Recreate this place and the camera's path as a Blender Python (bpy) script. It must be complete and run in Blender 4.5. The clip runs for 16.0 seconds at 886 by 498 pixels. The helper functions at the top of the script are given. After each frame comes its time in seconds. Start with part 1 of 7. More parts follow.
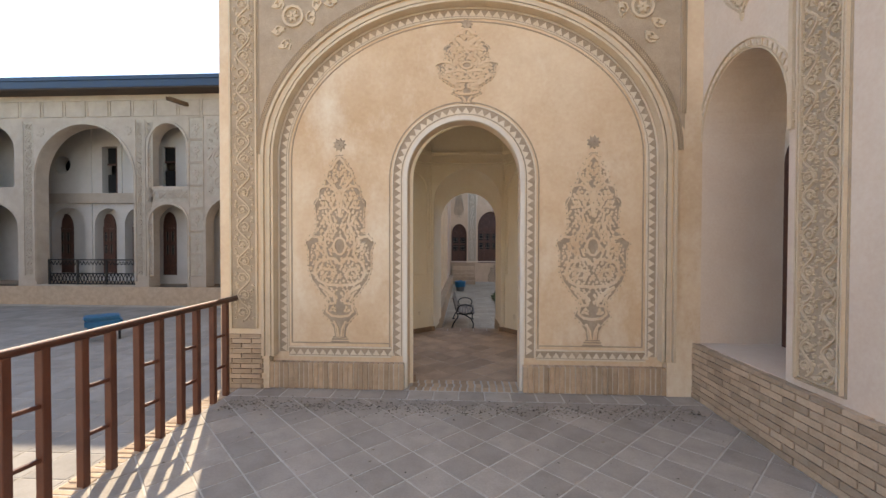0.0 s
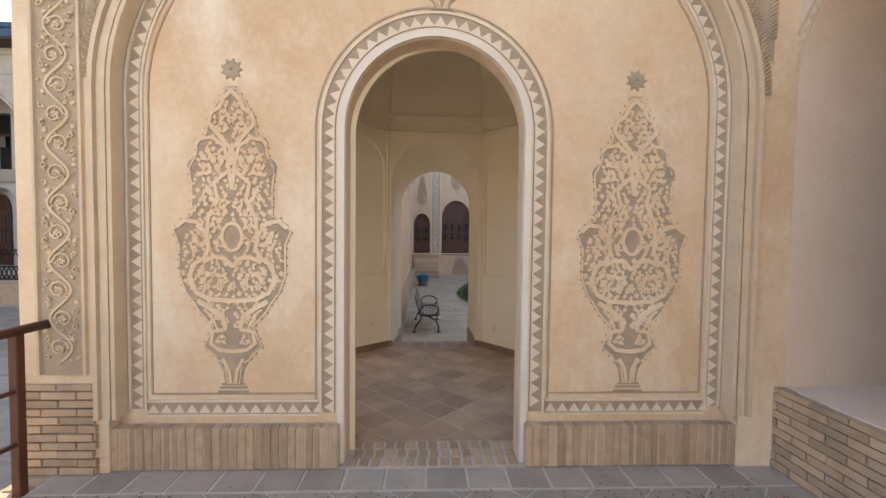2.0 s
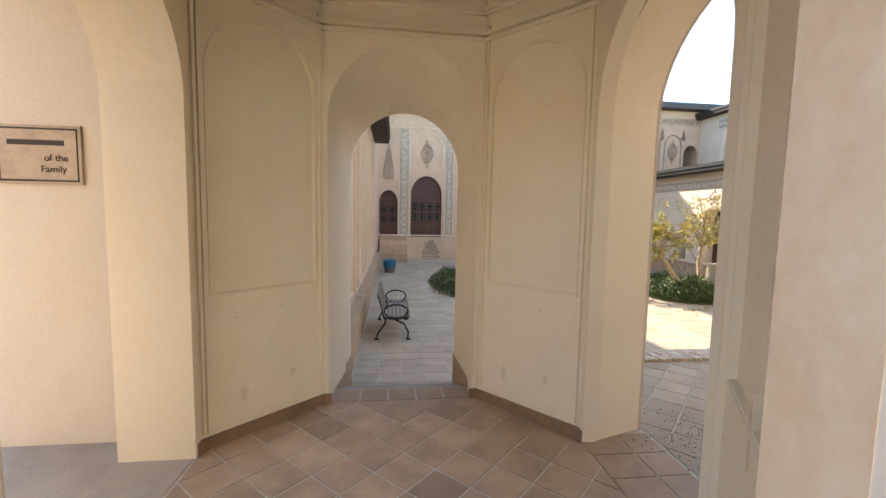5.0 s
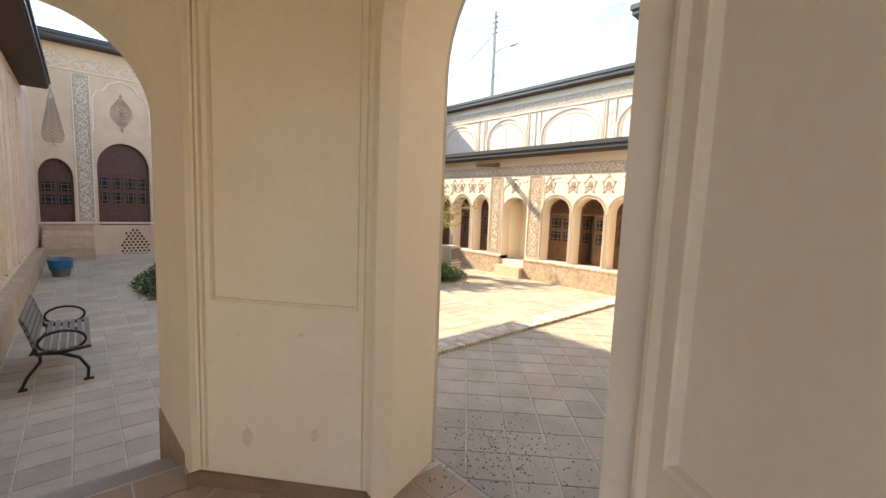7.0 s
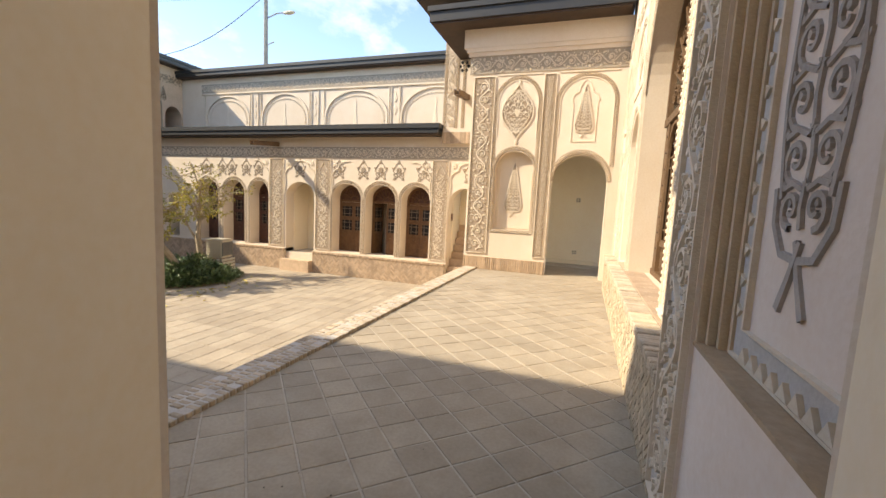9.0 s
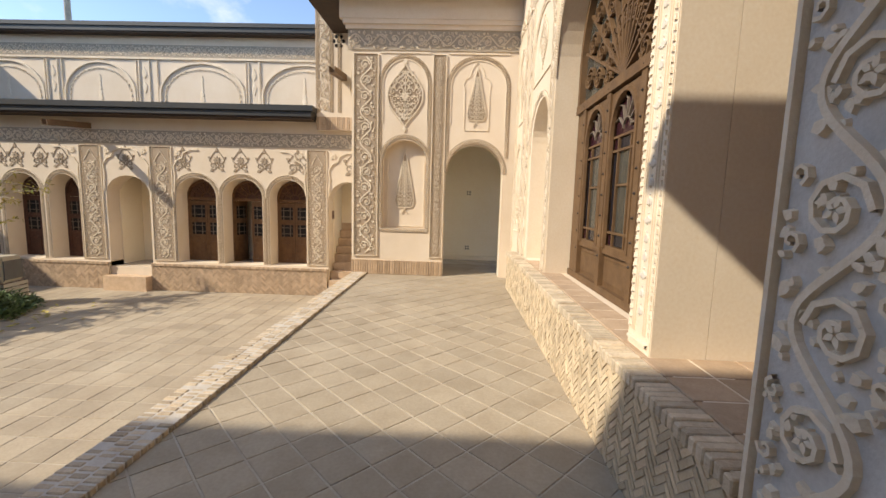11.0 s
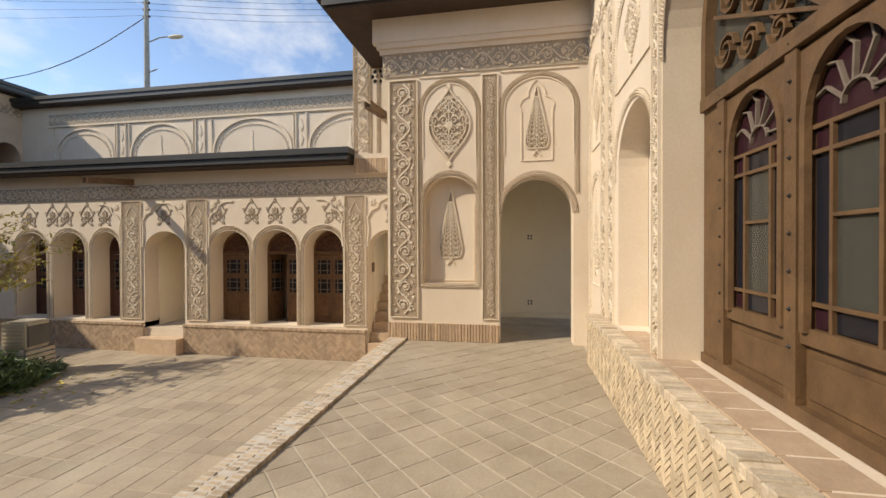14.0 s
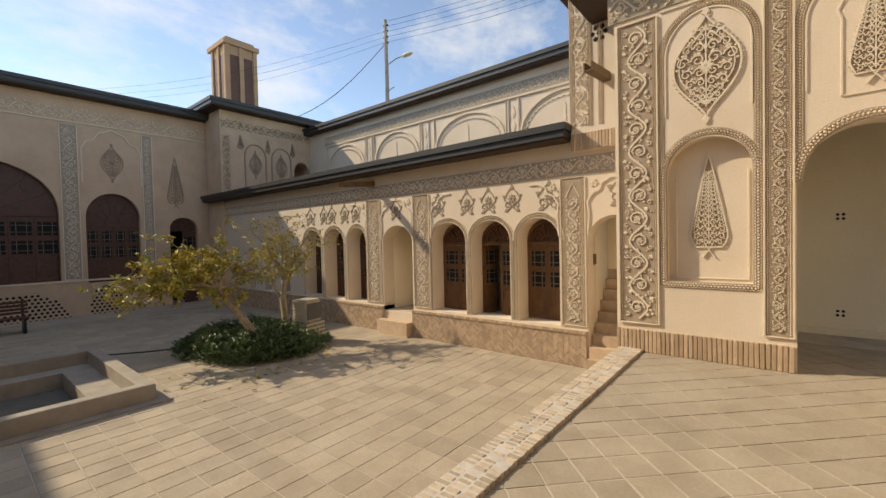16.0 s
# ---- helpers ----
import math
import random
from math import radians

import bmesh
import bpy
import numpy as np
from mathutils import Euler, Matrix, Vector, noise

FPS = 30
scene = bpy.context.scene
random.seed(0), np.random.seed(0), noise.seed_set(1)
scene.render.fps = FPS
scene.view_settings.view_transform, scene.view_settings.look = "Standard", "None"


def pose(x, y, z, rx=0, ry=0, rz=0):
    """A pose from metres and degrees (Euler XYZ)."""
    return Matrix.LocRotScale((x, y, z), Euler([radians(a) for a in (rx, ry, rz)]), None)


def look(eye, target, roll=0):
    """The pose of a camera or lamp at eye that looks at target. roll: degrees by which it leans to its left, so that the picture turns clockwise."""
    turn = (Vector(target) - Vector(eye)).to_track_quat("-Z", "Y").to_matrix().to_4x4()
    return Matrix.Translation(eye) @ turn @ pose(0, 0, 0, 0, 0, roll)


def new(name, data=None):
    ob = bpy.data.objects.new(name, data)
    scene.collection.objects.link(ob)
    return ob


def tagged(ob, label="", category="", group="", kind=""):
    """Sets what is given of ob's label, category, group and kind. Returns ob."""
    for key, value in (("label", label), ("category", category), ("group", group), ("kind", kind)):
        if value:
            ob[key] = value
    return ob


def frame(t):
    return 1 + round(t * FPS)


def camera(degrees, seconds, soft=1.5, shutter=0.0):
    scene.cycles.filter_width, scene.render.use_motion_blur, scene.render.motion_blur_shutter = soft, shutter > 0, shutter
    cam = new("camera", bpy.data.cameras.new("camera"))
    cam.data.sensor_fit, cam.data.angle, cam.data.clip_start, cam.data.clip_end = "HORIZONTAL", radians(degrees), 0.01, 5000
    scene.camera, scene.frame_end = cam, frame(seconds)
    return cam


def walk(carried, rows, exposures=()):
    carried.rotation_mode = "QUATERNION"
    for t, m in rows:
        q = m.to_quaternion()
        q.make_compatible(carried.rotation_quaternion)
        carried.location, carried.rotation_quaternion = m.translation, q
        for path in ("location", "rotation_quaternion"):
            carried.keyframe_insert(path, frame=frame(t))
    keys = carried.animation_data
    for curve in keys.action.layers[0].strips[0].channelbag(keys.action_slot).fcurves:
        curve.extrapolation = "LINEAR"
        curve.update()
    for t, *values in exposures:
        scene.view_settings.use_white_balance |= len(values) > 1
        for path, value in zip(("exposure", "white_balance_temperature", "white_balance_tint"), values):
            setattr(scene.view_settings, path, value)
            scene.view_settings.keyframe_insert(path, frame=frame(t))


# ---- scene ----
cam = camera(94.6, 16.0)
PATH = [
    (0, (0.014, 0.117, 1.506), (-0.092, 2.114, 1.473), 0.1),
    (0.5, (-0.024, 0.49, 1.503), (-0.094, 2.488, 1.451), 0.3),
    (1, (-0.055, 0.873, 1.52), (-0.074, 2.872, 1.459), 0.4),
    (1.5, (-0.088, 1.266, 1.523), (-0.055, 3.265, 1.454), 0.6),
    (2, (-0.051, 1.653, 1.504), (0.029, 3.65, 1.427), 0.7),
    (2.5, (-0.021, 2.04, 1.522), (0.085, 4.035, 1.426), 0.9),
    (3, (-0.057, 2.414, 1.516), (0.063, 4.406, 1.395), 1.1),
    (3.1, (-0.066, 2.482, 1.512), (0.058, 4.474, 1.392), 1.1),
    (3.2, (-0.058, 2.544, 1.512), (0.067, 4.536, 1.387), 1.2),
    (5.3, (0.003, 4.085, 1.489), (0.293, 6.056, 1.314), 1.3),
    (5.5, (0.038, 4.196, 1.485), (0.393, 6.156, 1.312), 1.8),
    (6, (0.119, 4.388, 1.463), (0.809, 6.256, 1.278), 2.0),
    (6.5, (0.174, 4.641, 1.465), (1.23, 6.328, 1.266), 2.1),
    (7, (0.253, 4.815, 1.452), (1.577, 6.3, 1.244), 2.2),
    (7.5, (0.432, 5.036, 1.374), (1.945, 6.328, 1.167), 2.9),
    (8, (0.596, 5.175, 1.372), (2.254, 6.274, 1.165), 2.7),
    (8.5, (0.78, 5.37, 1.407), (2.564, 6.249, 1.192), 2.8),
    (9, (0.995, 5.493, 1.399), (2.877, 6.135, 1.181), 2.9),
    (9.5, (1.222, 5.647, 1.411), (3.162, 6.079, 1.187), 2.7),
    (10, (1.437, 5.854, 1.436), (3.406, 6.117, 1.204), 2.3),
    (10.2, (1.523, 5.918, 1.445), (3.498, 6.128, 1.208), 2.2),
    (12.3, (2.675, 6.015, 1.474), (4.666, 5.953, 1.298), 0.9),
    (12.5, (2.759, 5.992, 1.475), (4.753, 5.938, 1.325), 0.7),
    (13, (3.016, 5.913, 1.496), (5.014, 5.92, 1.411), 0.3),
    (13.5, (3.272, 5.924, 1.498), (5.267, 6.067, 1.462), 0.0),
    (14, (3.519, 6.002, 1.511), (5.489, 6.348, 1.494), -0.2),
    (14.5, (3.739, 6.056, 1.508), (5.648, 6.653, 1.485), -0.6),
    (15, (3.955, 6.127, 1.522), (5.766, 6.975, 1.485), -1.1),
    (15.5, (4.14, 6.277, 1.5), (5.83, 7.346, 1.457), -1.4),
    (16, (4.282, 6.402, 1.492), (5.832, 7.665, 1.442), -1.3),
]
EXPOSURES = [(0, 1.87, 7700, 10), (1.5, 2.06, 7700, 10), (3, 2.22, 7700, 10), (5.3, 2.58, 7600, 10), (6, 2.48, 7700, 10), (7, 2.45, 7800, 10), (8, 2.1, 8000, 10), (9, 1.74, 7800, 10), (10, 1.54, 7700, 10), (12.5, 1.02, 6900, 10), (14, 0.98, 7500, 10), (16, 0.93, 8200, 10)]
walk(cam, [(t, look(eye, target, roll)) for t, eye, target, roll in PATH], EXPOSURES)

# ---- light ----
SUN = Vector((0.60, -1.15, -1.0)).normalized()
world = bpy.data.worlds.new("sky")
scene.world = world
world.use_nodes = True
wn, wl = world.node_tree.nodes, world.node_tree.links
sky = wn.new("ShaderNodeTexSky")
sky.sky_type, sky.sun_disc = "NISHITA", False
sky.sun_elevation = math.asin(-SUN.z)
sky.sun_rotation = math.atan2(-SUN.x, -SUN.y)
sky.dust_density, sky.air_density, sky.ozone_density, sky.altitude = 0.1, 0.8, 2.0, 950
back = wn["Background"]
back.inputs["Strength"].default_value = 0.15
# thin streaked cloud, spread over the whole dome
wtc = wn.new("ShaderNodeTexCoord")
wmap = wn.new("ShaderNodeMapping")
wmap.inputs["Scale"].default_value = (1.3, 2.4, 3.6)
wnoise = wn.new("ShaderNodeTexNoise")
wnoise.inputs["Scale"].default_value, wnoise.inputs["Detail"].default_value = 2.2, 7
wnoise.inputs["Roughness"].default_value = 0.62
wramp = wn.new("ShaderNodeValToRGB")
wramp.color_ramp.elements[0].position, wramp.color_ramp.elements[1].position = 0.48, 0.84
wmix = wn.new("ShaderNodeMix")
wmix.data_type = "RGBA"
wmix.inputs[7].default_value = (3.3, 3.55, 4.0, 1)
wl.new(wtc.outputs["Generated"], wmap.inputs["Vector"])
wl.new(wmap.outputs["Vector"], wnoise.inputs["Vector"])
wl.new(wnoise.outputs["Fac"], wramp.inputs["Fac"])
wl.new(wramp.outputs["Color"], wmix.inputs[0])
wl.new(sky.outputs["Color"], wmix.inputs[6])
wl.new(wmix.outputs[2], back.inputs["Color"])
lamp = bpy.data.lights.new("sun", "SUN")
lamp.energy, lamp.angle, lamp.color = 2.2, radians(0.55), (1.0, 0.94, 0.84)
sun = new("sun", lamp)
sun.matrix_world = Matrix.Translation((0, 0, 30)) @ SUN.to_track_quat("-Z", "Y").to_matrix().to_4x4()


# ---- materials ----
def material(name, base, second=None, scale=3.0, rough=0.85, bump=0.15, grain=60.0, metal=0.0, stain=None, stain_scale=0.8, amount=0.5, per_object=0.0, per_island=0.0):
    """A surface with colour that varies at two scales, fine relief and optional stains."""
    m = bpy.data.materials.new(name)
    m.use_nodes = True
    n, l = m.node_tree.nodes, m.node_tree.links
    p = n["Principled BSDF"]
    p.inputs["Roughness"].default_value, p.inputs["Metallic"].default_value = rough, metal
    geo = n.new("ShaderNodeNewGeometry")
    big, fine = n.new("ShaderNodeTexNoise"), n.new("ShaderNodeTexNoise")
    big.inputs["Scale"].default_value, big.inputs["Detail"].default_value, big.inputs["Roughness"].default_value = scale, 6, 0.65
    fine.inputs["Scale"].default_value, fine.inputs["Detail"].default_value = grain, 4
    for t in (big, fine):
        l.new(geo.outputs["Position"], t.inputs["Vector"])
    mix = n.new("ShaderNodeMix")
    mix.data_type = "RGBA"
    second = second or tuple(c * 0.72 for c in base)
    mix.inputs[6].default_value, mix.inputs[7].default_value = (*base, 1), (*second, 1)
    ramp = n.new("ShaderNodeValToRGB")
    ramp.color_ramp.elements[0].position, ramp.color_ramp.elements[1].position = 0.38, 0.68
    l.new(big.outputs["Fac"], ramp.inputs["Fac"])
    l.new(ramp.outputs["Color"], mix.inputs[0])
    col = mix.outputs[2]
    if stain:
        st, sr, sm = n.new("ShaderNodeTexNoise"), n.new("ShaderNodeValToRGB"), n.new("ShaderNodeMix")
        st.inputs["Scale"].default_value, st.inputs["Detail"].default_value, st.inputs["Roughness"].default_value = stain_scale, 9, 0.7
        sr.color_ramp.elements[0].position, sr.color_ramp.elements[1].position = 0.5, 0.72
        sr.color_ramp.elements[1].color = (amount, amount, amount, 1)
        sm.data_type = "RGBA"
        sm.inputs[7].default_value = (*stain, 1)
        mp = n.new("ShaderNodeMapping")
        mp.inputs["Location"].default_value = (3.1, 7.7, 1.3)
        mp.inputs["Scale"].default_value = (1.0, 1.0, 0.55)
        l.new(geo.outputs["Position"], mp.inputs["Vector"])
        l.new(mp.outputs["Vector"], st.inputs["Vector"])
        l.new(st.outputs["Fac"], sr.inputs["Fac"])
        l.new(sr.outputs["Color"], sm.inputs[0])
        l.new(col, sm.inputs[6])
        col = sm.outputs[2]
    gm = n.new("ShaderNodeMix")
    gm.data_type, gm.blend_type = "RGBA", "OVERLAY"
    gm.inputs[0].default_value = 0.16
    l.new(col, gm.inputs[6])
    l.new(fine.outputs["Fac"], gm.inputs[7])
    col = gm.outputs[2]
    if per_object or per_island:
        if per_object:
            r = n.new("ShaderNodeObjectInfo").outputs["Random"]
        else:
            r = geo.outputs["Random Per Island"]
        mr = n.new("ShaderNodeMapRange")
        k = per_object or per_island
        mr.inputs["To Min"].default_value, mr.inputs["To Max"].default_value = 1 - k, 1 + k
        l.new(r, mr.inputs["Value"])
        hs = n.new("ShaderNodeHueSaturation")
        l.new(mr.outputs["Result"], hs.inputs["Value"])
        l.new(col, hs.inputs["Color"])
        col = hs.outputs["Color"]
    l.new(col, p.inputs["Base Color"])
    add = n.new("ShaderNodeMath")
    add.operation = "MULTIPLY_ADD"
    add.inputs[1].default_value = 0.35
    l.new(fine.outputs["Fac"], add.inputs[0])
    l.new(big.outputs["Fac"], add.inputs[2])
    bp = n.new("ShaderNodeBump")
    bp.inputs["Strength"].default_value, bp.inputs["Distance"].default_value = bump, 0.02
    l.new(add.outputs["Value"], bp.inputs["Height"])
    l.new(bp.outputs["Normal"], p.inputs["Normal"])
    return m


def glass_material(name, colour, rough=0.05):
    m = bpy.data.materials.new(name)
    m.use_nodes = True
    p = m.node_tree.nodes["Principled BSDF"]
    p.inputs["Base Color"].default_value, p.inputs["Roughness"].default_value = (*colour, 1), rough
    p.inputs["Transmission Weight"].default_value, p.inputs["IOR"].default_value = 0.75, 1.3
    return m


OCHRE = material("ochre_plaster", (0.77, 0.605, 0.42), (0.62, 0.43, 0.26), 0.8, 0.9, 0.22, 28, stain=(0.83, 0.73, 0.575), stain_scale=1.3, amount=0.95)
ROSE = material("rose_plaster", (0.76, 0.63, 0.505), (0.69, 0.55, 0.43), 1.4, 0.9, 0.2, 45, stain=(0.68, 0.58, 0.46), stain_scale=0.9, amount=0.6)
CREAM = material("cream_plaster", (0.87, 0.765, 0.59), (0.835, 0.715, 0.535), 1.2, 0.8, 0.12, 30, stain=(0.60, 0.48, 0.33), stain_scale=0.5, amount=0.25)
PALE = material("pale_plaster", (0.72, 0.615, 0.49), (0.68, 0.565, 0.435), 1.3, 0.88, 0.2, 50, stain=(0.60, 0.49, 0.35), stain_scale=0.6, amount=0.4)
WHITE = material("white_plaster", (0.76, 0.70, 0.61), (0.70, 0.63, 0.54), 1.2, 0.85, 0.12, 40, stain=(0.52, 0.44, 0.35), stain_scale=0.7, amount=0.4)
# brown-beige stucco, darker than the pale plaster
FAR_STUCCO = material("brown_beige_facade_stucco", (0.44, 0.36, 0.285), (0.36, 0.29, 0.225), 1.6, 0.9, 0.3, 50, stain=(0.38, 0.31, 0.23), stain_scale=0.7, amount=0.6)
# white plaster darkened to carry the shade inside the far bays
DIM_WHITE = material("shade_toned_white_plaster", (0.55, 0.505, 0.455), (0.49, 0.445, 0.395), 1.4, 0.88, 0.15, 40, stain=(0.46, 0.40, 0.32), stain_scale=0.8, amount=0.5)
# dark roof metal; the blue is sky reflection and haze put into the colour
SKY_METAL = material("sky_tinted_roof_metal", (0.020, 0.040, 0.075), (0.03, 0.045, 0.065), 3, 0.4, 0.1, 40, metal=0.3)
TERRACOTTA_SKIRT = material("brown_tile_skirting", (0.30, 0.185, 0.11), (0.22, 0.14, 0.085), 5, 0.7, 0.25, 60)
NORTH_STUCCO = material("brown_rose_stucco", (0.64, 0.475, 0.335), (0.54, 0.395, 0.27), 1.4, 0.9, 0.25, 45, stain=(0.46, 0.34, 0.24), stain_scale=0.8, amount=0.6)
JOINT = material("sandy_joint", (0.50, 0.435, 0.345), (0.36, 0.305, 0.235), 3, 0.95, 0.4, 60, stain=(0.435, 0.37, 0.28), stain_scale=0.9, amount=0.95)
COURT_TILE = material("worn_grey_court_tile", (0.29, 0.255, 0.22), (0.23, 0.20, 0.17), 3, 0.85, 0.3, 60, per_island=0.12)
CARVED = material("carved_stucco", (0.75, 0.65, 0.515), (0.67, 0.565, 0.43), 6, 0.9, 0.3, 80)
GROUND_GREY = material("grey_stucco_ground", (0.42, 0.36, 0.285), (0.34, 0.285, 0.22), 5, 0.92, 0.3, 70)
# tan carving ground, also darkened to strengthen the shade round the relief
GROUND_TAN = material("tan_stucco_ground", (0.40, 0.31, 0.225), (0.33, 0.255, 0.18), 5, 0.92, 0.3, 70)
GROUND_OCHRE = material("ochre_stucco_ground", (0.47, 0.37, 0.265), (0.39, 0.30, 0.21), 5, 0.92, 0.3, 70)
PATCH = material("filled_plaster", (0.77, 0.66, 0.495), (0.69, 0.58, 0.43), 8, 0.9, 0.3, 60)
SILHOUETTE = material("grey_brown_cut_ground", (0.43, 0.335, 0.245), (0.34, 0.26, 0.185), 7, 0.92, 0.35, 80, stain=(0.56, 0.445, 0.32), stain_scale=5, amount=0.6)
MOTIF = material("grey_brown_motif", (0.36, 0.285, 0.205), (0.3, 0.235, 0.17), 7, 0.92, 0.3, 80)
OCHRE_CARVED = material("ochre_carved_stucco", (0.68, 0.55, 0.39), (0.60, 0.47, 0.32), 5, 0.9, 0.3, 80)
FLANK = material("worn_brown_plaster", (0.44, 0.31, 0.19), (0.34, 0.245, 0.155), 4, 0.9, 0.3, 60, stain=(0.55, 0.44, 0.32), stain_scale=2.5, amount=0.6)
WARM_ROSE = material("warm_rose_plaster", (0.74, 0.55, 0.40), (0.63, 0.44, 0.305), 1.2, 0.9, 0.25, 45, stain=(0.80, 0.68, 0.54), stain_scale=1.1, amount=0.7)
BRICK = material("tan_brick", (0.50, 0.36, 0.24), (0.40, 0.28, 0.18), 9, 0.92, 0.5, 90, per_object=0.18)
BRICK_WALL = material("brick_course", (0.52, 0.38, 0.26), (0.42, 0.30, 0.20), 7, 0.92, 0.5, 90, per_island=0.2)
BRICK_PALE = material("pale_yellow_brick", (0.60, 0.49, 0.34), (0.50, 0.39, 0.26), 8, 0.92, 0.5, 90, per_island=0.2)
BRICK_WORN = material("worn_pale_brick", (0.6, 0.5, 0.37), (0.47, 0.37, 0.26), 12, 0.92, 0.6, 90, per_object=0.2)
KERB_BRICK = material("worn_kerb_brick", (0.52, 0.42, 0.30), (0.40, 0.31, 0.215), 12, 0.92, 0.6, 90, per_object=0.22)
PIER_BELL = material("pale_grey_bell_stucco", (0.66, 0.60, 0.52), (0.56, 0.50, 0.43), 6, 0.92, 0.3, 70)
PINK_WHITE = material("pinkish_white_plaster", (0.82, 0.715, 0.625), (0.76, 0.645, 0.55), 1.1, 0.88, 0.15, 40, stain=(0.70, 0.58, 0.47), stain_scale=0.9, amount=0.5)
GREY_STUCCO = material("bluish_grey_stucco", (0.57, 0.545, 0.515), (0.47, 0.445, 0.415), 6, 0.92, 0.3, 70)
SPRAY = material("grey_brown_spray_stucco", (0.43, 0.385, 0.345), (0.34, 0.30, 0.265), 6, 0.92, 0.3, 70)
MORTAR = material("mortar", (0.56, 0.47, 0.36), (0.46, 0.38, 0.29), 10, 0.95, 0.4, 90)
GROUT = material("pale_grout", (0.58, 0.53, 0.46), (0.45, 0.40, 0.34), 6, 0.95, 0.4, 80)
TILE_W = material("grey_paving_tile", (0.41, 0.35, 0.29), (0.33, 0.28, 0.23), 4, 0.85, 0.3, 70, per_object=0.13)
TILE_V = material("brown_paving_tile", (0.47, 0.325, 0.215), (0.34, 0.24, 0.165), 4, 0.7, 0.25, 70, per_object=0.2)
TILE_E = material("buff_paving_tile", (0.39, 0.325, 0.24), (0.32, 0.26, 0.185), 2.2, 0.9, 0.35, 45, stain=(0.435, 0.37, 0.28), stain_scale=0.9, amount=0.9, per_object=0.08)
PAVING = material("court_paving", (0.41, 0.34, 0.25), (0.34, 0.275, 0.2), 1.6, 0.9, 0.35, 45, stain=(0.435, 0.37, 0.28), stain_scale=0.9, amount=0.9, per_island=0.1)
TERRACOTTA = material("terracotta_tile", (0.48, 0.35, 0.24), (0.40, 0.28, 0.185), 6, 0.85, 0.3, 70, per_object=0.12)
WOOD = material("brown_wood", (0.17, 0.085, 0.035), (0.11, 0.05, 0.02), 8, 0.5, 0.25, 60)
WOOD_OLD = material("weathered_brown_wood", (0.15, 0.084, 0.038), (0.095, 0.052, 0.024), 7, 0.6, 0.4, 70)
DARK_WOOD = material("dark_red_wood", (0.105, 0.042, 0.026), (0.06, 0.024, 0.016), 8, 0.5, 0.2, 60)
FASCIA = material("black_metal_fascia", (0.022, 0.024, 0.026), (0.03, 0.028, 0.025), 4, 0.45, 0.1, 40)
SOFFIT = material("dark_soffit_board", (0.06, 0.035, 0.022), (0.04, 0.025, 0.018), 6, 0.7, 0.2, 50)
RAIL = material("red_brown_rail_paint", (0.115, 0.034, 0.016), (0.085, 0.024, 0.012), 6, 0.45, 0.15, 60, stain=(0.15, 0.065, 0.04), stain_scale=4, amount=0.4)
IRON = material("black_cast_iron", (0.018, 0.016, 0.015), (0.03, 0.024, 0.02), 10, 0.45, 0.2, 80, metal=0.4)
SLAT = material("greyed_bench_wood", (0.20, 0.16, 0.125), (0.14, 0.11, 0.085), 12, 0.75, 0.3, 80)
BLUE = material("blue_plastic", (0.012, 0.13, 0.25), (0.01, 0.10, 0.2), 5, 0.4, 0.1, 50)
GREY_PLASTIC = material("grey_plastic", (0.12, 0.12, 0.12), None, 5, 0.5, 0.1, 50)
LEAF = material("shrub_leaf", (0.135, 0.19, 0.075), (0.08, 0.125, 0.04), 6, 0.5, 0.1, 40, per_island=0.5)
LEAF_Y = material("yellowing_leaf", (0.52, 0.40, 0.06), (0.25, 0.27, 0.055), 2.2, 0.55, 0.1, 40, per_island=0.5)
BARK = material("grey_bark", (0.46, 0.37, 0.27), (0.30, 0.235, 0.165), 12, 0.9, 0.6, 60)
STONE = material("pool_stone", (0.37, 0.32, 0.26), (0.29, 0.25, 0.2), 4, 0.85, 0.3, 60)
# near-black colour for the shade in holes, inner rooms and behind panes
DARK = material("shade_black", (0.012, 0.010, 0.009), None, 4, 0.9, 0.1, 40)
CONCRETE = material("grey_concrete_pole", (0.30, 0.29, 0.27), None, 6, 0.9, 0.2, 60)
TOWER = material("mud_plaster", (0.40, 0.27, 0.18), (0.34, 0.23, 0.15), 2, 0.95, 0.3, 60)
SIGN = material("sand_sign_face", (0.52, 0.38, 0.26), None, 6, 0.6, 0.1, 60)
INK = material("brown_ink", (0.05, 0.03, 0.02), None, 6, 0.7, 0.0, 60)
COOLER = material("cream_metal_casing", (0.55, 0.50, 0.40), (0.48, 0.43, 0.33), 4, 0.6, 0.1, 50)
WATER = material("murky_pool_water", (0.12, 0.125, 0.12), (0.16, 0.16, 0.15), 3, 0.12, 0.02, 20)
GLASS_V = glass_material("violet_glass", (0.13, 0.05, 0.07))
GLASS_B = glass_material("blue_glass", (0.06, 0.06, 0.08))
GLASS_G = glass_material("grey_green_glass", (0.20, 0.20, 0.175))
DEBRIS = material("dry_leaf_litter", (0.10, 0.075, 0.05), (0.30, 0.25, 0.18), 20, 0.95, 0.2, 80, per_island=0.6)

# ---- building helpers ----
from mathutils.geometry import tessellate_polygon

AXES = {"S": ((1, 0, 0), (0, -1, 0)), "N": ((-1, 0, 0), (0, 1, 0)), "W": ((0, -1, 0), (-1, 0, 0)), "E": ((0, 1, 0), (1, 0, 0))}


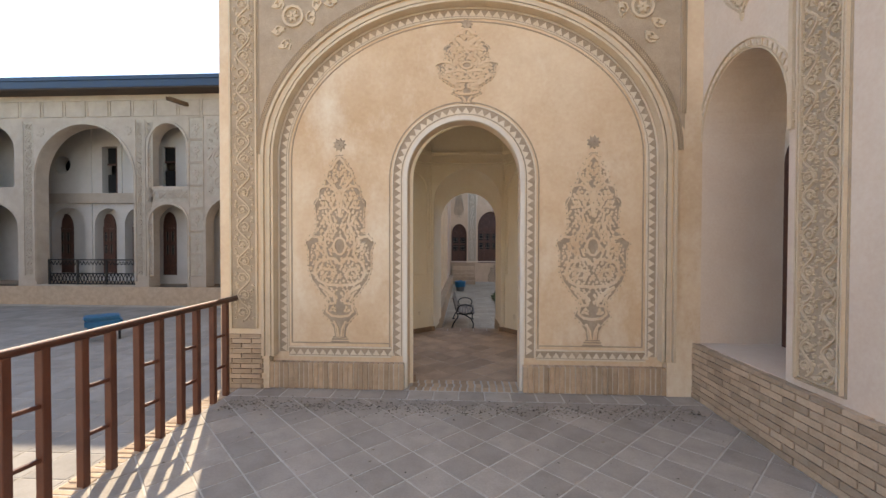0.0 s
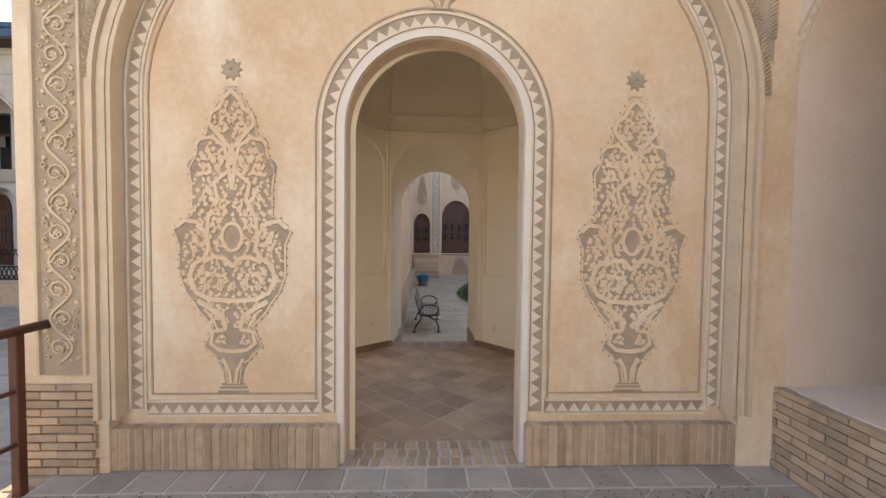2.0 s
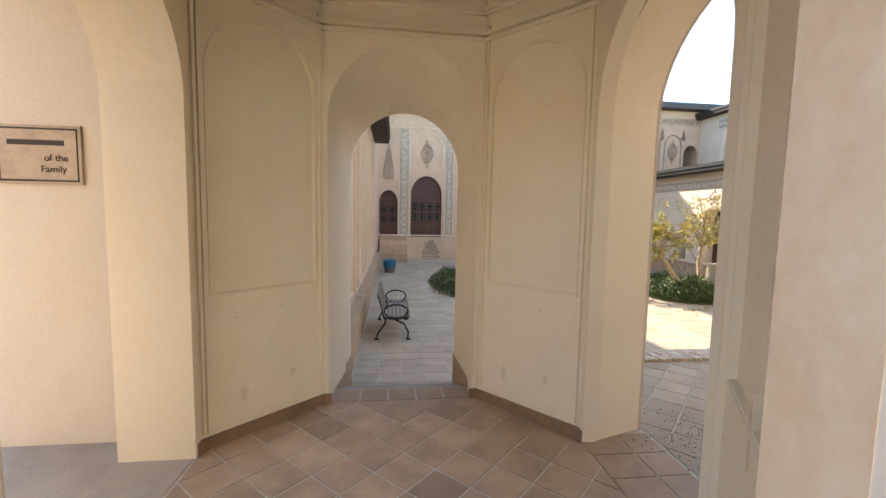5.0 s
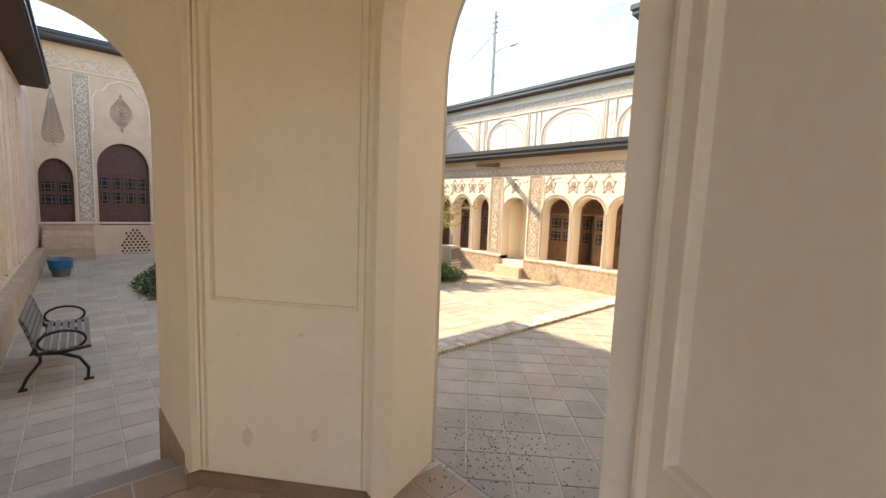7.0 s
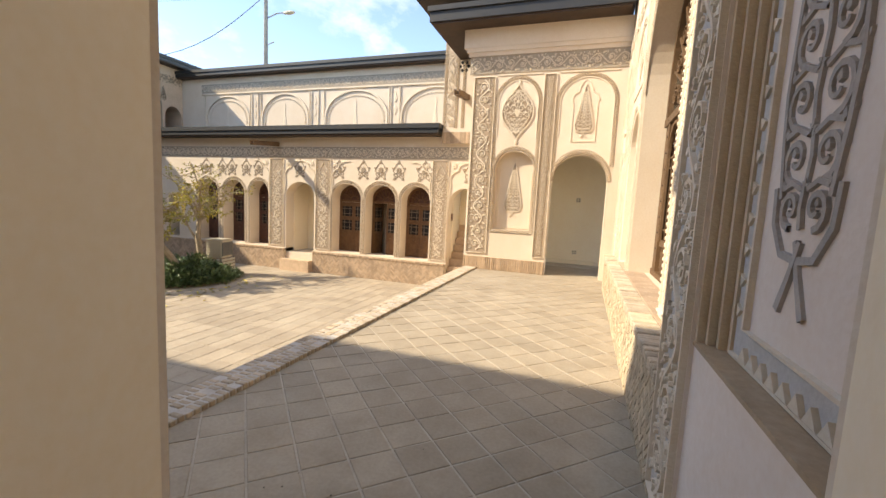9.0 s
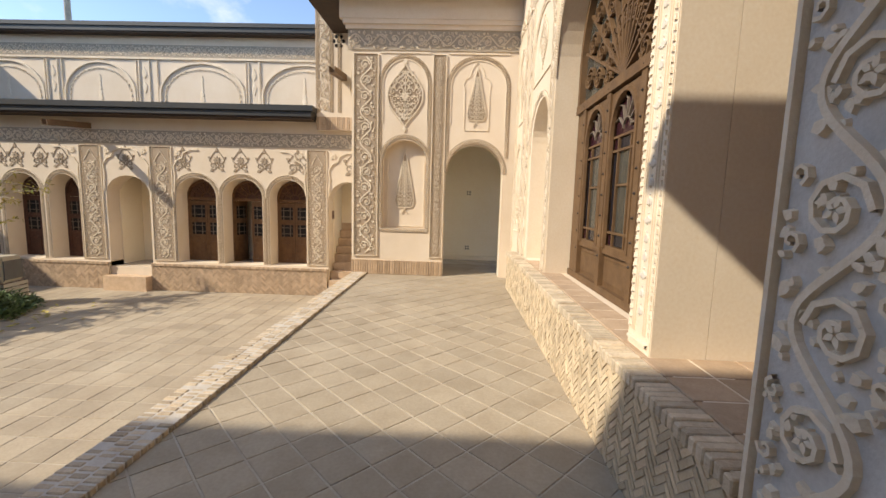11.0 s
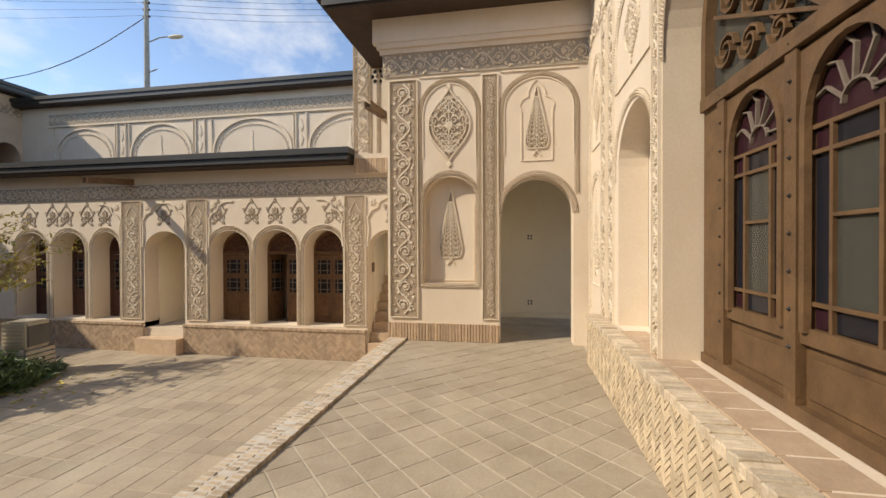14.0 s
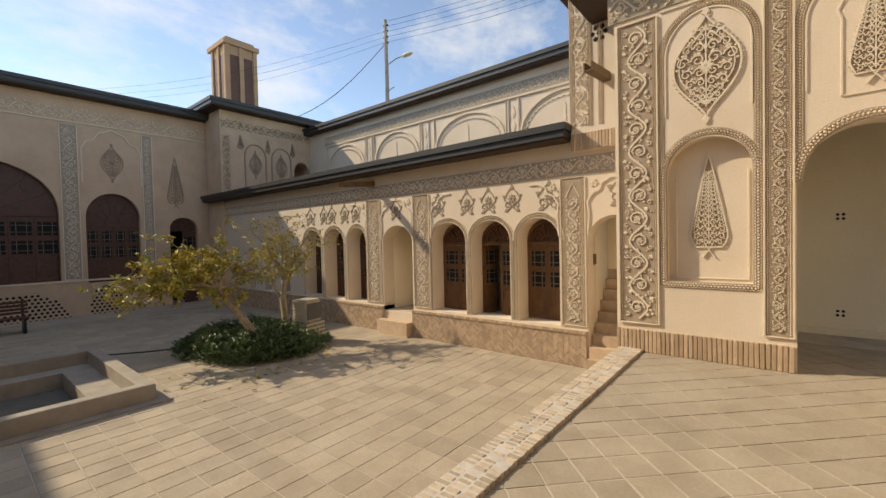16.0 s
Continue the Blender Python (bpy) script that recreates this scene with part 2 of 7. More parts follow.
def face(facing, where):
    """The plane of a wall that faces that way: u runs to the right as one looks at it, v up, n out of it. u is x, -x, y or -y of the world."""
    u, n = (Vector(a) for a in AXES[facing])
    o = Vector((0, where, 0)) if facing in "SN" else Vector((where, 0, 0))
    m = Matrix((u, Vector((0, 0, 1)), n)).transposed().to_4x4()
    m.translation = o
    return m


def slanted(x0, y0, x1, y1):
    """The plane of a wall seen with (x0, y0) at its left and (x1, y1) at its right; u starts at the left."""
    u = Vector((x1 - x0, y1 - y0, 0)).normalized()
    v = Vector((0, 0, 1))
    m = Matrix((u, v, u.cross(v))).transposed().to_4x4()
    m.translation = (x0, y0, 0)
    return m


FLAT = Matrix.Identity(4)


def prism(bm, m, loops, n0, n1, back=True):
    """A plate with that outline and holes, from depth n0 (back) to n1 (front)."""
    flat = [Vector((u, v, 0)) for lp in loops for u, v in lp]
    fr = [bm.verts.new(m @ Vector((p.x, p.y, n1))) for p in flat]
    bk = [bm.verts.new(m @ Vector((p.x, p.y, n0))) for p in flat]
    for a, b, c in tessellate_polygon([[Vector((u, v, 0)) for u, v in lp] for lp in loops]):
        if (flat[b] - flat[a]).cross(flat[c] - flat[a]).z < 0:
            b, c = c, b
        if len({a, b, c}) < 3:
            continue
        for vs in ((fr[a], fr[b], fr[c]), (bk[c], bk[b], bk[a])) if back else ((fr[a], fr[b], fr[c]),):
            try:
                bm.faces.new(vs)
            except ValueError:
                pass
    i = 0
    for k, lp in enumerate(loops):
        n = len(lp)
        area = sum(lp[j - 1][0] * lp[j][1] - lp[j][0] * lp[j - 1][1] for j in range(n))
        flip = (area < 0) != (k > 0)
        for j in range(n):
            a, b = i + j, i + (j + 1) % n
            if flip:
                a, b = b, a
            bm.faces.new((fr[a], bk[a], bk[b], fr[b]) if k == 0 else (fr[b], bk[b], bk[a], fr[a]))
        i += n


def box(bm, m, u0, u1, v0, v1, n0, n1):
    c = [bm.verts.new(m @ Vector((u, v, n))) for n in (n0, n1) for v in (v0, v1) for u in (u0, u1)]
    for q in ((1, 0, 2, 3), (4, 5, 7, 6), (0, 1, 5, 4), (3, 2, 6, 7), (2, 0, 4, 6), (1, 3, 7, 5)):
        bm.faces.new([c[i] for i in q])


LAID = [0]


def ribbon(bm, m, pts, w, n0, n1, closed=False, crown=0.0):
    """A raised strip along a line; crown lifts its middle into a ridge. w may be a pair, for a strip that tapers."""
    n = len(pts)
    LAID[0] = (LAID[0] + 1) % 12
    n1 += LAID[0] * 0.00022     # no two strips share a plane where they cross
    w0, w1 = w if isinstance(w, tuple) else (w, w)
    rows = []
    for i, p in enumerate(pts):
        a, b = (pts[i - 1], pts[(i + 1) % n]) if closed else (pts[max(i - 1, 0)], pts[min(i + 1, n - 1)])
        du, dv = b[0] - a[0], b[1] - a[1]
        k = math.hypot(du, dv) or 1
        h = (w0 + (w1 - w0) * i / max(n - 1, 1)) / 2
        x, y = -dv / k * h, du / k * h
        ends = [(p[0] + x, p[1] + y, n0), (p[0] + x * 0.8, p[1] + y * 0.8, n1), (p[0] - x * 0.8, p[1] - y * 0.8, n1), (p[0] - x, p[1] - y, n0)]
        if crown:
            ends.insert(2, (p[0], p[1], n1 + crown))
        rows.append([bm.verts.new(m @ Vector(e)) for e in ends])
    for i in range(n if closed else n - 1):
        r, s = rows[i], rows[(i + 1) % n]
        for j in range(len(r) - 1):
            bm.faces.new((r[j], r[j + 1], s[j + 1], s[j]))


def stud(bm, m, u, v, a, b, n0, n1, turn=0.0):
    """A small pyramid on a diamond of half-width a and half-height b."""
    c, s = math.cos(turn), math.sin(turn)
    pts = [(a, 0), (0, b), (-a, 0), (0, -b)]
    base = [bm.verts.new(m @ Vector((u + x * c - y * s, v + x * s + y * c, n0))) for x, y in pts]
    top = bm.verts.new(m @ Vector((u, v, n1)))
    for i in range(4):
        bm.faces.new((base[i], base[(i + 1) % 4], top))


def tooth(bm, m, p, d, size, n0, n1):
    """A raised triangle at p that points along d."""
    k = math.hypot(*d) or 1
    dx, dy = d[0] / k, d[1] / k
    q = [(p[0] - dy * size, p[1] + dx * size), (p[0] + dy * size, p[1] - dx * size), (p[0] + dx * size * 1.5, p[1] + dy * size * 1.5)]
    lo = [bm.verts.new(m @ Vector((*a, n0))) for a in q]
    hi = [bm.verts.new(m @ Vector((*a, n1))) for a in q]
    bm.faces.new(hi)
    for i in range(3):
        bm.faces.new((lo[i], lo[(i + 1) % 3], hi[(i + 1) % 3], hi[i]))


def along(pts, step, closed=False):
    """Points at even steps on a line, with its direction there."""
    out, left = [], step / 2
    seq = list(pts) + ([pts[0]] if closed else [])
    for a, b in zip(seq, seq[1:]):
        k = math.hypot(b[0] - a[0], b[1] - a[1])
        if k < 1e-6:
            continue
        d = ((b[0] - a[0]) / k, (b[1] - a[1]) / k)
        while left < k:
            out.append(((a[0] + d[0] * left, a[1] + d[1] * left), d))
            left += step
        left -= k
    return out


def arch(u0, u1, v0, spring, crown, steps=20, power=2.0):
    """The outline of an arched opening, from its left foot over the top to the right foot."""
    c, a, b = (u0 + u1) / 2, (u1 - u0) / 2, crown - spring
    pts = [(u0, v0)]
    for i in range(steps + 1):
        t = math.pi * (1 - i / steps)
        x, y = math.cos(t), math.sin(t)
        pts.append((c + a * math.copysign(abs(x) ** (2 / power), x), spring + b * abs(y) ** (2 / power)))
    pts.append((u1, v0))
    return pts


def rect(u0, u1, v0, v1):
    return [(u0, v0), (u1, v0), (u1, v1), (u0, v1)]


def finish(name, bm, mat, smooth=False):
    me = bpy.data.meshes.new(name)
    bmesh.ops.recalc_face_normals(bm, faces=bm.faces[:])
    bm.to_mesh(me)
    bm.free()
    me.materials.append(mat)
    if smooth:
        for p in me.polygons:
            p.use_smooth = True
    return me


def part(name, bm, mat, parent, label="", smooth=False, kind=""):
    ob = new(name, finish(name, bm, mat, smooth))
    ob.parent = parent
    return tagged(ob, label=label, kind=kind)


def thing(name, label, category, at=(0, 0, 0), turn=0, group="", kind=""):
    ob = new(name)
    ob.matrix_world = pose(*at, 0, 0, turn)
    return tagged(ob, label, category, group, kind)


def structure(name, bm, mat, label, category="wall", smooth=False):
    return tagged(new(name, finish(name, bm, mat, smooth)), label, category, "", "structure")


def pieces(parent, name, mesh, mats):
    for k in mats:
        ob = new(name, mesh)
        ob.parent = parent
        ob.matrix_basis = k
    return parent


# ---- carved ornament ----
def curl(bm, f, c, r, a0, turns, w, n0, n1, steps=12):
    """A tendril that winds in from radius r to its eye; f maps (u, v) onto the panel."""
    pts = []
    for i in range(steps + 1):
        k = i / steps
        a, q = a0 + turns * 2 * math.pi * k, r * (1 - 0.78 * k)
        pts.append((c[0] + q * math.cos(a), c[1] + q * math.sin(a)))
    ribbon(bm, f, pts, (w, w * 0.7), n0, n1)


def leaf(bm, m, p, d, size, n0, n1, fat=0.38):
    """A pointed leaf with a raised midrib."""
    LAID[0] = (LAID[0] + 5) % 12
    n1 += LAID[0] * 0.0002
    k = math.hypot(*d) or 1
    x, y = d[0] / k * size, d[1] / k * size
    prof = [(0, 0), (0.3, fat), (0.62, fat * 0.8), (1, 0), (0.62, -fat * 0.8), (0.3, -fat)]
    lo = [bm.verts.new(m @ Vector((p[0] + x * a - y * b, p[1] + y * a + x * b, n0))) for a, b in prof]
    hi = [bm.verts.new(m @ Vector((p[0] + x * (0.1 + a * 0.8) - y * b * 0.7, p[1] + y * (0.1 + a * 0.8) + x * b * 0.7, n1))) for a, b in prof]
    bm.faces.new(hi)
    for i in range(6):
        bm.faces.new((lo[i], lo[(i + 1) % 6], hi[(i + 1) % 6], hi[i]))


def rosette(bm, m, p, r, n0, n1, petals=6):
    for i in range(petals):
        a = 2 * math.pi * i / petals
        leaf(bm, m, p, (math.cos(a), math.sin(a)), r, n0, n1, 0.3)


def vine(bm, m, u0, u1, v0, v1, n0, n1, seed=0, level=False):
    """A scrolling vine that climbs a tall panel (or runs along a level one)."""
    rnd = random.Random(seed)
    w, h = (v1 - v0, u1 - u0) if level else (u1 - u0, v1 - v0)
    half = w * 0.82
    count = max(2, round(h / half))
    half = h / count

    def at(s, t):
        return (u0 + s, v0 + w / 2 + t) if level else (u0 + w / 2 + t, v0 + s)

    amp, rib = w * 0.30, w * 0.075
    stem = [at(h * i / (count * 10), amp * math.sin(math.pi * i / 10)) for i in range(count * 10 + 1)]
    ribbon(bm, m, stem, rib, n0, n1)
    for i in range(count):
        side = 1 if i % 2 == 0 else -1
        s = (i + 0.5) * half
        c = at(s + rnd.uniform(-.03, .03) * half, -side * amp * 0.22)
        r = w * 0.27
        a0 = (math.pi / 2 if side > 0 else -math.pi / 2) - (0 if level else math.pi / 2)
        curl(bm, m, c, r, a0, (1.35 if i % 2 else -1.35) * (1 if level else -1), rib * 0.85, n0, n1)
        rosette(bm, m, c, w * 0.12, n0, n1, 5)
        for q in range(13):
            e = at(s + rnd.uniform(-.5, .5) * half, rnd.uniform(-.45, .45) * w)
            a = rnd.uniform(0, 6.28)
            leaf(bm, m, e, (math.cos(a), math.sin(a)), w * rnd.uniform(.07, .14), n0, n1)
        for t in (-1, 1):
            e = at(s + t * half * 0.36, side * w * 0.36)
            leaf(bm, m, e, (rnd.uniform(-1, 1), rnd.uniform(-1, 1)), w * 0.2, n0, n1)
            e = at(s + t * half * 0.3, -side * w * 0.4)
            curl(bm, m, e, w * 0.09, rnd.uniform(0, 6), 1.0, rib * 0.6, n0, n1, 7)


def cone_width(k, w):
    """Half-width of a cypress at the share k of its height."""
    k = min(max(k, 0.0), 1.0)
    return w / 2 * (0.72 + 0.28 * math.sin(min(k / .16, 1) * math.pi / 2)) * (1 - max(k - .12, 0) / .88) ** .9


def teardrop(uc, v0, h, w, steps=26):
    """One closed cypress outline, foot at v0."""
    right = [(cone_width(i / steps, w), v0 + h * i / steps) for i in range(steps + 1)]
    return [(uc + x, y) for x, y in right] + [(uc - x, y) for x, y in right[::-1][1:]]


def lozenge(uc, vc, w, h, steps=14):
    """A closed ogee medallion outline with points above and below."""
    q = [(w / 2 * (math.sin(math.pi / 2 * (i / steps)) ** 1.5), h / 2 * (1 - (i / steps)) ** 0.9 * 1.0) for i in range(steps + 1)]
    pts = [(uc + x, vc + y) for x, y in q] + [(uc + x, vc - y) for x, y in q[::-1][1:]]
    return pts + [(uc - x, vc - y) for x, y in q[1:]] + [(uc - x, vc + y) for x, y in q[::-1][1:-1]]


def edge_teeth(bm, m, outline, step, size, n0, n1, out=1):
    for p, d in along(outline, step, True):
        tooth(bm, m, p, (d[1] * out, -d[0] * out), size, n0, n1)


def scroll_fill(bm, m, uc, v0, v1, width_at, rib, n0, n1):
    """Mirrored tendrils and leaves stacked up inside an outline whose half-width at a height is width_at(v)."""
    v, row = v0, 0
    while v < v1:
        hw = width_at(v)
        many = 2 if hw > rib * 5 else 1
        r = max(min(hw / (many * 2.1), (v1 - v0) * 0.09), rib * 1.3)
        for s in (-1, 1):
            for q in range(many):
                c = (uc + s * hw * (q + .52) / many, v + r)
                curl(bm, m, c, r, math.pi / 2 - s * math.pi / 2 + q * math.pi, s * (1.3 if q == 0 else -1.2), rib, n0, n1, 11)
                leaf(bm, m, (c[0] - s * r * .4, v + r * 1.75), (s * (.8 - q), 1.1), r * 0.8, n0, n1)
                leaf(bm, m, (c[0] + s * r * .5, v + r * .1), (s, -.7 + q), r * 0.6, n0, n1)
            leaf(bm, m, (uc + s * hw * 0.86, v + r * 1.8), (s * 0.6, 1), r * 0.6, n0, n1)
        ribbon(bm, m, [(uc, v), (uc, v + r * 2.1)], rib * .9, n0, n1)
        if row % 2 == 0:
            rosette(bm, m, (uc, v + r), min(r * 0.6, hw * .3), n0, n1 + .001, 6)
        v += r * 2.08
        row += 1


def cypress(bm, m, uc, v0, h, w, n0, n1, teeth=True):
    foot = v0 + h * 0.1
    out = teardrop(uc, foot, h * 0.9, w)
    ribbon(bm, m, out, w * 0.045, n0, n1, True)
    if teeth:
        edge_teeth(bm, m, out, w * 0.13, w * 0.035, n0, n1 - .004)

    def hw(v):
        return cone_width((v - foot) / (h * 0.9), w) * .92

    scroll_fill(bm, m, uc, foot + h * 0.02, foot + h * 0.72, hw, w * 0.034, n0, n1)
    for s in (-1, 1):
        ribbon(bm, m, [(uc + s * w * 0.16, v0), (uc, v0 + h * 0.07), (uc - s * w * 0.1, foot + h * 0.03)], w * 0.04, n0, n1)


def medallion(bm, m, uc, vc, w, h, n0, n1):
    out = lozenge(uc, vc, w, h * 0.9)
    ribbon(bm, m, out, w * 0.035, n0, n1, True)
    edge_teeth(bm, m, out, w * 0.09, w * 0.03, n0, n1 - .004, -1)
    ribbon(bm, m, lozenge(uc, vc, w * 0.82, h * 0.72), w * 0.02, n0, n1, True)

    def hw(v):
        return max(w / 2 * (1 - abs(v - vc) / (h * 0.45)) ** 0.75, 0.02) * 0.95 if abs(v - vc) < h * 0.44 else 0.02

    scroll_fill(bm, m, uc, vc - h * 0.34, vc + h * 0.34, hw, w * 0.027, n0, n1)
    rosette(bm, m, (uc, vc), w * 0.13, n0, n1 + 0.003, 8)
    for s in (-1, 1):
        leaf(bm, m, (uc, vc + s * h * 0.43), (0, s), h * 0.09, n0, n1)


def toothed_border(bm, m, path, w, n0, n1, closed=False, step=None):
    """Two fillets with a row of triangles between them."""
    for k in (-1, 1):
        side = []
        for i, p in enumerate(path):
            a, b = path[max(i - 1, 0)], path[min(i + 1, len(path) - 1)]
            q = math.hypot(b[0] - a[0], b[1] - a[1]) or 1
            side.append((p[0] - (b[1] - a[1]) / q * k * w * .42, p[1] + (b[0] - a[0]) / q * k * w * .42))
        ribbon(bm, m, side, w * 0.14, n0, n1, closed)
    for p, d in along(path, step or w * 0.85):
        tooth(bm, m, (p[0] + d[1] * w * .28, p[1] - d[0] * w * .28), (-d[1], d[0]), w * 0.34, n0, n1 - 0.002)


BEADED = []


def bead_border(bm, m, path, w, n0, n1, closed=False):
    BEADED.append((m, path, w, n0, closed))
    for p, d in along(path, w * 0.62, closed):
        a = math.atan2(d[1], d[0])
        stud(bm, m, p[0], p[1], w * 0.26, w * 0.33, n0 + .002, n1 + .012, a)
        for k in (-1, 1):
            stud(bm, m, p[0] - d[1] * k * w * .44 + d[0] * w * .31, p[1] + d[0] * k * w * .44 + d[1] * w * .31, w * .26, w * .16, n0 + .002, n1 + .006, a)


def bead_grounds(parent):
    """The darker strips under the bead rows laid since the last call; they paint shade between the studs."""
    bm = bmesh.new()
    for m, path, w, n0, closed in BEADED:
        ribbon(bm, m, path, w * 1.7, n0 - .001, n0 + .0025, closed)
    BEADED.clear()
    part("bead_shade_ground", bm, GROUND_TAN, parent)


def vase_shape(uc, v0, h, w):
    """The outline of the vase and its spray, as one cut-out."""
    half = [(.05, .03), (.07, .09), (.14, .10), (.15, .11), (.25, .14), (.20, .175), (.17, .20), (.29, .245), (.33, .27), (.40, .30), (.45, .35), (.45, .44),
            (.50, .48), (.41, .515), (.34, .525), (.34, .60), (.36, .66), (.30, .70), (.29, .74), (.21, .76), (.20, .80), (.12, .85), (.04, .89)]
    right = [(uc + p * w, v0 + q * h) for p, q in half]
    return right + [(2 * uc - u, v) for u, v in right[::-1]]


def cut_vase(parent, m, uc, v0, h, w, label):
    """The cut-out silhouette with the plaster tendrils left standing on it."""
    def at(s, pts):
        return [(uc + s * x * w, v0 + y * h) for x, y in pts]

    bm = bmesh.new()
    out = vase_shape(uc, v0, h, w)
    prism(bm, m, [out], -.002, .004)
    edge_teeth(bm, m, out, w * .075, w * .017, 0, .0065)
    for a in range(9):
        leaf(bm, m, (uc, v0 + h * .945), (math.cos(a * .698), math.sin(a * .698)), w * .10, 0, .0055, .3)
    for y, x in ((.004, .135), (.016, .12), (.026, .10)):
        ribbon(bm, m, at(1, [(-x, y), (x, y)]), h * .006, 0, .006)
    for s in (-1, 1):
        ribbon(bm, m, at(s, [(.06, .03), (.075, .07), (.14, .11)]), w * .03, 0, .0062)
        for x, y0, y1 in ((.40, .37, .45), (.285, .55, .635)):
            box(bm, m, *sorted((uc + s * (x - .028) * w, uc + s * (x + .028) * w)), v0 + y0 * h, v0 + y1 * h, 0, .0075)
            for y in (y0, (y0 + y1) / 2, y1):
                ribbon(bm, m, at(s, [(x - .06, y), (x + .06, y)]), h * .007, 0, .009)
        ribbon(bm, m, at(s, [(.295 + .068 * math.cos(t * .524), .665 + .023 * math.sin(t * .524)) for t in range(12)]), w * .03, 0, .009, True)
    ribbon(bm, m, at(1, [(-.05, .893), (.05, .893)]), h * .009, 0, .007)
    part("cut_ground", bm, SILHOUETTE, parent, "grey-brown cut ground of the vase motif")
    bm = bmesh.new()
    lo, hi = .003, .013
    for s in (-1, 1):
        # foot, bulb and body of the vase
        ribbon(bm, m, at(s, [(.02, .03), (.035, .07), (.09, .105)]), w * .035, lo, hi)
        ribbon(bm, m, at(s, [(0, .125), (.12, .13), (.19, .15), (.17, .185), (.08, .19)]), w * .04, lo, hi)
        ribbon(bm, m, at(s, [(.06, .195), (.09, .23), (.20, .255), (.30, .275)]), w * .05, lo, hi)
        ribbon(bm, m, at(s, [(.14, .20), (.19, .235), (.25, .25)]), w * .025, lo, hi)
        # basket, arms and upper tiers
        ribbon(bm, m, at(s, [(0, .275), (.2, .28), (.31, .30), (.36, .34), (.34, .38), (.24, .40), (.20, .43), (.22, .47), (.30, .505), (.40, .51), (.47, .49)]), w * .045, lo, hi)
        ribbon(bm, m, at(s, [(0, .375), (.06, .40), (.15, .405), (.24, .39)]), w * .045, lo, hi)
        ribbon(bm, m, at(s, [(.22, .45), (.20, .52), (.12, .57), (.15, .62), (.06, .645), (0, .66)]), w * .04, lo, hi)
        ribbon(bm, m, at(s, [(0, .60), (.03, .68), (.06, .725), (.16, .75), (.26, .745), (.30, .73)]), w * .04, lo, hi)
        ribbon(bm, m, at(s, [(0, .715), (.10, .755), (.19, .79), (.17, .82), (.10, .835), (.07, .86), (0, .885)]), w * .045, lo, hi)
        ribbon(bm, m, at(s, [(0, .67), (.02, .70), (0, .72)]), w * .045, lo, hi)
        for x, y, r, q in ((.10, .45, .05, 1), (.13, .50, .05, -1), (.30, .44, .06, 1), (.31, .47, .045, -1), (.10, .345, .05, 1), (.24, .35, .06, -1), (.06, .56, .045, 1), (.20, .58, .06, 1), (.12, .68, .07, 1),
                           (.20, .70, .06, -1), (.22, .655, .055, 1), (.08, .78, .05, 1), (.06, .815, .045, -1), (.17, .225, .045, 1), (.10, .16, .045, -1), (.37, .335, .04, 1), (.05, .845, .03, 1), (.14, .535, .045, 1)):
            c = at(s, [(x, y)])[0]
            curl(bm, m, c, r * w, y * 40, s * q * .9, w * .02, lo, hi, 9)
            for k in range(3):
                leaf(bm, m, c, (math.cos(y * 50 + k * 2.1) * s, math.sin(y * 50 + k * 2.1)), r * w * 1.5, lo, hi - .001, .34)
    prof = [(y, x) for x, y in (((u - uc) / w, (v - v0) / h) for u, v in out[:len(out) // 2])]
    for row in range(34):
        y = .20 + .02 * row
        lim = min((x for q, x in prof if abs(q - y) < .045), default=0) - .035
        for c in range(-6, 7):
            x = .066 * (c + (.5 if row % 2 else 0))
            if abs(x) > lim or math.hypot(x / .10, (y - .463) / .05) < 1:
                continue
            t = row * 1.9 + abs(c) * 2.3
            for k in range(2):
                leaf(bm, m, at(1, [(x, y)])[0], (math.copysign(math.cos(t + k * 2.4), x or 1), math.sin(t + k * 2.4)), w * .055, lo, hi - .003, .36)
    for x in (-.22, -.11, 0, .11, .22):
        rosette(bm, m, at(1, [(x, .318)])[0], w * .05, lo, hi, 6)
    rosette(bm, m, at(1, [(0, .80)])[0], w * .05, lo, hi, 6)
    oval = at(1, [(.085 * math.cos(t * .393), .463 + .04 * math.sin(t * .393)) for t in range(16)])
    ribbon(bm, m, oval, w * .035, lo, hi + .002, True)
    ribbon(bm, m, out, w * .018, 0, .0095, True)
    part("carved_vase", bm, OCHRE, parent, label)

# ---- the large structure ----
LOW = -0.9          # level of the lower courts
POOL = (3.25, 6.3, 13.8, 17.5)
bm = bmesh.new()
prism(bm, FLAT, [rect(-60, 60, -50, 70), rect(POOL[0] + .1, POOL[1] - .1, POOL[2] + .1, POOL[3] - .1)], LOW - 0.3, LOW - 0.005)
ground = structure("ground", bm, JOINT, "pale dusty ground under the courtyards", "ground")


def wall(name, m, outer, holes, thick, mat, label, n1=0.0):
    """A wall with openings; one that reaches the wall's foot becomes a notch in its outline."""
    foot = min(v for _, v in outer)
    low = sorted((h for h in holes if h[0][1] <= foot + .06), key=lambda h: h[0][0])
    if low:
        path = [outer[0]] + [p for h in low for p in [(h[0][0], foot)] + h[1:-1] + [(h[-1][0], foot)]]
        outer = path + list(outer[1:])
    bm = bmesh.new()
    prism(bm, m, [outer] + [h for h in holes if h not in low], n1 - thick, n1)
    return structure(name, bm, mat, label)


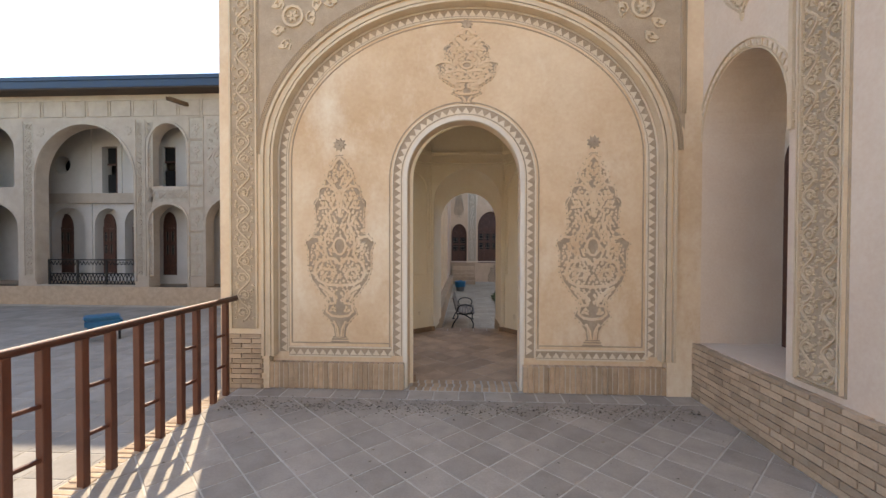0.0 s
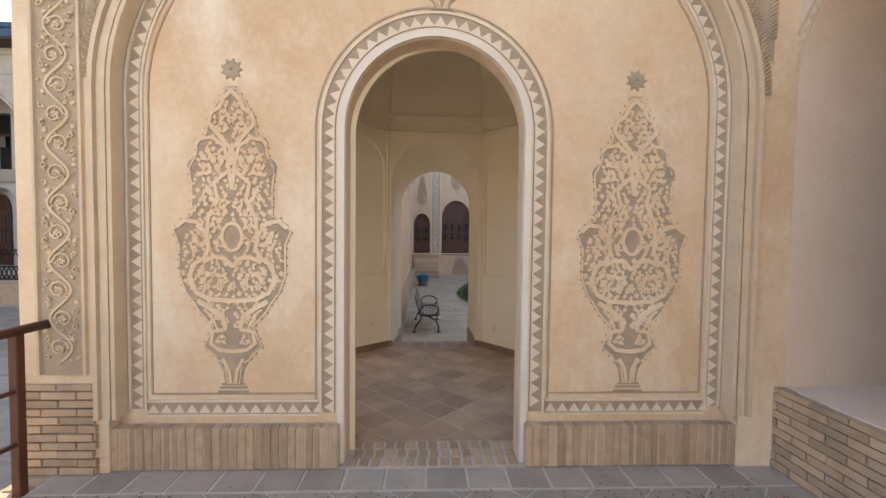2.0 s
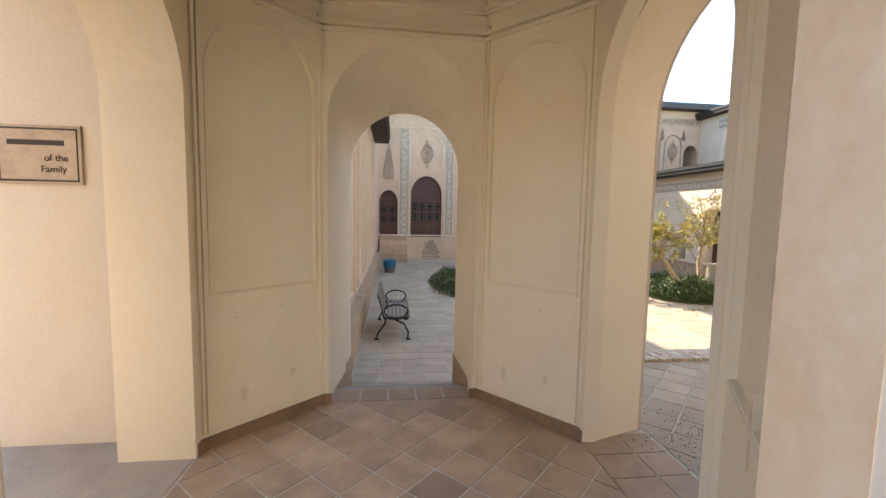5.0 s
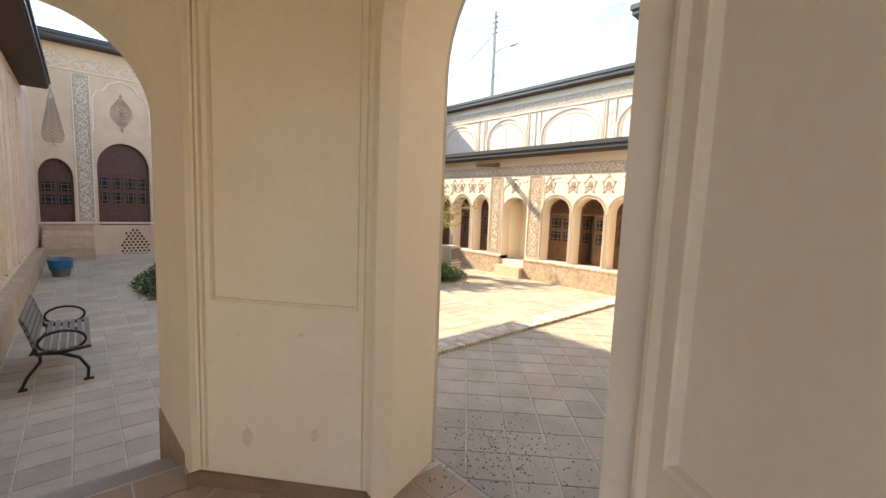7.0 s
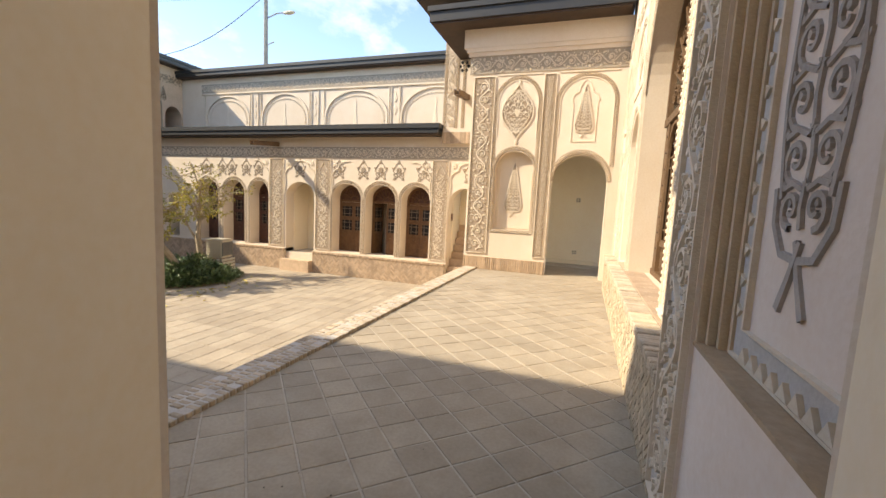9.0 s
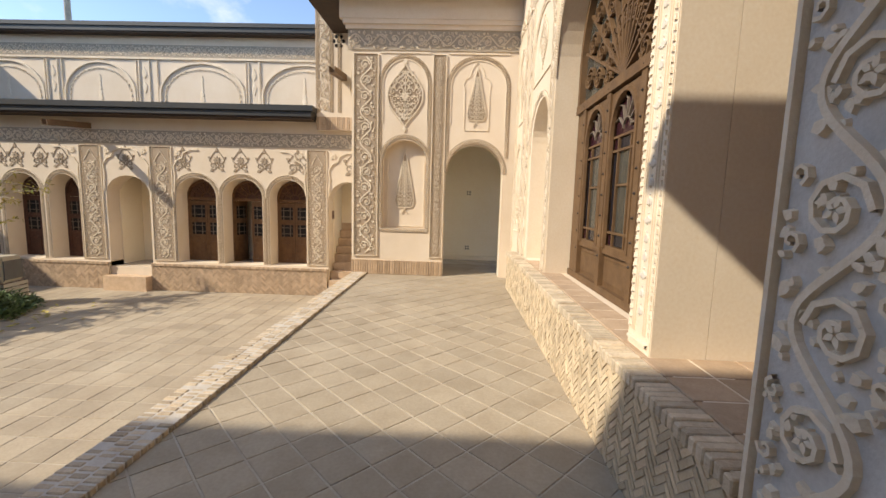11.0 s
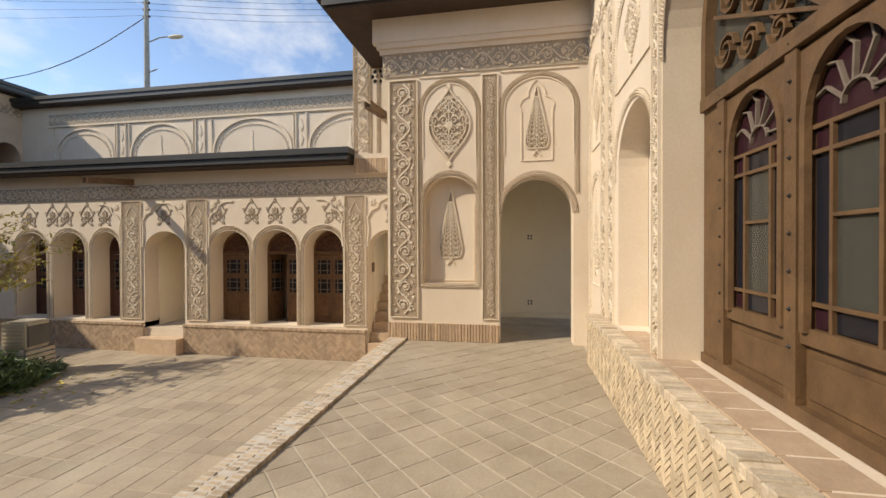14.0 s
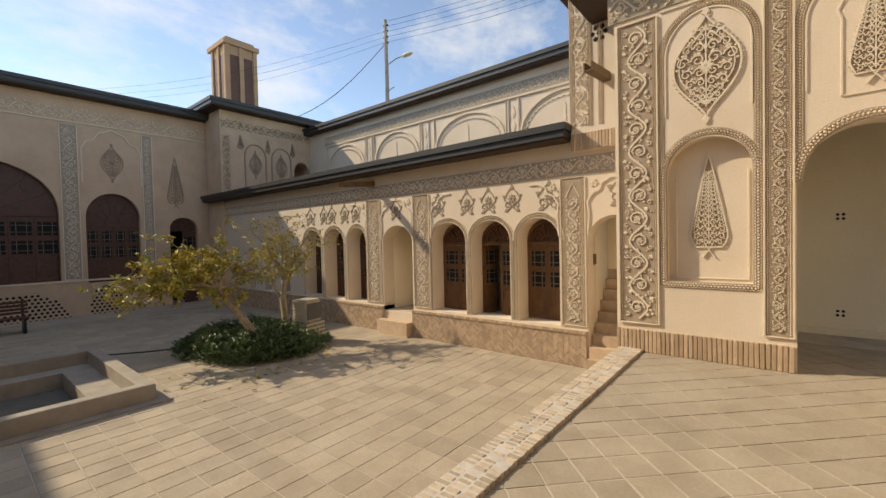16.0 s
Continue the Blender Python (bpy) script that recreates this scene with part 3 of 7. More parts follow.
def clip(poly, x0, x1, y0, y1):
    """A polygon cut to a rectangle."""
    for ax, lim, sg in ((0, x0, 1), (0, x1, -1), (1, y0, 1), (1, y1, -1)):
        out = []
        for i, p in enumerate(poly):
            q = poly[i - 1]
            a, b = sg * (q[ax] - lim), sg * (p[ax] - lim)
            if (a >= 0) != (b >= 0):
                t = a / (a - b)
                out.append((q[0] + (p[0] - q[0]) * t, q[1] + (p[1] - q[1]) * t))
            if b >= 0:
                out.append(p)
        poly = out
        if not poly:
            return []
    return poly


def slab_floor(name, x0, x1, y0, y1, z, thick, label, mat=GROUT):
    bm = bmesh.new()
    box(bm, FLAT, x0, x1, y0, y1, z - thick, z - 0.0045)
    return structure(name, bm, mat, label, "floor")


def tile_mesh(name, side, gap, depth, mat, height=None):
    bm = bmesh.new()
    a, b = side / 2 - gap / 2, (height or side) / 2 - gap / 2
    e = 0.004
    lo = [bm.verts.new((x, y, -depth)) for x, y in ((-a, -b), (a, -b), (a, b), (-a, b))]
    mi = [bm.verts.new((x, y, -e)) for x, y in ((-a, -b), (a, -b), (a, b), (-a, b))]
    hi = [bm.verts.new((x, y, 0)) for x, y in ((-a + e, -b + e), (a - e, -b + e), (a - e, b - e), (-a + e, b - e))]
    bm.faces.new(hi)
    for r, s in ((lo, mi), (mi, hi)):
        for i in range(4):
            bm.faces.new((r[i], r[(i + 1) % 4], s[(i + 1) % 4], s[i]))
    return finish(name, bm, mat)


def lay_diagonal(floor, mesh, mat, side, gap, x0, x1, y0, y1, z, keep, seed, limit=300):
    """Square tiles laid at 45 degrees; whole ones inside keep() are pieces, the cut ones and the rest one joined sheet."""
    rnd = random.Random(seed)
    rest = bmesh.new()
    d = side * math.sqrt(2)
    spots = []
    for i in range(-2, int((x1 - x0) / d * 2) + 3):
        for j in range(-2, int((y1 - y0) / d) + 3):
            x, y = x0 + i * d / 2, y0 + j * d + (d / 2 if i % 2 else 0)
            r = (side - gap) / math.sqrt(2)
            quad = [(x - r, y), (x, y - r), (x + r, y), (x, y + r)]
            cut = clip(quad, x0, x1, y0, y1)
            if len(cut) < 3:
                continue
            dz = rnd.uniform(-0.0012, 0.0012)
            if len(cut) == 4 and abs(cut[0][0] - quad[0][0]) + abs(cut[2][0] - quad[2][0]) < 1e-6 and keep(x, y) and len(spots) < limit:
                spots.append(pose(x, y, z + dz, rnd.uniform(-.15, .15), rnd.uniform(-.15, .15), 45 + rnd.uniform(-.5, .5)))
            else:
                hi = [rest.verts.new((*p, z + dz)) for p in cut]
                lo = [rest.verts.new((*p, z - 0.012)) for p in cut]
                try:
                    rest.faces.new(hi)
                    for k in range(len(cut)):
                        rest.faces.new((lo[k - 1], lo[k], hi[k], hi[k - 1]))
                except ValueError:
                    pass
    pieces(floor, "tile", mesh, spots)
    part("tiles", rest, mat, floor, kind="stuff")


def brick_row(parent, m, u0, u1, v0, v1, n0, n1, pitch, gap, seed, rough=0.004, mat=None, name="brick"):
    """Bricks stood on end side by side along a wall or kerb, each slightly out of line."""
    rnd = random.Random(seed)
    count = max(1, round(abs(u1 - u0) / pitch))
    p = (u1 - u0) / count
    bm = bmesh.new()
    box(bm, FLAT, -p / 2 + gap / 2, p / 2 - gap / 2, 0, v1 - v0, n0, n1)
    bmesh.ops.bevel(bm, geom=[e for e in bm.edges], offset=min(0.006, gap), segments=1, affect="EDGES")
    me = finish(name, bm, mat or BRICK)
    for i in range(count):
        ob = new(name, me)
        ob.parent = parent
        ob.matrix_basis = m @ Matrix.Translation((u0 + (i + .5) * p, v0, rnd.uniform(-rough, rough))) @ pose(0, 0, 0, 0, 0, rnd.uniform(-.8, .8))


def brick_face(bm, m, u0, u1, v0, v1, n0, n1, length, course, gap, seed, herring=False):
    """Courses of bricks over a face, in one mesh."""
    rnd = random.Random(seed)
    if herring:
        s, k = course, 0
        rows = int((v1 - v0) / (s * 1.42)) + 3
        for i in range(int((u1 - u0) / (s * 1.42)) + 3):
            for j in range(-2, rows * 1):
                for t in (0, 1):
                    cu, cv = u0 + (i + .5) * length * .72, v0 + (j + .5) * s * 1.42 + (s * .71 if i % 2 else 0)
                    a = math.pi / 4 if i % 2 == 0 else -math.pi / 4
                    if t:
                        continue
                    c, q = math.cos(a), math.sin(a)
                    L, h = length / 2 - gap / 2, s / 2 - gap / 2
                    poly = clip([(cu + x * c - y * q, cv + x * q + y * c) for x, y in ((-L, -h), (L, -h), (L, h), (-L, h))], u0, u1, v0, v1)
                    if len(poly) > 2:
                        try:
                            prism(bm, m, [poly], n0, n1 + rnd.uniform(-.003, .003), back=False)
                        except ValueError:
                            pass
        return
    v, row = v0, 0
    while v < v1 - course * .3:
        u = u0 - (length / 2 if row % 2 else 0) + rnd.uniform(-.01, .01)
        while u < u1:
            a, b = max(u + gap / 2, u0), min(u + length - gap / 2, u1)
            if b - a > 0.01:
                box(bm, m, a, b, v + gap / 2, min(v + course - gap / 2, v1), n0, n1 + rnd.uniform(-.004, .004))
            u += length
        v += course
        row += 1


# west terrace, at the level of the vestibule
floor_west = slab_floor("floor_west_terrace", -2.45, 2.3, -4.5, 4.35, 0, 1.1, "grey square paving tiles laid diagonally with pale joints")
# paved edge and retaining wall of the terrace
bm = bmesh.new()
box(bm, FLAT, -2.47, -2.44, -4.5, 4.3, LOW, -0.005)
brick_face(bm, face("W", -2.47), -4.3, 4.5, LOW, -0.01, 0, 0.02, .22, .06, .01, 5)
part("retaining_brickwork", bm, BRICK_WALL, floor_west)

# wall between the terrace and the vestibule, with its arched door
M1 = face("S", 4.30)
DOOR = arch(-0.57, 0.57, -0.02, 2.16, 2.74, 24)
wall_vestibule = wall("wall_south_vestibule", M1, [(-2.5, -0.05), (2.45, -0.05), (2.45, 6.2), (-2.5, 6.2)], [DOOR], 0.15, OCHRE, "ochre plaster wall with grey carved vases and an arched doorway")
# pilaster and spandrels that stand forward of the arched field
bm = bmesh.new()
BIG = arch(-1.99, 1.99, 0.0, 2.35, 3.94, 36)
prism(bm, M1, [[(-2.5, 0.0)] + [(-1.99, 0.0)] + BIG[1:-1] + [(1.99, 0.0), (2.3, 0.0), (2.3, 6.2), (-2.5, 6.2)]], 0.0, 0.10)
front = part("arched_surround", bm, OCHRE, wall_vestibule, "ochre plaster surround of the blind arch")
bm = bmesh.new()
for w, n, off in ((.05, .115, .0), (.035, .13, .055), (.03, .12, -.045)):
    a = arch(-1.99 - off, 1.99 + off, 0.34, 2.35, 3.94 + off, 36)
    ribbon(bm, M1, a, w, 0.02, n)
part("arch_moulding", bm, OCHRE_CARVED, wall_vestibule)
BORDERS = [(arch(-1.875, 1.875, 0.36, 2.35, 3.825, 36), .115, .082), (arch(-0.675, 0.675, 0.33, 2.16, 2.845, 28), .125, .08)]
BORDERS += [([(a, 0.365), (b, 0.365)], .11, .08) for a, b in ((-1.82, -0.74), (0.74, 1.82))]
bm = bmesh.new()
for path, w, st in BORDERS:
    toothed_border(bm, M1, path, w, 0.0, 0.014, step=st)
part("toothed_border", bm, CARVED, wall_vestibule, "cream stucco border of small triangles")
bm = bmesh.new()
for path, w, st in BORDERS:
    ribbon(bm, M1, path, w * .92, 0.0, 0.004)
for q, cr in ((.76, 2.93),):
    ribbon(bm, M1, arch(-q, q, 0.42, 2.16, cr, 28), .014, 0.0, 0.005)
for a, b in ((-1.79, -0.76), (0.76, 1.79)):
    ribbon(bm, M1, [(a, 0.455), (b, 0.455)], .012, 0.0, 0.005)
ribbon(bm, M1, arch(-1.79, 1.79, 0.455, 2.35, 3.74, 36), .013, 0.0, 0.005)
part("border_ground", bm, SILHOUETTE, wall_vestibule)
for s in (-1, 1):
    cut_vase(wall_vestibule, M1, s * 1.29 + 0.01, 0.46, 2.17, 0.73, "flat ochre stucco vase with a tall flowering spray on a grey cut ground")
cut_vase(wall_vestibule, M1, 0.03, 2.90, 0.86, 0.62, "ochre stucco spray above the doorway on a grey cut ground")
# door reveal trim
bm = bmesh.new()
ribbon(bm, M1, arch(-0.595, 0.595, 0.0, 2.16, 2.765, 26), 0.05, -0.02, 0.024)
part("door_trim", bm, WHITE, wall_vestibule, "white plaster edge of the doorway")
# pilaster panel and spandrel carving
for (a, b), sd in (((-2.38, -2.11), 1),):
    bm = bmesh.new()
    box(bm, M1, a, b, 0.62, 5.6, 0.095, 0.104)
    part("panel_ground", bm, GROUND_OCHRE, wall_vestibule)
    bm = bmesh.new()
    vine(bm, M1, a + .03, b - .03, 0.7, 5.4, 0.104, 0.118, sd)
    ribbon(bm, M1, [(a, 5.6), (a, 0.62), (b, 0.62), (b, 5.6)], 0.02, 0.1, 0.122)
    part("carved_vine", bm, OCHRE_CARVED, wall_vestibule, "stucco vine scroll on the pilaster")
bm = bmesh.new()
for s in (-1, 1):
    sp = [(s * 2.13, 2.60), (s * 2.13, 4.35), (s * 0.3, 4.35)] + [(s * 2.11 * math.cos(t), 2.35 + 1.73 * math.sin(t)) for t in (1.42, 1.2, 1.0, .8, .6, .4, .2)]
    prism(bm, M1, [sp], 0.09, 0.103)
part("spandrel_ground", bm, GROUND_OCHRE, wall_vestibule)
bm = bmesh.new()
for s in (-1, 1):
    for a in range(14):
        for b in range(14):
            u, v = .25 + .135 * a + (.067 if b % 2 else 0), 2.55 + .135 * b
            e = math.hypot(u / 2.12, max(v - 2.35, 0) / 1.73)
            if u > 1.93 or v > 4.28 or e < 1.06 or math.hypot(u - 1.72, v - 3.78) < .17:
                continue
            t = (a * 5 + b * 3) % 7
            curl(bm, M1, (s * u, v), .062, t * .9, s * 1.25 if t % 2 else -s * 1.25, .02, .1, .118, 9)
            for k in range(2):
                leaf(bm, M1, (s * u, v), (math.cos(t + k * 2.6) * s, math.sin(t + k * 2.6)), .085, .1, .116)
    rg = [(s * 1.72 + .1 * math.cos(a * .52), 3.78 + .1 * math.sin(a * .52)) for a in range(12)]
    ribbon(bm, M1, rg, .03, .1, .125, True)
    rosette(bm, M1, (s * 1.72, 3.78), .07, .1, .12, 6)
    bead_border(bm, M1, [(s * 2.11, 2.75), (s * 2.11, 4.4)], .04, .104, .122)
bead_border(bm, M1, arch(-2.09, 2.09, 2.4, 2.4, 4.06, 36)[1:-1], .04, .1045, .122)
part("carved_spandrel", bm, OCHRE_CARVED, wall_vestibule)
bead_grounds(wall_vestibule)
# worn brick base
bm = bmesh.new()
brick_face(bm, M1, -2.48, -2.05, 0.0, 0.56, 0.09, 0.125, .21, .052, .01, 3)
part("brick_base", bm, BRICK_WALL, wall_vestibule, "tan brick foot of the pilaster")
bm = bmesh.new()
for a, b in ((-2.0, -0.6), (0.6, 2.05)):
    box(bm, M1, a, b, 0, .262, 0.0, .078)
part("base_mortar", bm, MORTAR, wall_vestibule)
for a, b, sd in ((-2.0, -0.6, 4), (0.6, 2.05, 5)):
    brick_row(wall_vestibule, M1, a, b, 0.0, 0.27, 0.02, 0.085, .052, .007, sd, .007)

# east side of the terrace: a pier wall on a brick bench, with a tall niche
ME = face("W", 2.30)
niche = arch(-4.20, -3.14, 0.53, 2.45, 3.08, 20)
wall_pier = wall("wall_east_terrace", ME, [(-4.30, 0), (4.5, 0), (4.5, 6.2), (-4.30, 6.2)], [niche], 0.76, ROSE, "faded ochre plaster wall with a tall arched niche on a brick bench")
bm = bmesh.new()
box(bm, FLAT, 3.062, 3.115, 3.0, 4.29, 0.4, 3.3)
part("niche_back", bm, WHITE, wall_pier, "white plaster niche back")
bm = bmesh.new()
toothed_border(bm, ME, arch(-4.24, -3.10, 2.3, 2.45, 3.13, 22), .08, 0, .014)
ribbon(bm, ME, [(-4.1, 4.2), (-3.12, 4.2), (-3.12, 2.3)], .05, 0, .02)
for k in range(2):
    vine(bm, ME, -3.02 + .165 * k, -2.865 + .165 * k, .62, 5.4, 0.012, .026, 6 + k)
for n in (.025, .045):
    ribbon(bm, ME, [(-3.06 + n, 5.6), (-3.06 + n, .56 + n), (-2.66 - n, .56 + n), (-2.66 - n, 5.6)], .014, 0, .034)
medallion(bm, ME, -3.65, 3.75, .5, .8, 0, .015)
part("carved_panel", bm, OCHRE_CARVED, wall_pier, "stucco vine scroll panel with vase")
bm = bmesh.new()
box(bm, ME, -3.05, -2.67, .57, 5.6, 0, .012)
part("panel_ground", bm, GROUND_OCHRE, wall_pier)
bm = bmesh.new()
box(bm, FLAT, 2.24, 3.11, -4.5, 4.28, 0, 0.50)
bench_w = structure("brick_bench_west", bm, MORTAR, "low brick bench along the terrace wall", "bench")
bm = bmesh.new()
brick_face(bm, face("W", 2.24), -4.28, 4.5, 0, .53, -.01, .015, .22, .055, .008, 8)
brick_face(bm, Matrix.Translation((2.235, 0, .5)), 0, .82, -4.5, 4.28, 0, .022, .2, .2, .008, 9)
part("bench_brickwork", bm, BRICK_WALL, bench_w)

# vestibule: eight sides under a ribbed plaster dome
CX, CY = 0.055, 5.755
OCT = [(-0.57, 4.47), (0.67, 4.47), (1.13, 5.14), (1.23, 6.40), (0.66, 7.06), (-0.55, 7.05), (-1.184, 6.457), (-1.184, 5.15)]
slab = bmesh.new()
prism(slab, FLAT, [[(-1.7, 4.35), (1.7249, 4.35), (1.7249, 7.29), (-1.7, 7.29)]], -1.0, -0.0045)
floor_vestibule = structure("floor_vestibule", slab, GROUT, "brown square tiles laid diagonally in the vestibule", "floor")


def side(i, holes, thick, name, label, mat=CREAM, top=3.02):
    """One side of the octagon, seen from inside with its left end first."""
    a, b = OCT[(i + 1) % 8], OCT[i]
    m = slanted(*a, *b)
    w = math.hypot(b[0] - a[0], b[1] - a[1])
    ob = wall(name, m, [(0, 0), (w, 0), (w, top), (0, top)], holes(w), thick, mat, label)
    return ob, m, w


def opening(w):
    return [arch(0.055, w - 0.085, -0.0, 2.12, 2.70, 22)]


def blind(w):
    return [arch(0.085, w - 0.075, 0.97, 2.30, 2.68, 16)]


vest = []
for i, nm in ((0, "south"), (2, "east"), (4, "north"), (6, "west")):
    h = (lambda w: [arch(0.035, w - 0.035, 0, 2.16, 2.74, 22)]) if i in (0, 4) else opening
    vest.append((i, *side(i, h, {0: .02, 4: .02, 2: .10}.get(i, .43), "wall_vestibule_" + nm, "cream plaster wall with a wide arched opening")))
for i, nm in ((1, "southeast"), (3, "northeast"), (5, "northwest"), (7, "southwest")):
    ob, m, w = side(i, blind, 0.04, "wall_vestibule_" + nm, "cream plaster wall with a blind arched panel")
    vest.append((i, ob, m, w))
    bm = bmesh.new()
    box(bm, m, 0.0, w, 0, 3.02, -.10, -.022)
    part("panel_back", bm, CREAM, ob)
    bm = bmesh.new()
    ribbon(bm, m, arch(0.075, w - 0.065, 0.955, 2.30, 2.70, 16) + [(0.075, .955)], .018, 0, .006)
    for u in (.012, .038, w - .03) if i != 1 else (.02,):
        ribbon(bm, m, [(u, .1), (u, 2.9)], .018, 0, .02)
    part("panel_moulding", bm, CREAM, ob)
for i, ob, m, w in vest:
    bm = bmesh.new()
    if i % 2:
        box(bm, m, 0, w, 0.0, 0.075, 0, .018)
    else:
        for a, b in ((0, .06), (w - .06, w)):
            box(bm, m, a, b, 0, .075, 0, .018)
    part("skirting", bm, TERRACOTTA_SKIRT, ob, "brown tile skirting")
    bm = bmesh.new()
    for v, n in ((2.79, .022), (2.83, .042), (2.98, .03), (3.0, .05)):
        box(bm, m, -.01, w + .01, v, v + .024, -.01, n)
    part("cornice", bm, CREAM, ob, "plain plaster cornice")
# solid masonry that closes the block round the octagon
bm = bmesh.new()
prism(bm, FLAT, [[(0.85, 4.46), (1.69, 4.46), (1.69, 5.10), (1.34, 5.17)]], 0, 3.0)
prism(bm, FLAT, [[(1.38, 6.41), (1.69, 6.47), (1.69, 7.86), (0.63, 7.86), (0.66, 7.17)]], 0, 3.0)
prism(bm, FLAT, [[(-2.45, 6.62), (-1.45, 6.62), (-0.58, 7.18), (-0.58, 7.5), (-2.45, 7.5)]], -0.9, 6.2)
box(bm, FLAT, -2.45, -1.62, 6.60, 6.62, 0, 3.0)
box(bm, FLAT, -2.45, -1.62, 4.53, 5.1, -0.9, 6.2)
box(bm, FLAT, -2.45, -1.62, 5.1, 6.62, 2.9, 6.2)
prism(bm, FLAT, [[(-1.72, 4.53), (-0.76, 4.53), (-1.28, 5.1), (-1.72, 5.1)]], 0, 3.0)
mass = structure("wall_vestibule_mass", bm, PALE, "plain plastered masonry round the vestibule")
bm = bmesh.new()
apex = (CX, CY, 4.35)
ring = [[(CX + (x - CX) * k, CY + (y - CY) * k, 3.02 + 1.33 * math.sin(math.acos(min(k, 1)))) for x, y in OCT] for k in (1.0, .92, .8, .62, .4, .2)]
rows = [[bm.verts.new(p) for p in r] for r in ring]
for r, s in zip(rows, rows[1:]):
    for i in range(8):
        bm.faces.new((r[i], r[(i + 1) % 8], s[(i + 1) % 8], s[i]))
bm.faces.new(rows[-1])
for i in range(8):
    for r in range(4):
        a, b = Vector(ring[r][i]), Vector(ring[r + 1][i])
        d = (Vector((CX, CY, 3.4)) - (a + b) / 2).normalized() * .02
        t = (b - a).cross(d).normalized() * .02
        q = [bm.verts.new(v) for v in (a + t, a + d, a - t, b + t, b + d, b - t)]
        bm.faces.new((q[0], q[1], q[4], q[3]))
        bm.faces.new((q[1], q[2], q[5], q[4]))
ceiling_v = structure("ceiling_vestibule", bm, CREAM, "ribbed cream plaster dome over the vestibule", "ceiling")
bm = bmesh.new()
box(bm, FLAT, -2.45, 1.69, 4.52, 7.5, 4.4, 6.2)
box(bm, FLAT, -2.6, 1.8, 4.4, 7.6, 6.2, 6.35)
# two unseen eave slabs, added to cast the slanting shadow on the south pier
box(bm, FLAT, 1.72, 2.56, 4.99, 8.36, 4.55, 4.70)
box(bm, FLAT, -0.84, 1.72, 7.5, 8.36, 4.55, 4.70)
roof_v = structure("roof_vestibule", bm, PALE, "flat roof over the vestibule, with unseen eave slabs added to cast shade", "roof")
# outer face of the vestibule toward the east terrace
MV = face("E", 1.725)
wall_out = wall("wall_vestibule_outer", MV, [(4.98, 0), (7.5, 0), (7.5, 6.2), (4.98, 6.2)], [arch(5.12, 6.475, 0, 2.12, 2.76, 22)], 0.03, PALE, "plaster outer face of the vestibule with its arched exit")

# splayed reveal of the east exit, wider toward the terrace
bm = bmesh.new()
va = [bm.verts.new((1.31, y, z)) for y, z in arch(5.215, 6.345, 0, 2.12, 2.70, 22)]
vb = [bm.verts.new((1.70, y, z)) for y, z in arch(5.125, 6.47, 0, 2.12, 2.755, 22)]
for k in range(len(va) - 1):
    bm.faces.new((va[k], va[k + 1], vb[k + 1], vb[k]))
structure("wall_east_exit", bm, CREAM, "splayed plaster reveal of the east exit")

# deep splayed passage of the north exit, lower and narrower toward the court
MX = face("S", 7.07)
DEEP = .80
bm = bmesh.new()
fa, fb = arch(-0.53, 0.635, 0, 2.16, 2.74, 22), arch(-0.437, 0.60, 0, 1.90, 2.44, 22)
va = [bm.verts.new(MX @ Vector((u, v, 0))) for u, v in fa]
vb = [bm.verts.new(MX @ Vector((u, v, -DEEP))) for u, v in fb]
for k in range(len(va) - 1):
    bm.faces.new((va[k], va[k + 1], vb[k + 1], vb[k]))
prism(bm, MX, [[(-1.1, 0), (-.437, 0)] + fb[1:-1] + [(.60, 0), (1.1, 0), (1.1, 3.02), (-1.1, 3.02)]], -DEEP - .06, -DEEP)
reveal = structure("wall_north_exit", bm, CREAM, "splayed plaster reveal of the north exit")
bm = bmesh.new()
for q, sg in (((-.53, -.437), 1), ((.635, .60), -1)):
    lo = [MX @ Vector((q[0] - sg * .05, LOW, -.20)), MX @ Vector((q[1] - sg * .05, LOW, -DEEP - .05)), MX @ Vector((q[1] + sg * .012, LOW, -DEEP - .05)), MX @ Vector((q[0] + sg * .012, LOW, -.20))]
    prism(bm, FLAT, [[(p.x, p.y) for p in lo]], LOW, .07)
part("flank", bm, FLANK, reveal, "worn brown plaster flank beside the steps")

# steps down from the vestibule to the lower court
bm = bmesh.new()
for k in range(5):
    box(bm, FLAT, -.50 if k < 2 else -.80, .66 if k < 2 else 1.7, 7.29 + .3 * k, 7.59 + .3 * k, LOW, -.10 - .166 * k)
steps_n = structure("steps_north", bm, TILE_W, "worn grey steps down to the court", "steps")

# east terrace
floor_east = slab_floor("floor_east_terrace", 1.725, 12.4, 4.9, 7.74, 0, 0.88, "buff square paving tiles laid diagonally on the terrace", JOINT)
# brick kerb of three rows along its edge
bm = bmesh.new()
box(bm, FLAT, 1.725, 9.9, 7.72, 8.0, LOW, 0.030)
kerb = structure("kerb_terrace", bm, GROUT, "pale brick kerb along the edge of the terrace", "kerb")
bm = bmesh.new()
brick_face(bm, face("N", 8.0), -9.9, -1.725, LOW, -.01, 0, .018, .22, .055, .01, 21)
part("kerb_wall", bm, BRICK_WALL, kerb)
KT = Matrix.Translation((0, 0, 0))
for row in range(3):
    brick_row(kerb, KT, 1.75 + .027 * (row % 2), 9.86 + .027 * (row % 2), 7.712 + .1 * row, 7.802 + .1 * row, -.03, .034, .056, .014, 30 + row, .005, KERB_BRICK)

# south wall of the court
MS = face("N", 4.90)
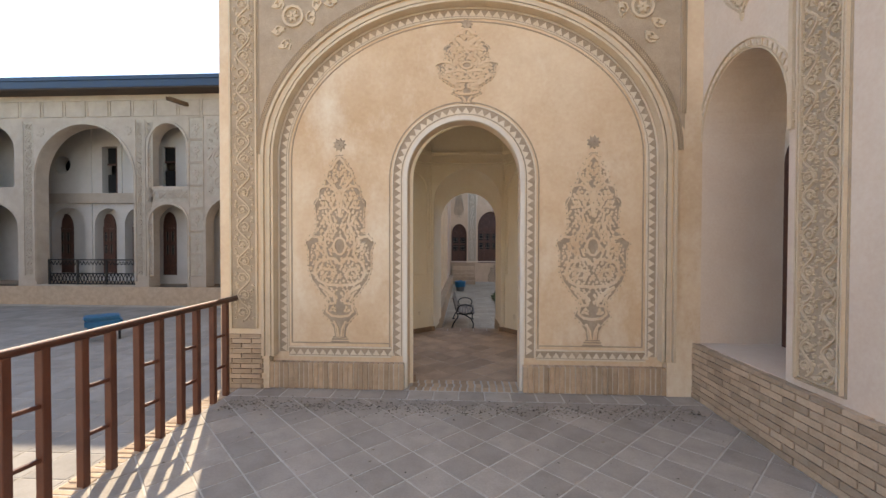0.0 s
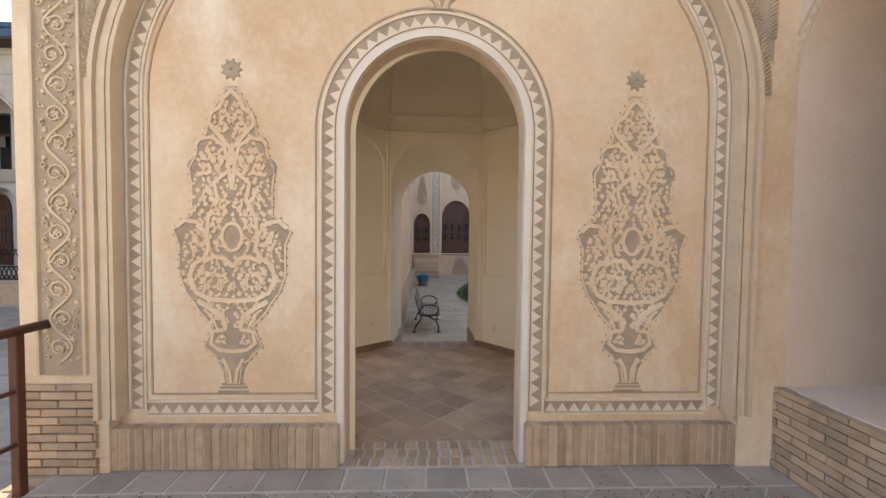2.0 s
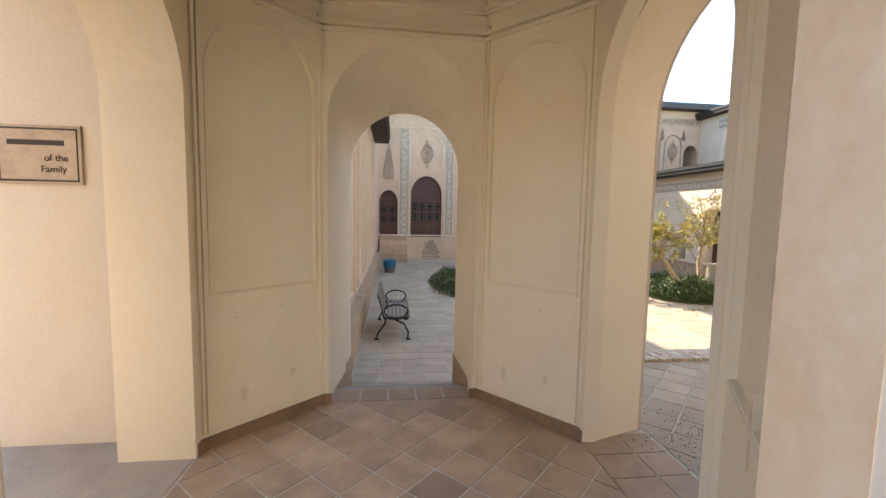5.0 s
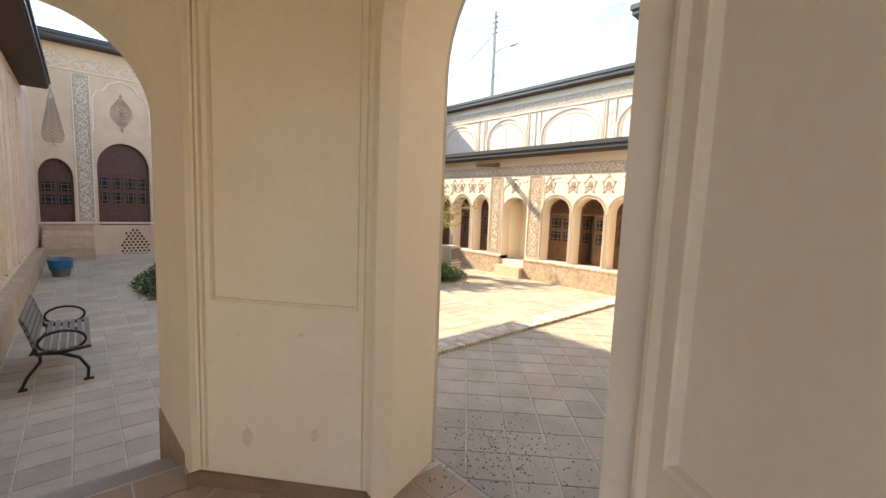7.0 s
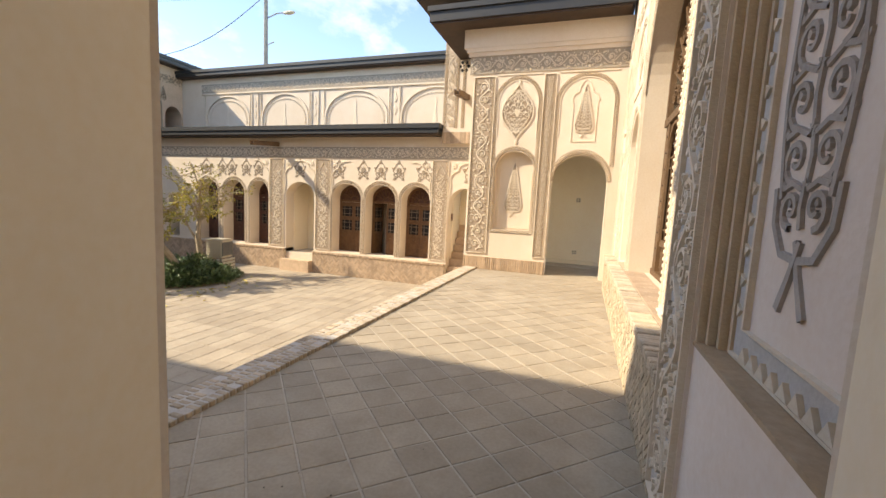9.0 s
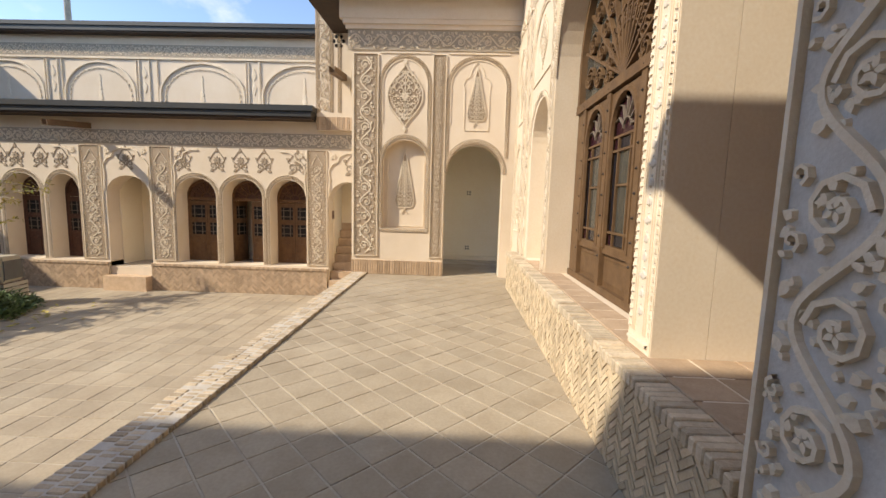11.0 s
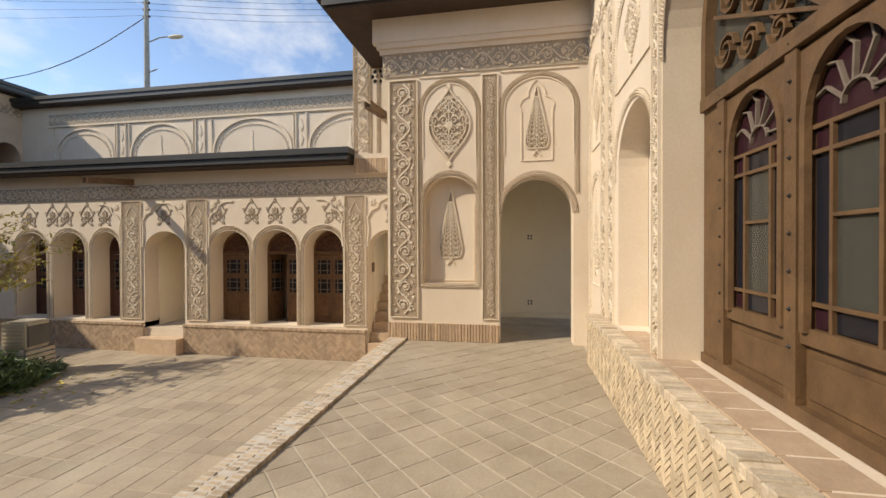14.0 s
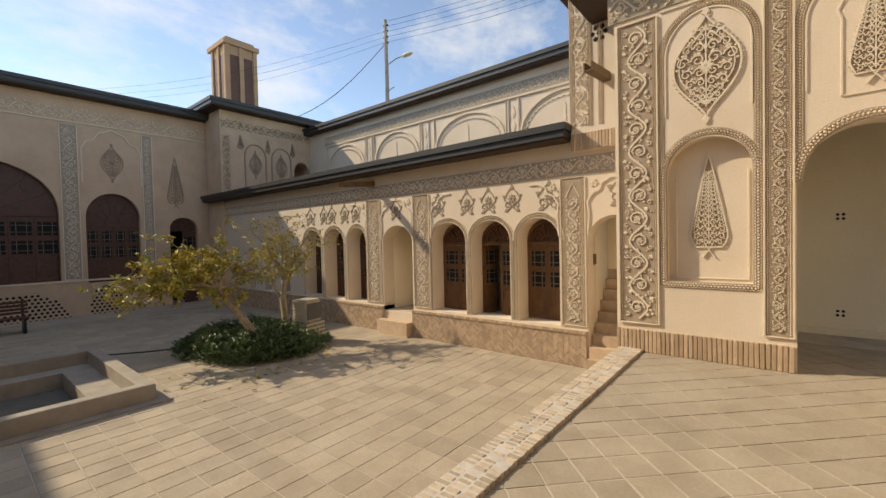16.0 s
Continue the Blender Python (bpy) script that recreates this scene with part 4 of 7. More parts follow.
bay1 = arch(-4.16, -3.20, .64, 2.7, 3.2, 20)
bay2 = arch(-6.86, -4.45, .64, 3.0, 4.15, 28)
tall = arch(-8.19, -6.98, .64, 2.35, 2.85, 18)
wall_s = wall("wall_south", MS, [(-10.2, 0), (-1.72, 0), (-1.72, 6.4), (-10.2, 6.4)], [bay1, bay2, tall], 0.30, PALE, "pale carved stucco wall with window bay and niches on a brick bench")
bm = bmesh.new()
box(bm, FLAT, 3.12, 3.19, 3.6, 4.597, 0, 3.6)
box(bm, FLAT, 4.16, 4.28, 3.6, 4.597, 0, 3.6)
box(bm, FLAT, 3.12, 4.28, 3.5, 3.6, 0, 3.6)
box(bm, FLAT, 3.0, 4.28, 3.6, 4.597, 3.3, 3.4)
part("recess_lining", bm, PALE, wall_s, "plain plaster lining of the deep recess")
bm = bmesh.new()
box(bm, FLAT, 6.93, 8.3, 4.54, 4.595, .5, 3.0)
part("niche_back", bm, WHITE, wall_s)
bm = bmesh.new()
box(bm, FLAT, 3.16, 9.0, 3.6, 5.085, 0, .63)
bench_s = structure("brick_bench_south", bm, MORTAR, "raised brick bench with terracotta top along the wall", "bench")
bm = bmesh.new()
brick_face(bm, face("N", 5.085), -9.0, -3.16, 0, .57, -.01, .006, .12, .034, .007, 12, herring=True)
brick_face(bm, face("W", 3.16), -5.085, -4.3, 0, .58, -.01, .014, .2, .055, .009, 13)
part("bench_brickwork", bm, BRICK_PALE, bench_s, "pale herringbone brick face")
brick_row(bench_s, Matrix.Translation((0, 4.945, .575)), 3.16, 9.0, 0, .165, 0, .062, .05, .006, 14, .006, BRICK_WORN)
tm = tile_mesh("tile", .25, .01, .012, TERRACOTTA)
pieces(bench_s, "tile", tm, [pose(3.29 + .25 * i, 4.82 - .25 * j, .642) for i in range(19) for j in range(1 if i > 3 else 5)])
# pier strip carving
PA, PB = -4.44, -4.165
bm = bmesh.new()
box(bm, MS, PA, PB, .64, 4.2, 0, .006)
ribbon(bm, MS, [(PA + .02, .69), (PB - .02, .69)], .02, 0, .022)
for k, out in ((.026, 1), (.249, -1)):
    for p, d in along([(PA + k, .74), (PA + k, 4.2)], .052):
        tooth(bm, MS, p, (-out, -1.1), .016, 0.004, .016)
for k in (.058, .084, .191, .217):
    ribbon(bm, MS, [(PA + k, .74), (PA + k, 4.2)], .010, 0, .014)
part("carved_pier", bm, CARVED, wall_s, "white stucco strip with toothed edges")
bm = bmesh.new()
for i, (p, d) in enumerate(along([(-4.3025, .8), (-4.3025, 4.2)], .105)):
    u, v = p
    for sg in (-1, 1):
        leaf(bm, MS, (u, v + .035), (sg * .55, -1), .05, .004, .011, .36)
    leaf(bm, MS, (u, v + .045), (0, -1), .062, .004, .012, .3)
    stud(bm, MS, u, v + .055, .012, .014, .004, .014)
    if i % 3 == 2:
        for sg in (-1, 1):
            leaf(bm, MS, (u + sg * .01, v + .01), (sg, .2), .045, .004, .013, .3)
part("carved_bell", bm, PIER_BELL, wall_s, "pale grey stucco bell garland")
for (a, b), sd in (((-7.04, -6.88), 41), ((-8.60, -8.36), 42), ((-8.98, -8.74), 43), ((-9.88, -9.76), 44)):
    bm = bmesh.new()
    box(bm, MS, a, b, .62, 4.3, 0, .008)
    part("panel_ground", bm, GROUND_TAN, wall_s)
    bm = bmesh.new()
    vine(bm, MS, a + .015, b - .015, .66, 4.25, .008, .024, sd)
    ribbon(bm, MS, [(a, 4.3), (a, .62), (b, .62), (b, 4.3)], .016, 0, .028)
    part("carved_vine", bm, CARVED, wall_s, "stucco vine strip")
bm = bmesh.new()
for u0, u1, v0, sp, cr in ((-9.7, -9.02, 2.85, 3.55, 4.05), (-8.3, -7.06, 3.15, 3.6, 4.1), (-9.7, -9.02, .97, 2.1, 2.48)):
    bead_border(bm, MS, arch(u0, u1, v0, sp, cr, 18), .05, 0, .022)
    ribbon(bm, MS, arch(u0 + .06, u1 - .06, v0, sp, cr - .05, 18) + [(u0 + .06, v0)], .025, 0, .015)
bead_border(bm, MS, arch(-8.33, -7.03, 2.2, 2.35, 2.92, 18), .05, 0, .022)
bead_border(bm, MS, arch(-6.89, -4.38, 2.9, 3.0, 4.21, 28), .05, 0, .022)
medallion(bm, MS, -9.36, 3.4, .4, .9, 0, .014)
cypress(bm, MS, -9.36, 1.1, 1.15, .4, 0, .014)
medallion(bm, MS, -7.68, 3.6, .5, .7, 0, .014)
vine(bm, MS, -9.9, -3.3, 4.36, 4.62, .008, .024, 45, True)
part("carved_panel", bm, CARVED, wall_s, "stucco medallions and beaded arches")
bead_grounds(wall_s)
# western stretch of that wall: a forward pilaster, mouldings and a carved field over a plain dado
bm = bmesh.new()
box(bm, MS, -3.14, -2.72, 0, 6.3, -.2, .18)
box(bm, MS, -2.72, -1.72, 0, .925, -.2, .165)
part("pilaster", bm, PINK_WHITE, wall_s, "rose plaster pilaster and dado")
bm = bmesh.new()
box(bm, MS, -2.715, -1.72, .925, .94, .0, .172)
part("dado_ledge", bm, FLANK, wall_s, "dusty brown ledge along the dado")
bm = bmesh.new()
box(bm, MS, -3.11, -2.75, .12, 5.9, .18, .184)
part("panel_ground", bm, GREY_STUCCO, wall_s, "grey ground of the vine panel")
bm = bmesh.new()
vine(bm, MS, -3.10, -2.76, .16, 2.5, .184, .202, 46)
vine(bm, MS, -3.10, -2.76, 2.5, 4.9, .184, .202, 47)
rnd = random.Random(48)
for k in range(110):
    u, v, t = rnd.uniform(-3.08, -2.78), rnd.uniform(.2, 4.6), rnd.uniform(0, 6.28)
    leaf(bm, MS, (u, v), (math.cos(t), math.sin(t)), rnd.uniform(.03, .055), .184, .196, .42)
ribbon(bm, MS, [(-3.125, 5.9), (-3.125, .10), (-2.735, .10), (-2.735, 5.9)], .022, .17, .205)
part("carved_vine", bm, CARVED, wall_s, "deep stucco vine scroll")
bm = bmesh.new()
for k in range(4):
    box(bm, MS, -2.72 + .030 * k, -2.697 + .030 * k, .94, 6.0, .06, .165 - .026 * k)
part("moulding", bm, OCHRE_CARVED, wall_s, "stepped plaster moulding")
bm = bmesh.new()
box(bm, MS, -2.60, -1.72, .94, 6.0, 0, .075)
part("field", bm, PINK_WHITE, wall_s, "smooth rose plaster field")
bm = bmesh.new()
box(bm, MS, -2.595, -1.72, .945, 1.035, .07, .080)
box(bm, MS, -2.595, -2.52, 1.035, 5.0, .07, .080)
part("border_ground", bm, GREY_STUCCO, wall_s)
bm = bmesh.new()
for p, d in along([(-2.51, .955), (-1.74, .955)], .068):
    tooth(bm, MS, p, (0, 1), .03, .078, .094)
for p, d in along([(-2.58, 1.05), (-2.58, 4.8)], .10):
    tooth(bm, MS, p, (1, .15), .022, .078, .09)
ribbon(bm, MS, [(-2.508, 5.0), (-2.508, 1.05), (-1.72, 1.05)], .02, .07, .092)
ribbon(bm, MS, [(-2.60, .948), (-1.72, .948)], .012, .07, .092)
part("toothed_border", bm, CARVED, wall_s)


def open_spray(bm, m, uc, v0, h, w, n0, n1):
    """A tall cypress spray of broad flat tendrils with the plaster showing between them."""
    rib = w * .075
    for sg in (-1, 1):
        ribbon(bm, m, [(uc + sg * w * .20, v0), (uc + sg * w * .06, v0 + .10), (uc - sg * w * .04, v0 + .19)], (rib * 1.25, rib * .8), n0, n1)
        ribbon(bm, m, [(uc, v0 + .14), (uc + sg * w * .25, v0 + .15), (uc + sg * w * .43, v0 + .23), (uc + sg * w * .46, v0 + .33)], rib, n0, n1)
        edge = [(uc + sg * cone_width(k / 16, w) * .98, v0 + .30 + (h - .3) * k / 16) for k in range(17)]
        ribbon(bm, m, edge, rib * .85, n0, n1)
        for p, d in along(edge, w * .21):
            leaf(bm, m, (p[0] - sg * .004, p[1]), (sg * .8, .8), w * .085, n0, n1 - .002, .42)
    v, row = v0 + .22, 0
    while v < v0 + h * .8:
        hw = cone_width((v - v0 - .2) / (h - .3), w)
        r = hw * .42
        for sg in (-1, 1):
            curl(bm, m, (uc + sg * hw * .50, v + r), r, -math.pi / 2, sg * 1.15, rib * .85, n0, n1, 14)
            leaf(bm, m, (uc + sg * hw * .5, v + r), (sg * .3, 1), r * .55, n0, n1, .45)
            leaf(bm, m, (uc + sg * hw * .86, v + r * 1.9), (sg * .2, 1), r * .6, n0, n1, .4)
            ribbon(bm, m, [(uc + sg * hw * .12, v + r * 1.9), (uc + sg * hw * .5, v + r * 2.25), (uc + sg * hw * .9, v + r * 2.0)], rib * .7, n0, n1)
        ribbon(bm, m, [(uc, v), (uc + (.03 if row % 2 else -.03) * w, v + r), (uc, v + r * 2.2)], rib * .8, n0, n1)
        rosette(bm, m, (uc, v + r * 2.1), r * .38, n0, n1 + .001, 5)
        v += r * 2.25
        row += 1


bm = bmesh.new()
open_spray(bm, MS, -2.26, 1.16, 2.6, .34, .073, .083)
part("carved_spray", bm, SPRAY, wall_s, "flat bluish grey stucco cypress spray")

# east block that closes the terrace
MB = face("W", 9.90)
gate = arch(-6.23, -5.13, 0, 2.0, 2.55, 22)
recess = arch(-7.44, -6.585, .89, 2.2, 2.60, 20)
wall_e = wall("wall_east_block", MB, [(-8.03, 0), (-4.80, 0), (-4.80, 5.12), (-8.03, 5.12)], [gate, recess], 0.30, PALE, "pale carved stucco facade with an archway and a blind niche")
bm = bmesh.new()
box(bm, FLAT, 10.06, 10.12, 6.5, 7.55, .8, 2.7)
part("niche_back", bm, PALE, wall_e)
bm = bmesh.new()
box(bm, FLAT, 12.35, 12.5, 4.2, 8.0, 0, 3.2)
# south wall; its arch is out of sight, added to let skylight into the room
prism(bm, face("N", 4.2), [[(-12.5, 0), (-11.95, 0)] + arch(-11.95, -10.75, 0, 1.9, 2.45, 14)[1:-1] + [(-10.75, 0), (-10.2, 0), (-10.2, 3.2), (-12.5, 3.2)]], -.1, 0)
box(bm, FLAT, 12.22, 12.35, 4.2, 6.55, 0, .09)
box(bm, FLAT, 10.2, 12.4, 6.55, 6.65, 0, 3.2)
box(bm, FLAT, 9.95, 12.5, 4.2, 8.0, 3.15, 3.3)
room = structure("wall_gate_room", bm, CREAM, "plain cream plaster room behind the archway, with an unseen arch added to light it")
# vent holes: black plates on the wall, painted shade
bm = bmesh.new()
for v in (.30, 1.68):
    for a in (-.03, .03):
        for b in (-.03, .03):
            q = [(-5.69 + a + .02 * math.cos(t * .785), v + b + .02 * math.sin(t * .785)) for t in range(8)]
            prism(bm, face("W", 12.35), [q], 0, .004)
part("vent_hole_shade", bm, DARK, room)
bm = bmesh.new()
box(bm, MB, -8.02, -6.26, 0, .28, 0, .02)
part("base_mortar", bm, MORTAR, wall_e)
brick_row(wall_e, MB, -8.03, -6.25, 0, .28, 0, .045, .048, .006, 50, .004)
for (a, b), sd in (((-7.99, -7.53), 51), ((-6.50, -6.255), 52)):
    bm = bmesh.new()
    box(bm, MB, a, b, .36, 4.15, 0, .006)
    part("panel_ground", bm, GROUND_TAN, wall_e)
    bm = bmesh.new()
    if sd == 51:
        vine(bm, MB, a + .06, b - .06, .42, 4.1, .006, .022, sd)
        for k in (.03, b - a - .03):
            bead_border(bm, MB, [(a + k, .38), (a + k, 4.14)], .045, 0, .024)
    else:
        vine(bm, MB, a + .06, b - .06, .42, 4.1, .006, .02, sd)
        for k in (.028, b - a - .028):
            bead_border(bm, MB, [(a + k, .38), (a + k, 4.14)], .042, 0, .022)
    ribbon(bm, MB, [(a, .36), (a, 4.15), (b, 4.15), (b, .36), (a, .36)], .02, 0, .026)
    part("carved_vine", bm, CARVED, wall_e, "pale stucco vine pilaster")
bm = bmesh.new()
for u0, u1 in ((-7.49, -6.55), (-6.21, -5.08)):
    bead_border(bm, MB, [(u0, 2.3), (u0, 3.6)] + arch(u0, u1, 3.6, 3.6, 4.12, 18)[1:-1] + [(u1, 3.6), (u1, 2.3)], .05, 0, .02)
    ribbon(bm, MB, [(u0, 4.18), (u1, 4.18)], .03, 0, .018)
    ribbon(bm, MB, [(u0 + .05, 2.9)] + arch(u0 + .05, u1 - .05, 3.6, 3.6, 4.06, 18)[1:-1] + [(u1 - .05, 2.9)], .018, 0, .014)
bead_border(bm, MB, [(-7.475, .86), (-7.475, 2.2)] + arch(-7.475, -6.55, 2.2, 2.2, 2.66, 20)[1:-1] + [(-6.55, 2.2), (-6.55, .86)], .055, 0, .02)
bead_border(bm, MB, [(-7.475, .87), (-6.55, .87)], .055, 0, .02)
bead_border(bm, MB, arch(-6.24, -5.10, 2.0, 2.0, 2.60, 22), .06, 0, .02)
medallion(bm, MB, -7.02, 3.41, .66, 1.30, .003, .022)
# darker plates under the motifs, painting the shade in their relief
gm = bmesh.new()
prism(gm, MB, [lozenge(-7.02, 3.41, .67, 1.18)], -.002, .003)
prism(gm, face("W", 10.06), [teardrop(-7.02, 1.32, 1.1, .38)], -.002, .003)
prism(gm, MB, [teardrop(-5.67, 3.0, .93, .36)], -.002, .003)
part("motif_shade_ground", gm, GROUND_TAN, wall_e)
part("carved_panel", bm, CARVED, wall_e, "pale stucco medallion and beaded arches")
bead_grounds(wall_e)
bm = bmesh.new()
cypress(bm, MB, -5.67, 2.88, 1.05, .36, .003, .02)
ribbon(bm, MB, [(-5.90, 2.80), (-5.90, 3.55), (-5.93, 3.64), (-5.88, 3.74), (-5.80, 3.77), (-5.79, 3.87), (-5.74, 3.96), (-5.67, 4.03), (-5.60, 3.96), (-5.55, 3.87), (-5.54, 3.77), (-5.46, 3.74), (-5.41, 3.64), (-5.44, 3.55), (-5.44, 2.80), (-5.90, 2.80)], .018, 0, .012)
cypress(bm, face("W", 10.06), -7.02, 1.2, 1.22, .38, .003, .02)
ribbon(bm, face("W", 10.06), [(-7.36, 2.2), (-7.36, .95), (-6.64, .95), (-6.64, 2.2)], .02, 0, .012)
part("carved_cypress", bm, CARVED, wall_e, "stucco cypress relief")
bm = bmesh.new()
box(bm, MB, -8.10, -4.88, 4.22, 4.58, 0, .02)
part("frieze_ground", bm, GROUND_GREY, wall_e)
bm = bmesh.new()
vine(bm, MB, -8.08, -4.9, 4.25, 4.55, .02, .036, 53, True)
part("carved_frieze", bm, CARVED, wall_e, "stucco scroll frieze on a grey ground")
bm = bmesh.new()
box(bm, MB, -8.14, -4.8, 4.58, 4.66, 0, .05)
box(bm, MB, -8.18, -4.8, 4.66, 4.74, 0, .09)
box(bm, MB, -8.24, -4.8, 4.74, 5.12, 0, .11)
box(bm, face("N", 8.07), -11.6, -10.2, 0, 5.12, -.3, 0)
part("cornice", bm, PALE, wall_e)


def eave(name, x0, x1, y0, y1, z, label, rise=.18, lip=.12, metal=FASCIA):
    """A thin roof with a black metal edge and dark boards under it."""
    ob = thing(name, label, "roof", kind="structure")
    bm = bmesh.new()
    box(bm, FLAT, x0, x1, y0, y1, z, z + .04)
    part("soffit", bm, SOFFIT, ob)
    bm = bmesh.new()
    box(bm, FLAT, x0 - .04, x1 + .04, y0 - .04, y1 + .04, z + .04, z + .04 + lip)
    box(bm, FLAT, x0 - .08, x1 + .08, y0 - .08, y1 + .08, z + .04 + lip, z + .04 + rise)
    part("fascia", bm, metal, ob, "dark metal eave edge")
    return ob


eave("roof_east_block", 9.38, 13.0, 4.99, 8.85, 5.12, "black-edged eave over the east block", .3, .2)
# low arcade along the east side of the court
MR = face("W", 11.62)
ARC = [(-10.44, -9.56), (-11.58, -10.62), (-12.72, -11.74)]
ARC2 = [(-15.86, -15.10), (-16.98, -16.08), (-18.1, -17.2)]
holes = [arch(a, b, -.2, 1.42, 1.86, 18) for a, b in ARC + ARC2]
holes += [arch(-14.42, -13.36, -.35, 1.42, 1.86, 18), arch(-9.02, -8.12, LOW + .02, 1.40, 1.84, 18)]
holes += [rect(-u - .5, -u, -.2, 1.3) for u in (19.0, 20.2, 21.4, 22.6)]
wall_r = wall("wall_arcade", MR, [(-25.2, LOW), (-8.07, LOW), (-8.07, 3.25), (-25.2, 3.25)], holes, 0.42, PALE, "pale stucco arcade of small arches on a brick plinth")
bm = bmesh.new()
box(bm, FLAT, 12.7, 12.8, 8.0, 24, LOW, 3.2)
for y in (9.05, 13.34, 14.44, 18.3):
    box(bm, FLAT, 12.0, 12.7, y - .04, y + .06, LOW, 3.2)
box(bm, FLAT, 11.7, 12.8, 8.0, 24, 3.0, 3.2)
part("arcade_lining", bm, CREAM, wall_r, "plain plaster inside of the arcade")
bm = bmesh.new()
box(bm, FLAT, 11.56, 12.7, 9.05, 13.36, LOW, -.24)
box(bm, FLAT, 11.56, 12.7, 14.42, 23.9, LOW, -.24)
box(bm, FLAT, 11.64, 12.7, 13.37, 14.41, LOW, -.345)
plinth = part("plinth", bm, MORTAR, wall_r)
bm = bmesh.new()
for a, b, sd in ((-13.36, -9.05, 60), (-23.9, -14.42, 61)):
    brick_face(bm, face("W", 11.56), a, b, LOW, -.30, -.01, .012, .15, .042, .007, sd, herring=True)
    brick_face(bm, face("W", 11.56), a, b, -.30, -.235, -.01, .03, .055, .065, .008, sd + 1)
box(bm, FLAT, 11.35, 11.62, 13.36, 14.42, LOW, -.55)
part("plinth_brickwork", bm, BRICK_WALL, wall_r, "herringbone brick plinth")
for (a, b), sd in (((-9.52, -9.06), 62), ((-13.3, -12.78), 63), ((-15.02, -14.5), 64)):
    bm = bmesh.new()
    box(bm, MR, a, b, -.16, 2.55, 0, .008)
    part("panel_ground", bm, GROUND_TAN, wall_r)
    bm = bmesh.new()
    vine(bm, MR, a + .1, b - .1, -.1, 2.2, .008, .022, sd)
    for k in (.045, b - a - .045):
        bead_border(bm, MR, [(a + k, -.14), (a + k, 2.52)], .05, 0, .024)
    ribbon(bm, MR, [(a + .1, 2.2), ((a + b) / 2, 2.45), (b - .1, 2.2)], .02, 0, .02)
    ribbon(bm, MR, [(a, -.16), (a, 2.55), (b, 2.55), (b, -.16), (a, -.16)], .02, 0, .026)
    part("carved_vine", bm, CARVED, wall_r, "pale stucco vine pilaster")
bm = bmesh.new()
for a, b in ARC + ARC2:
    path = [(a - .05, -.18), (a - .05, 1.42)] + arch(a - .05, b + .05, 1.42, 1.42, 1.92, 18)[1:-1] + [(b + .05, 1.42), (b + .05, -.18)]
    bead_border(bm, MR, path, .05, 0, .02)
    ribbon(bm, MR, arch(a - .1, b + .1, 1.42, 1.42, 1.97, 18), .018, 0, .014)
part("beaded_arch", bm, CARVED, wall_r, "beaded stucco arch edges")
bead_grounds(wall_r)
bm = bmesh.new()
for u in (-9.75, -10.55, -11.12, -11.68, -12.5, -15.5, -16.0, -16.6, -17.0, -17.7, -13.9, -8.4):
    s = .23 if round(u * 100) % 3 else .29
    for t in (-1, 1):
        curl(bm, MR, (u + t * s * .45, 2.14), s * .42, -1.57, -t * 1.2, .022, 0, .012, 10)
        ribbon(bm, MR, [(u, 2.1), (u + t * s * .8, 2.26), (u + t * s * .45, 2.4), (u, 2.52)], .02, 0, .012)
    leaf(bm, MR, (u, 2.44), (0, 1), .13, 0, .014)
    rosette(bm, MR, (u, 2.27), .10, 0, .016, 8)
    for t in (-1, 1):
        leaf(bm, MR, (u + t * s * .35, 2.06), (t, -.5), s * .5, 0, .014)
        leaf(bm, MR, (u + t * s * .62, 2.30), (t, .6), s * .42, 0, .014)
part("carved_bud", bm, MOTIF, wall_r, "grey-brown stucco buds over the arches")
bm = bmesh.new()
for a, s in ((-9.56, -1), (-12.74, 1), (-15.06, -1), (-14.46, 1), (-13.34, -1), (-9.02, 1)):
    ribbon(bm, MR, [(a, 1.5), (a + s * .03, 1.9), (a, 2.1), (a + s * .1, 2.25), (a + s * .22, 2.3), (a + s * .26, 2.42), (a + s * .42, 2.5), (a + s * .6, 2.5)], .035, 0, .024)
    rosette(bm, MR, (a + s * .12, 2.42), .08, 0, .018)
part("corner_bracket", bm, CARVED, wall_r, "lobed stucco brackets")
bm = bmesh.new()
box(bm, MR, -23.9, -8.07, 2.60, 2.92, 0, .02)
part("frieze_ground", bm, GROUND_GREY, wall_r)
bm = bmesh.new()
vine(bm, MR, -23.9, -8.1, 2.62, 2.9, .02, .036, 66, True)
part("carved_frieze", bm, CARVED, wall_r, "stucco scroll frieze on a grey ground")
eave("roof_arcade", 11.25, 16.2, 9.32, 24.9, 3.2, "long black-edged lean-to roof over the arcade", .24, .12)
# stair in the end arch
bm = bmesh.new()
for k in range(9):
    box(bm, FLAT, 11.4 + .16 * k, 13.2, 8.1, 9.0, LOW, LOW + .2 + .19 * k)
stair = structure("stairs_arcade", bm, BRICK_WALL, "narrow brick stair rising inside the end arch", "stairs")
# corner turret over the end of the arcade
MT = face("W", 11.5)
bm = bmesh.new()
box(bm, FLAT, 11.5, 15.6, 7.2, 9.25, 3.0, 6.3)
turret = structure("wall_turret", bm, PALE, "carved upper corner wall above the arcade stair")
bm = bmesh.new()
vine(bm, MT, -9.2, -8.95, 3.45, 6.0, 0, .02, 70)
for u in (-9.22, -8.9, -8.72):
    bead_border(bm, MT, [(u, 3.4), (u, 6.1)], .06, 0, .024)
cypress(bm, MT, -8.3, 3.6, 1.6, .4, 0, .014)
vine(bm, MT, -9.25, -7.5, 6.0, 6.25, 0, .016, 71, True)
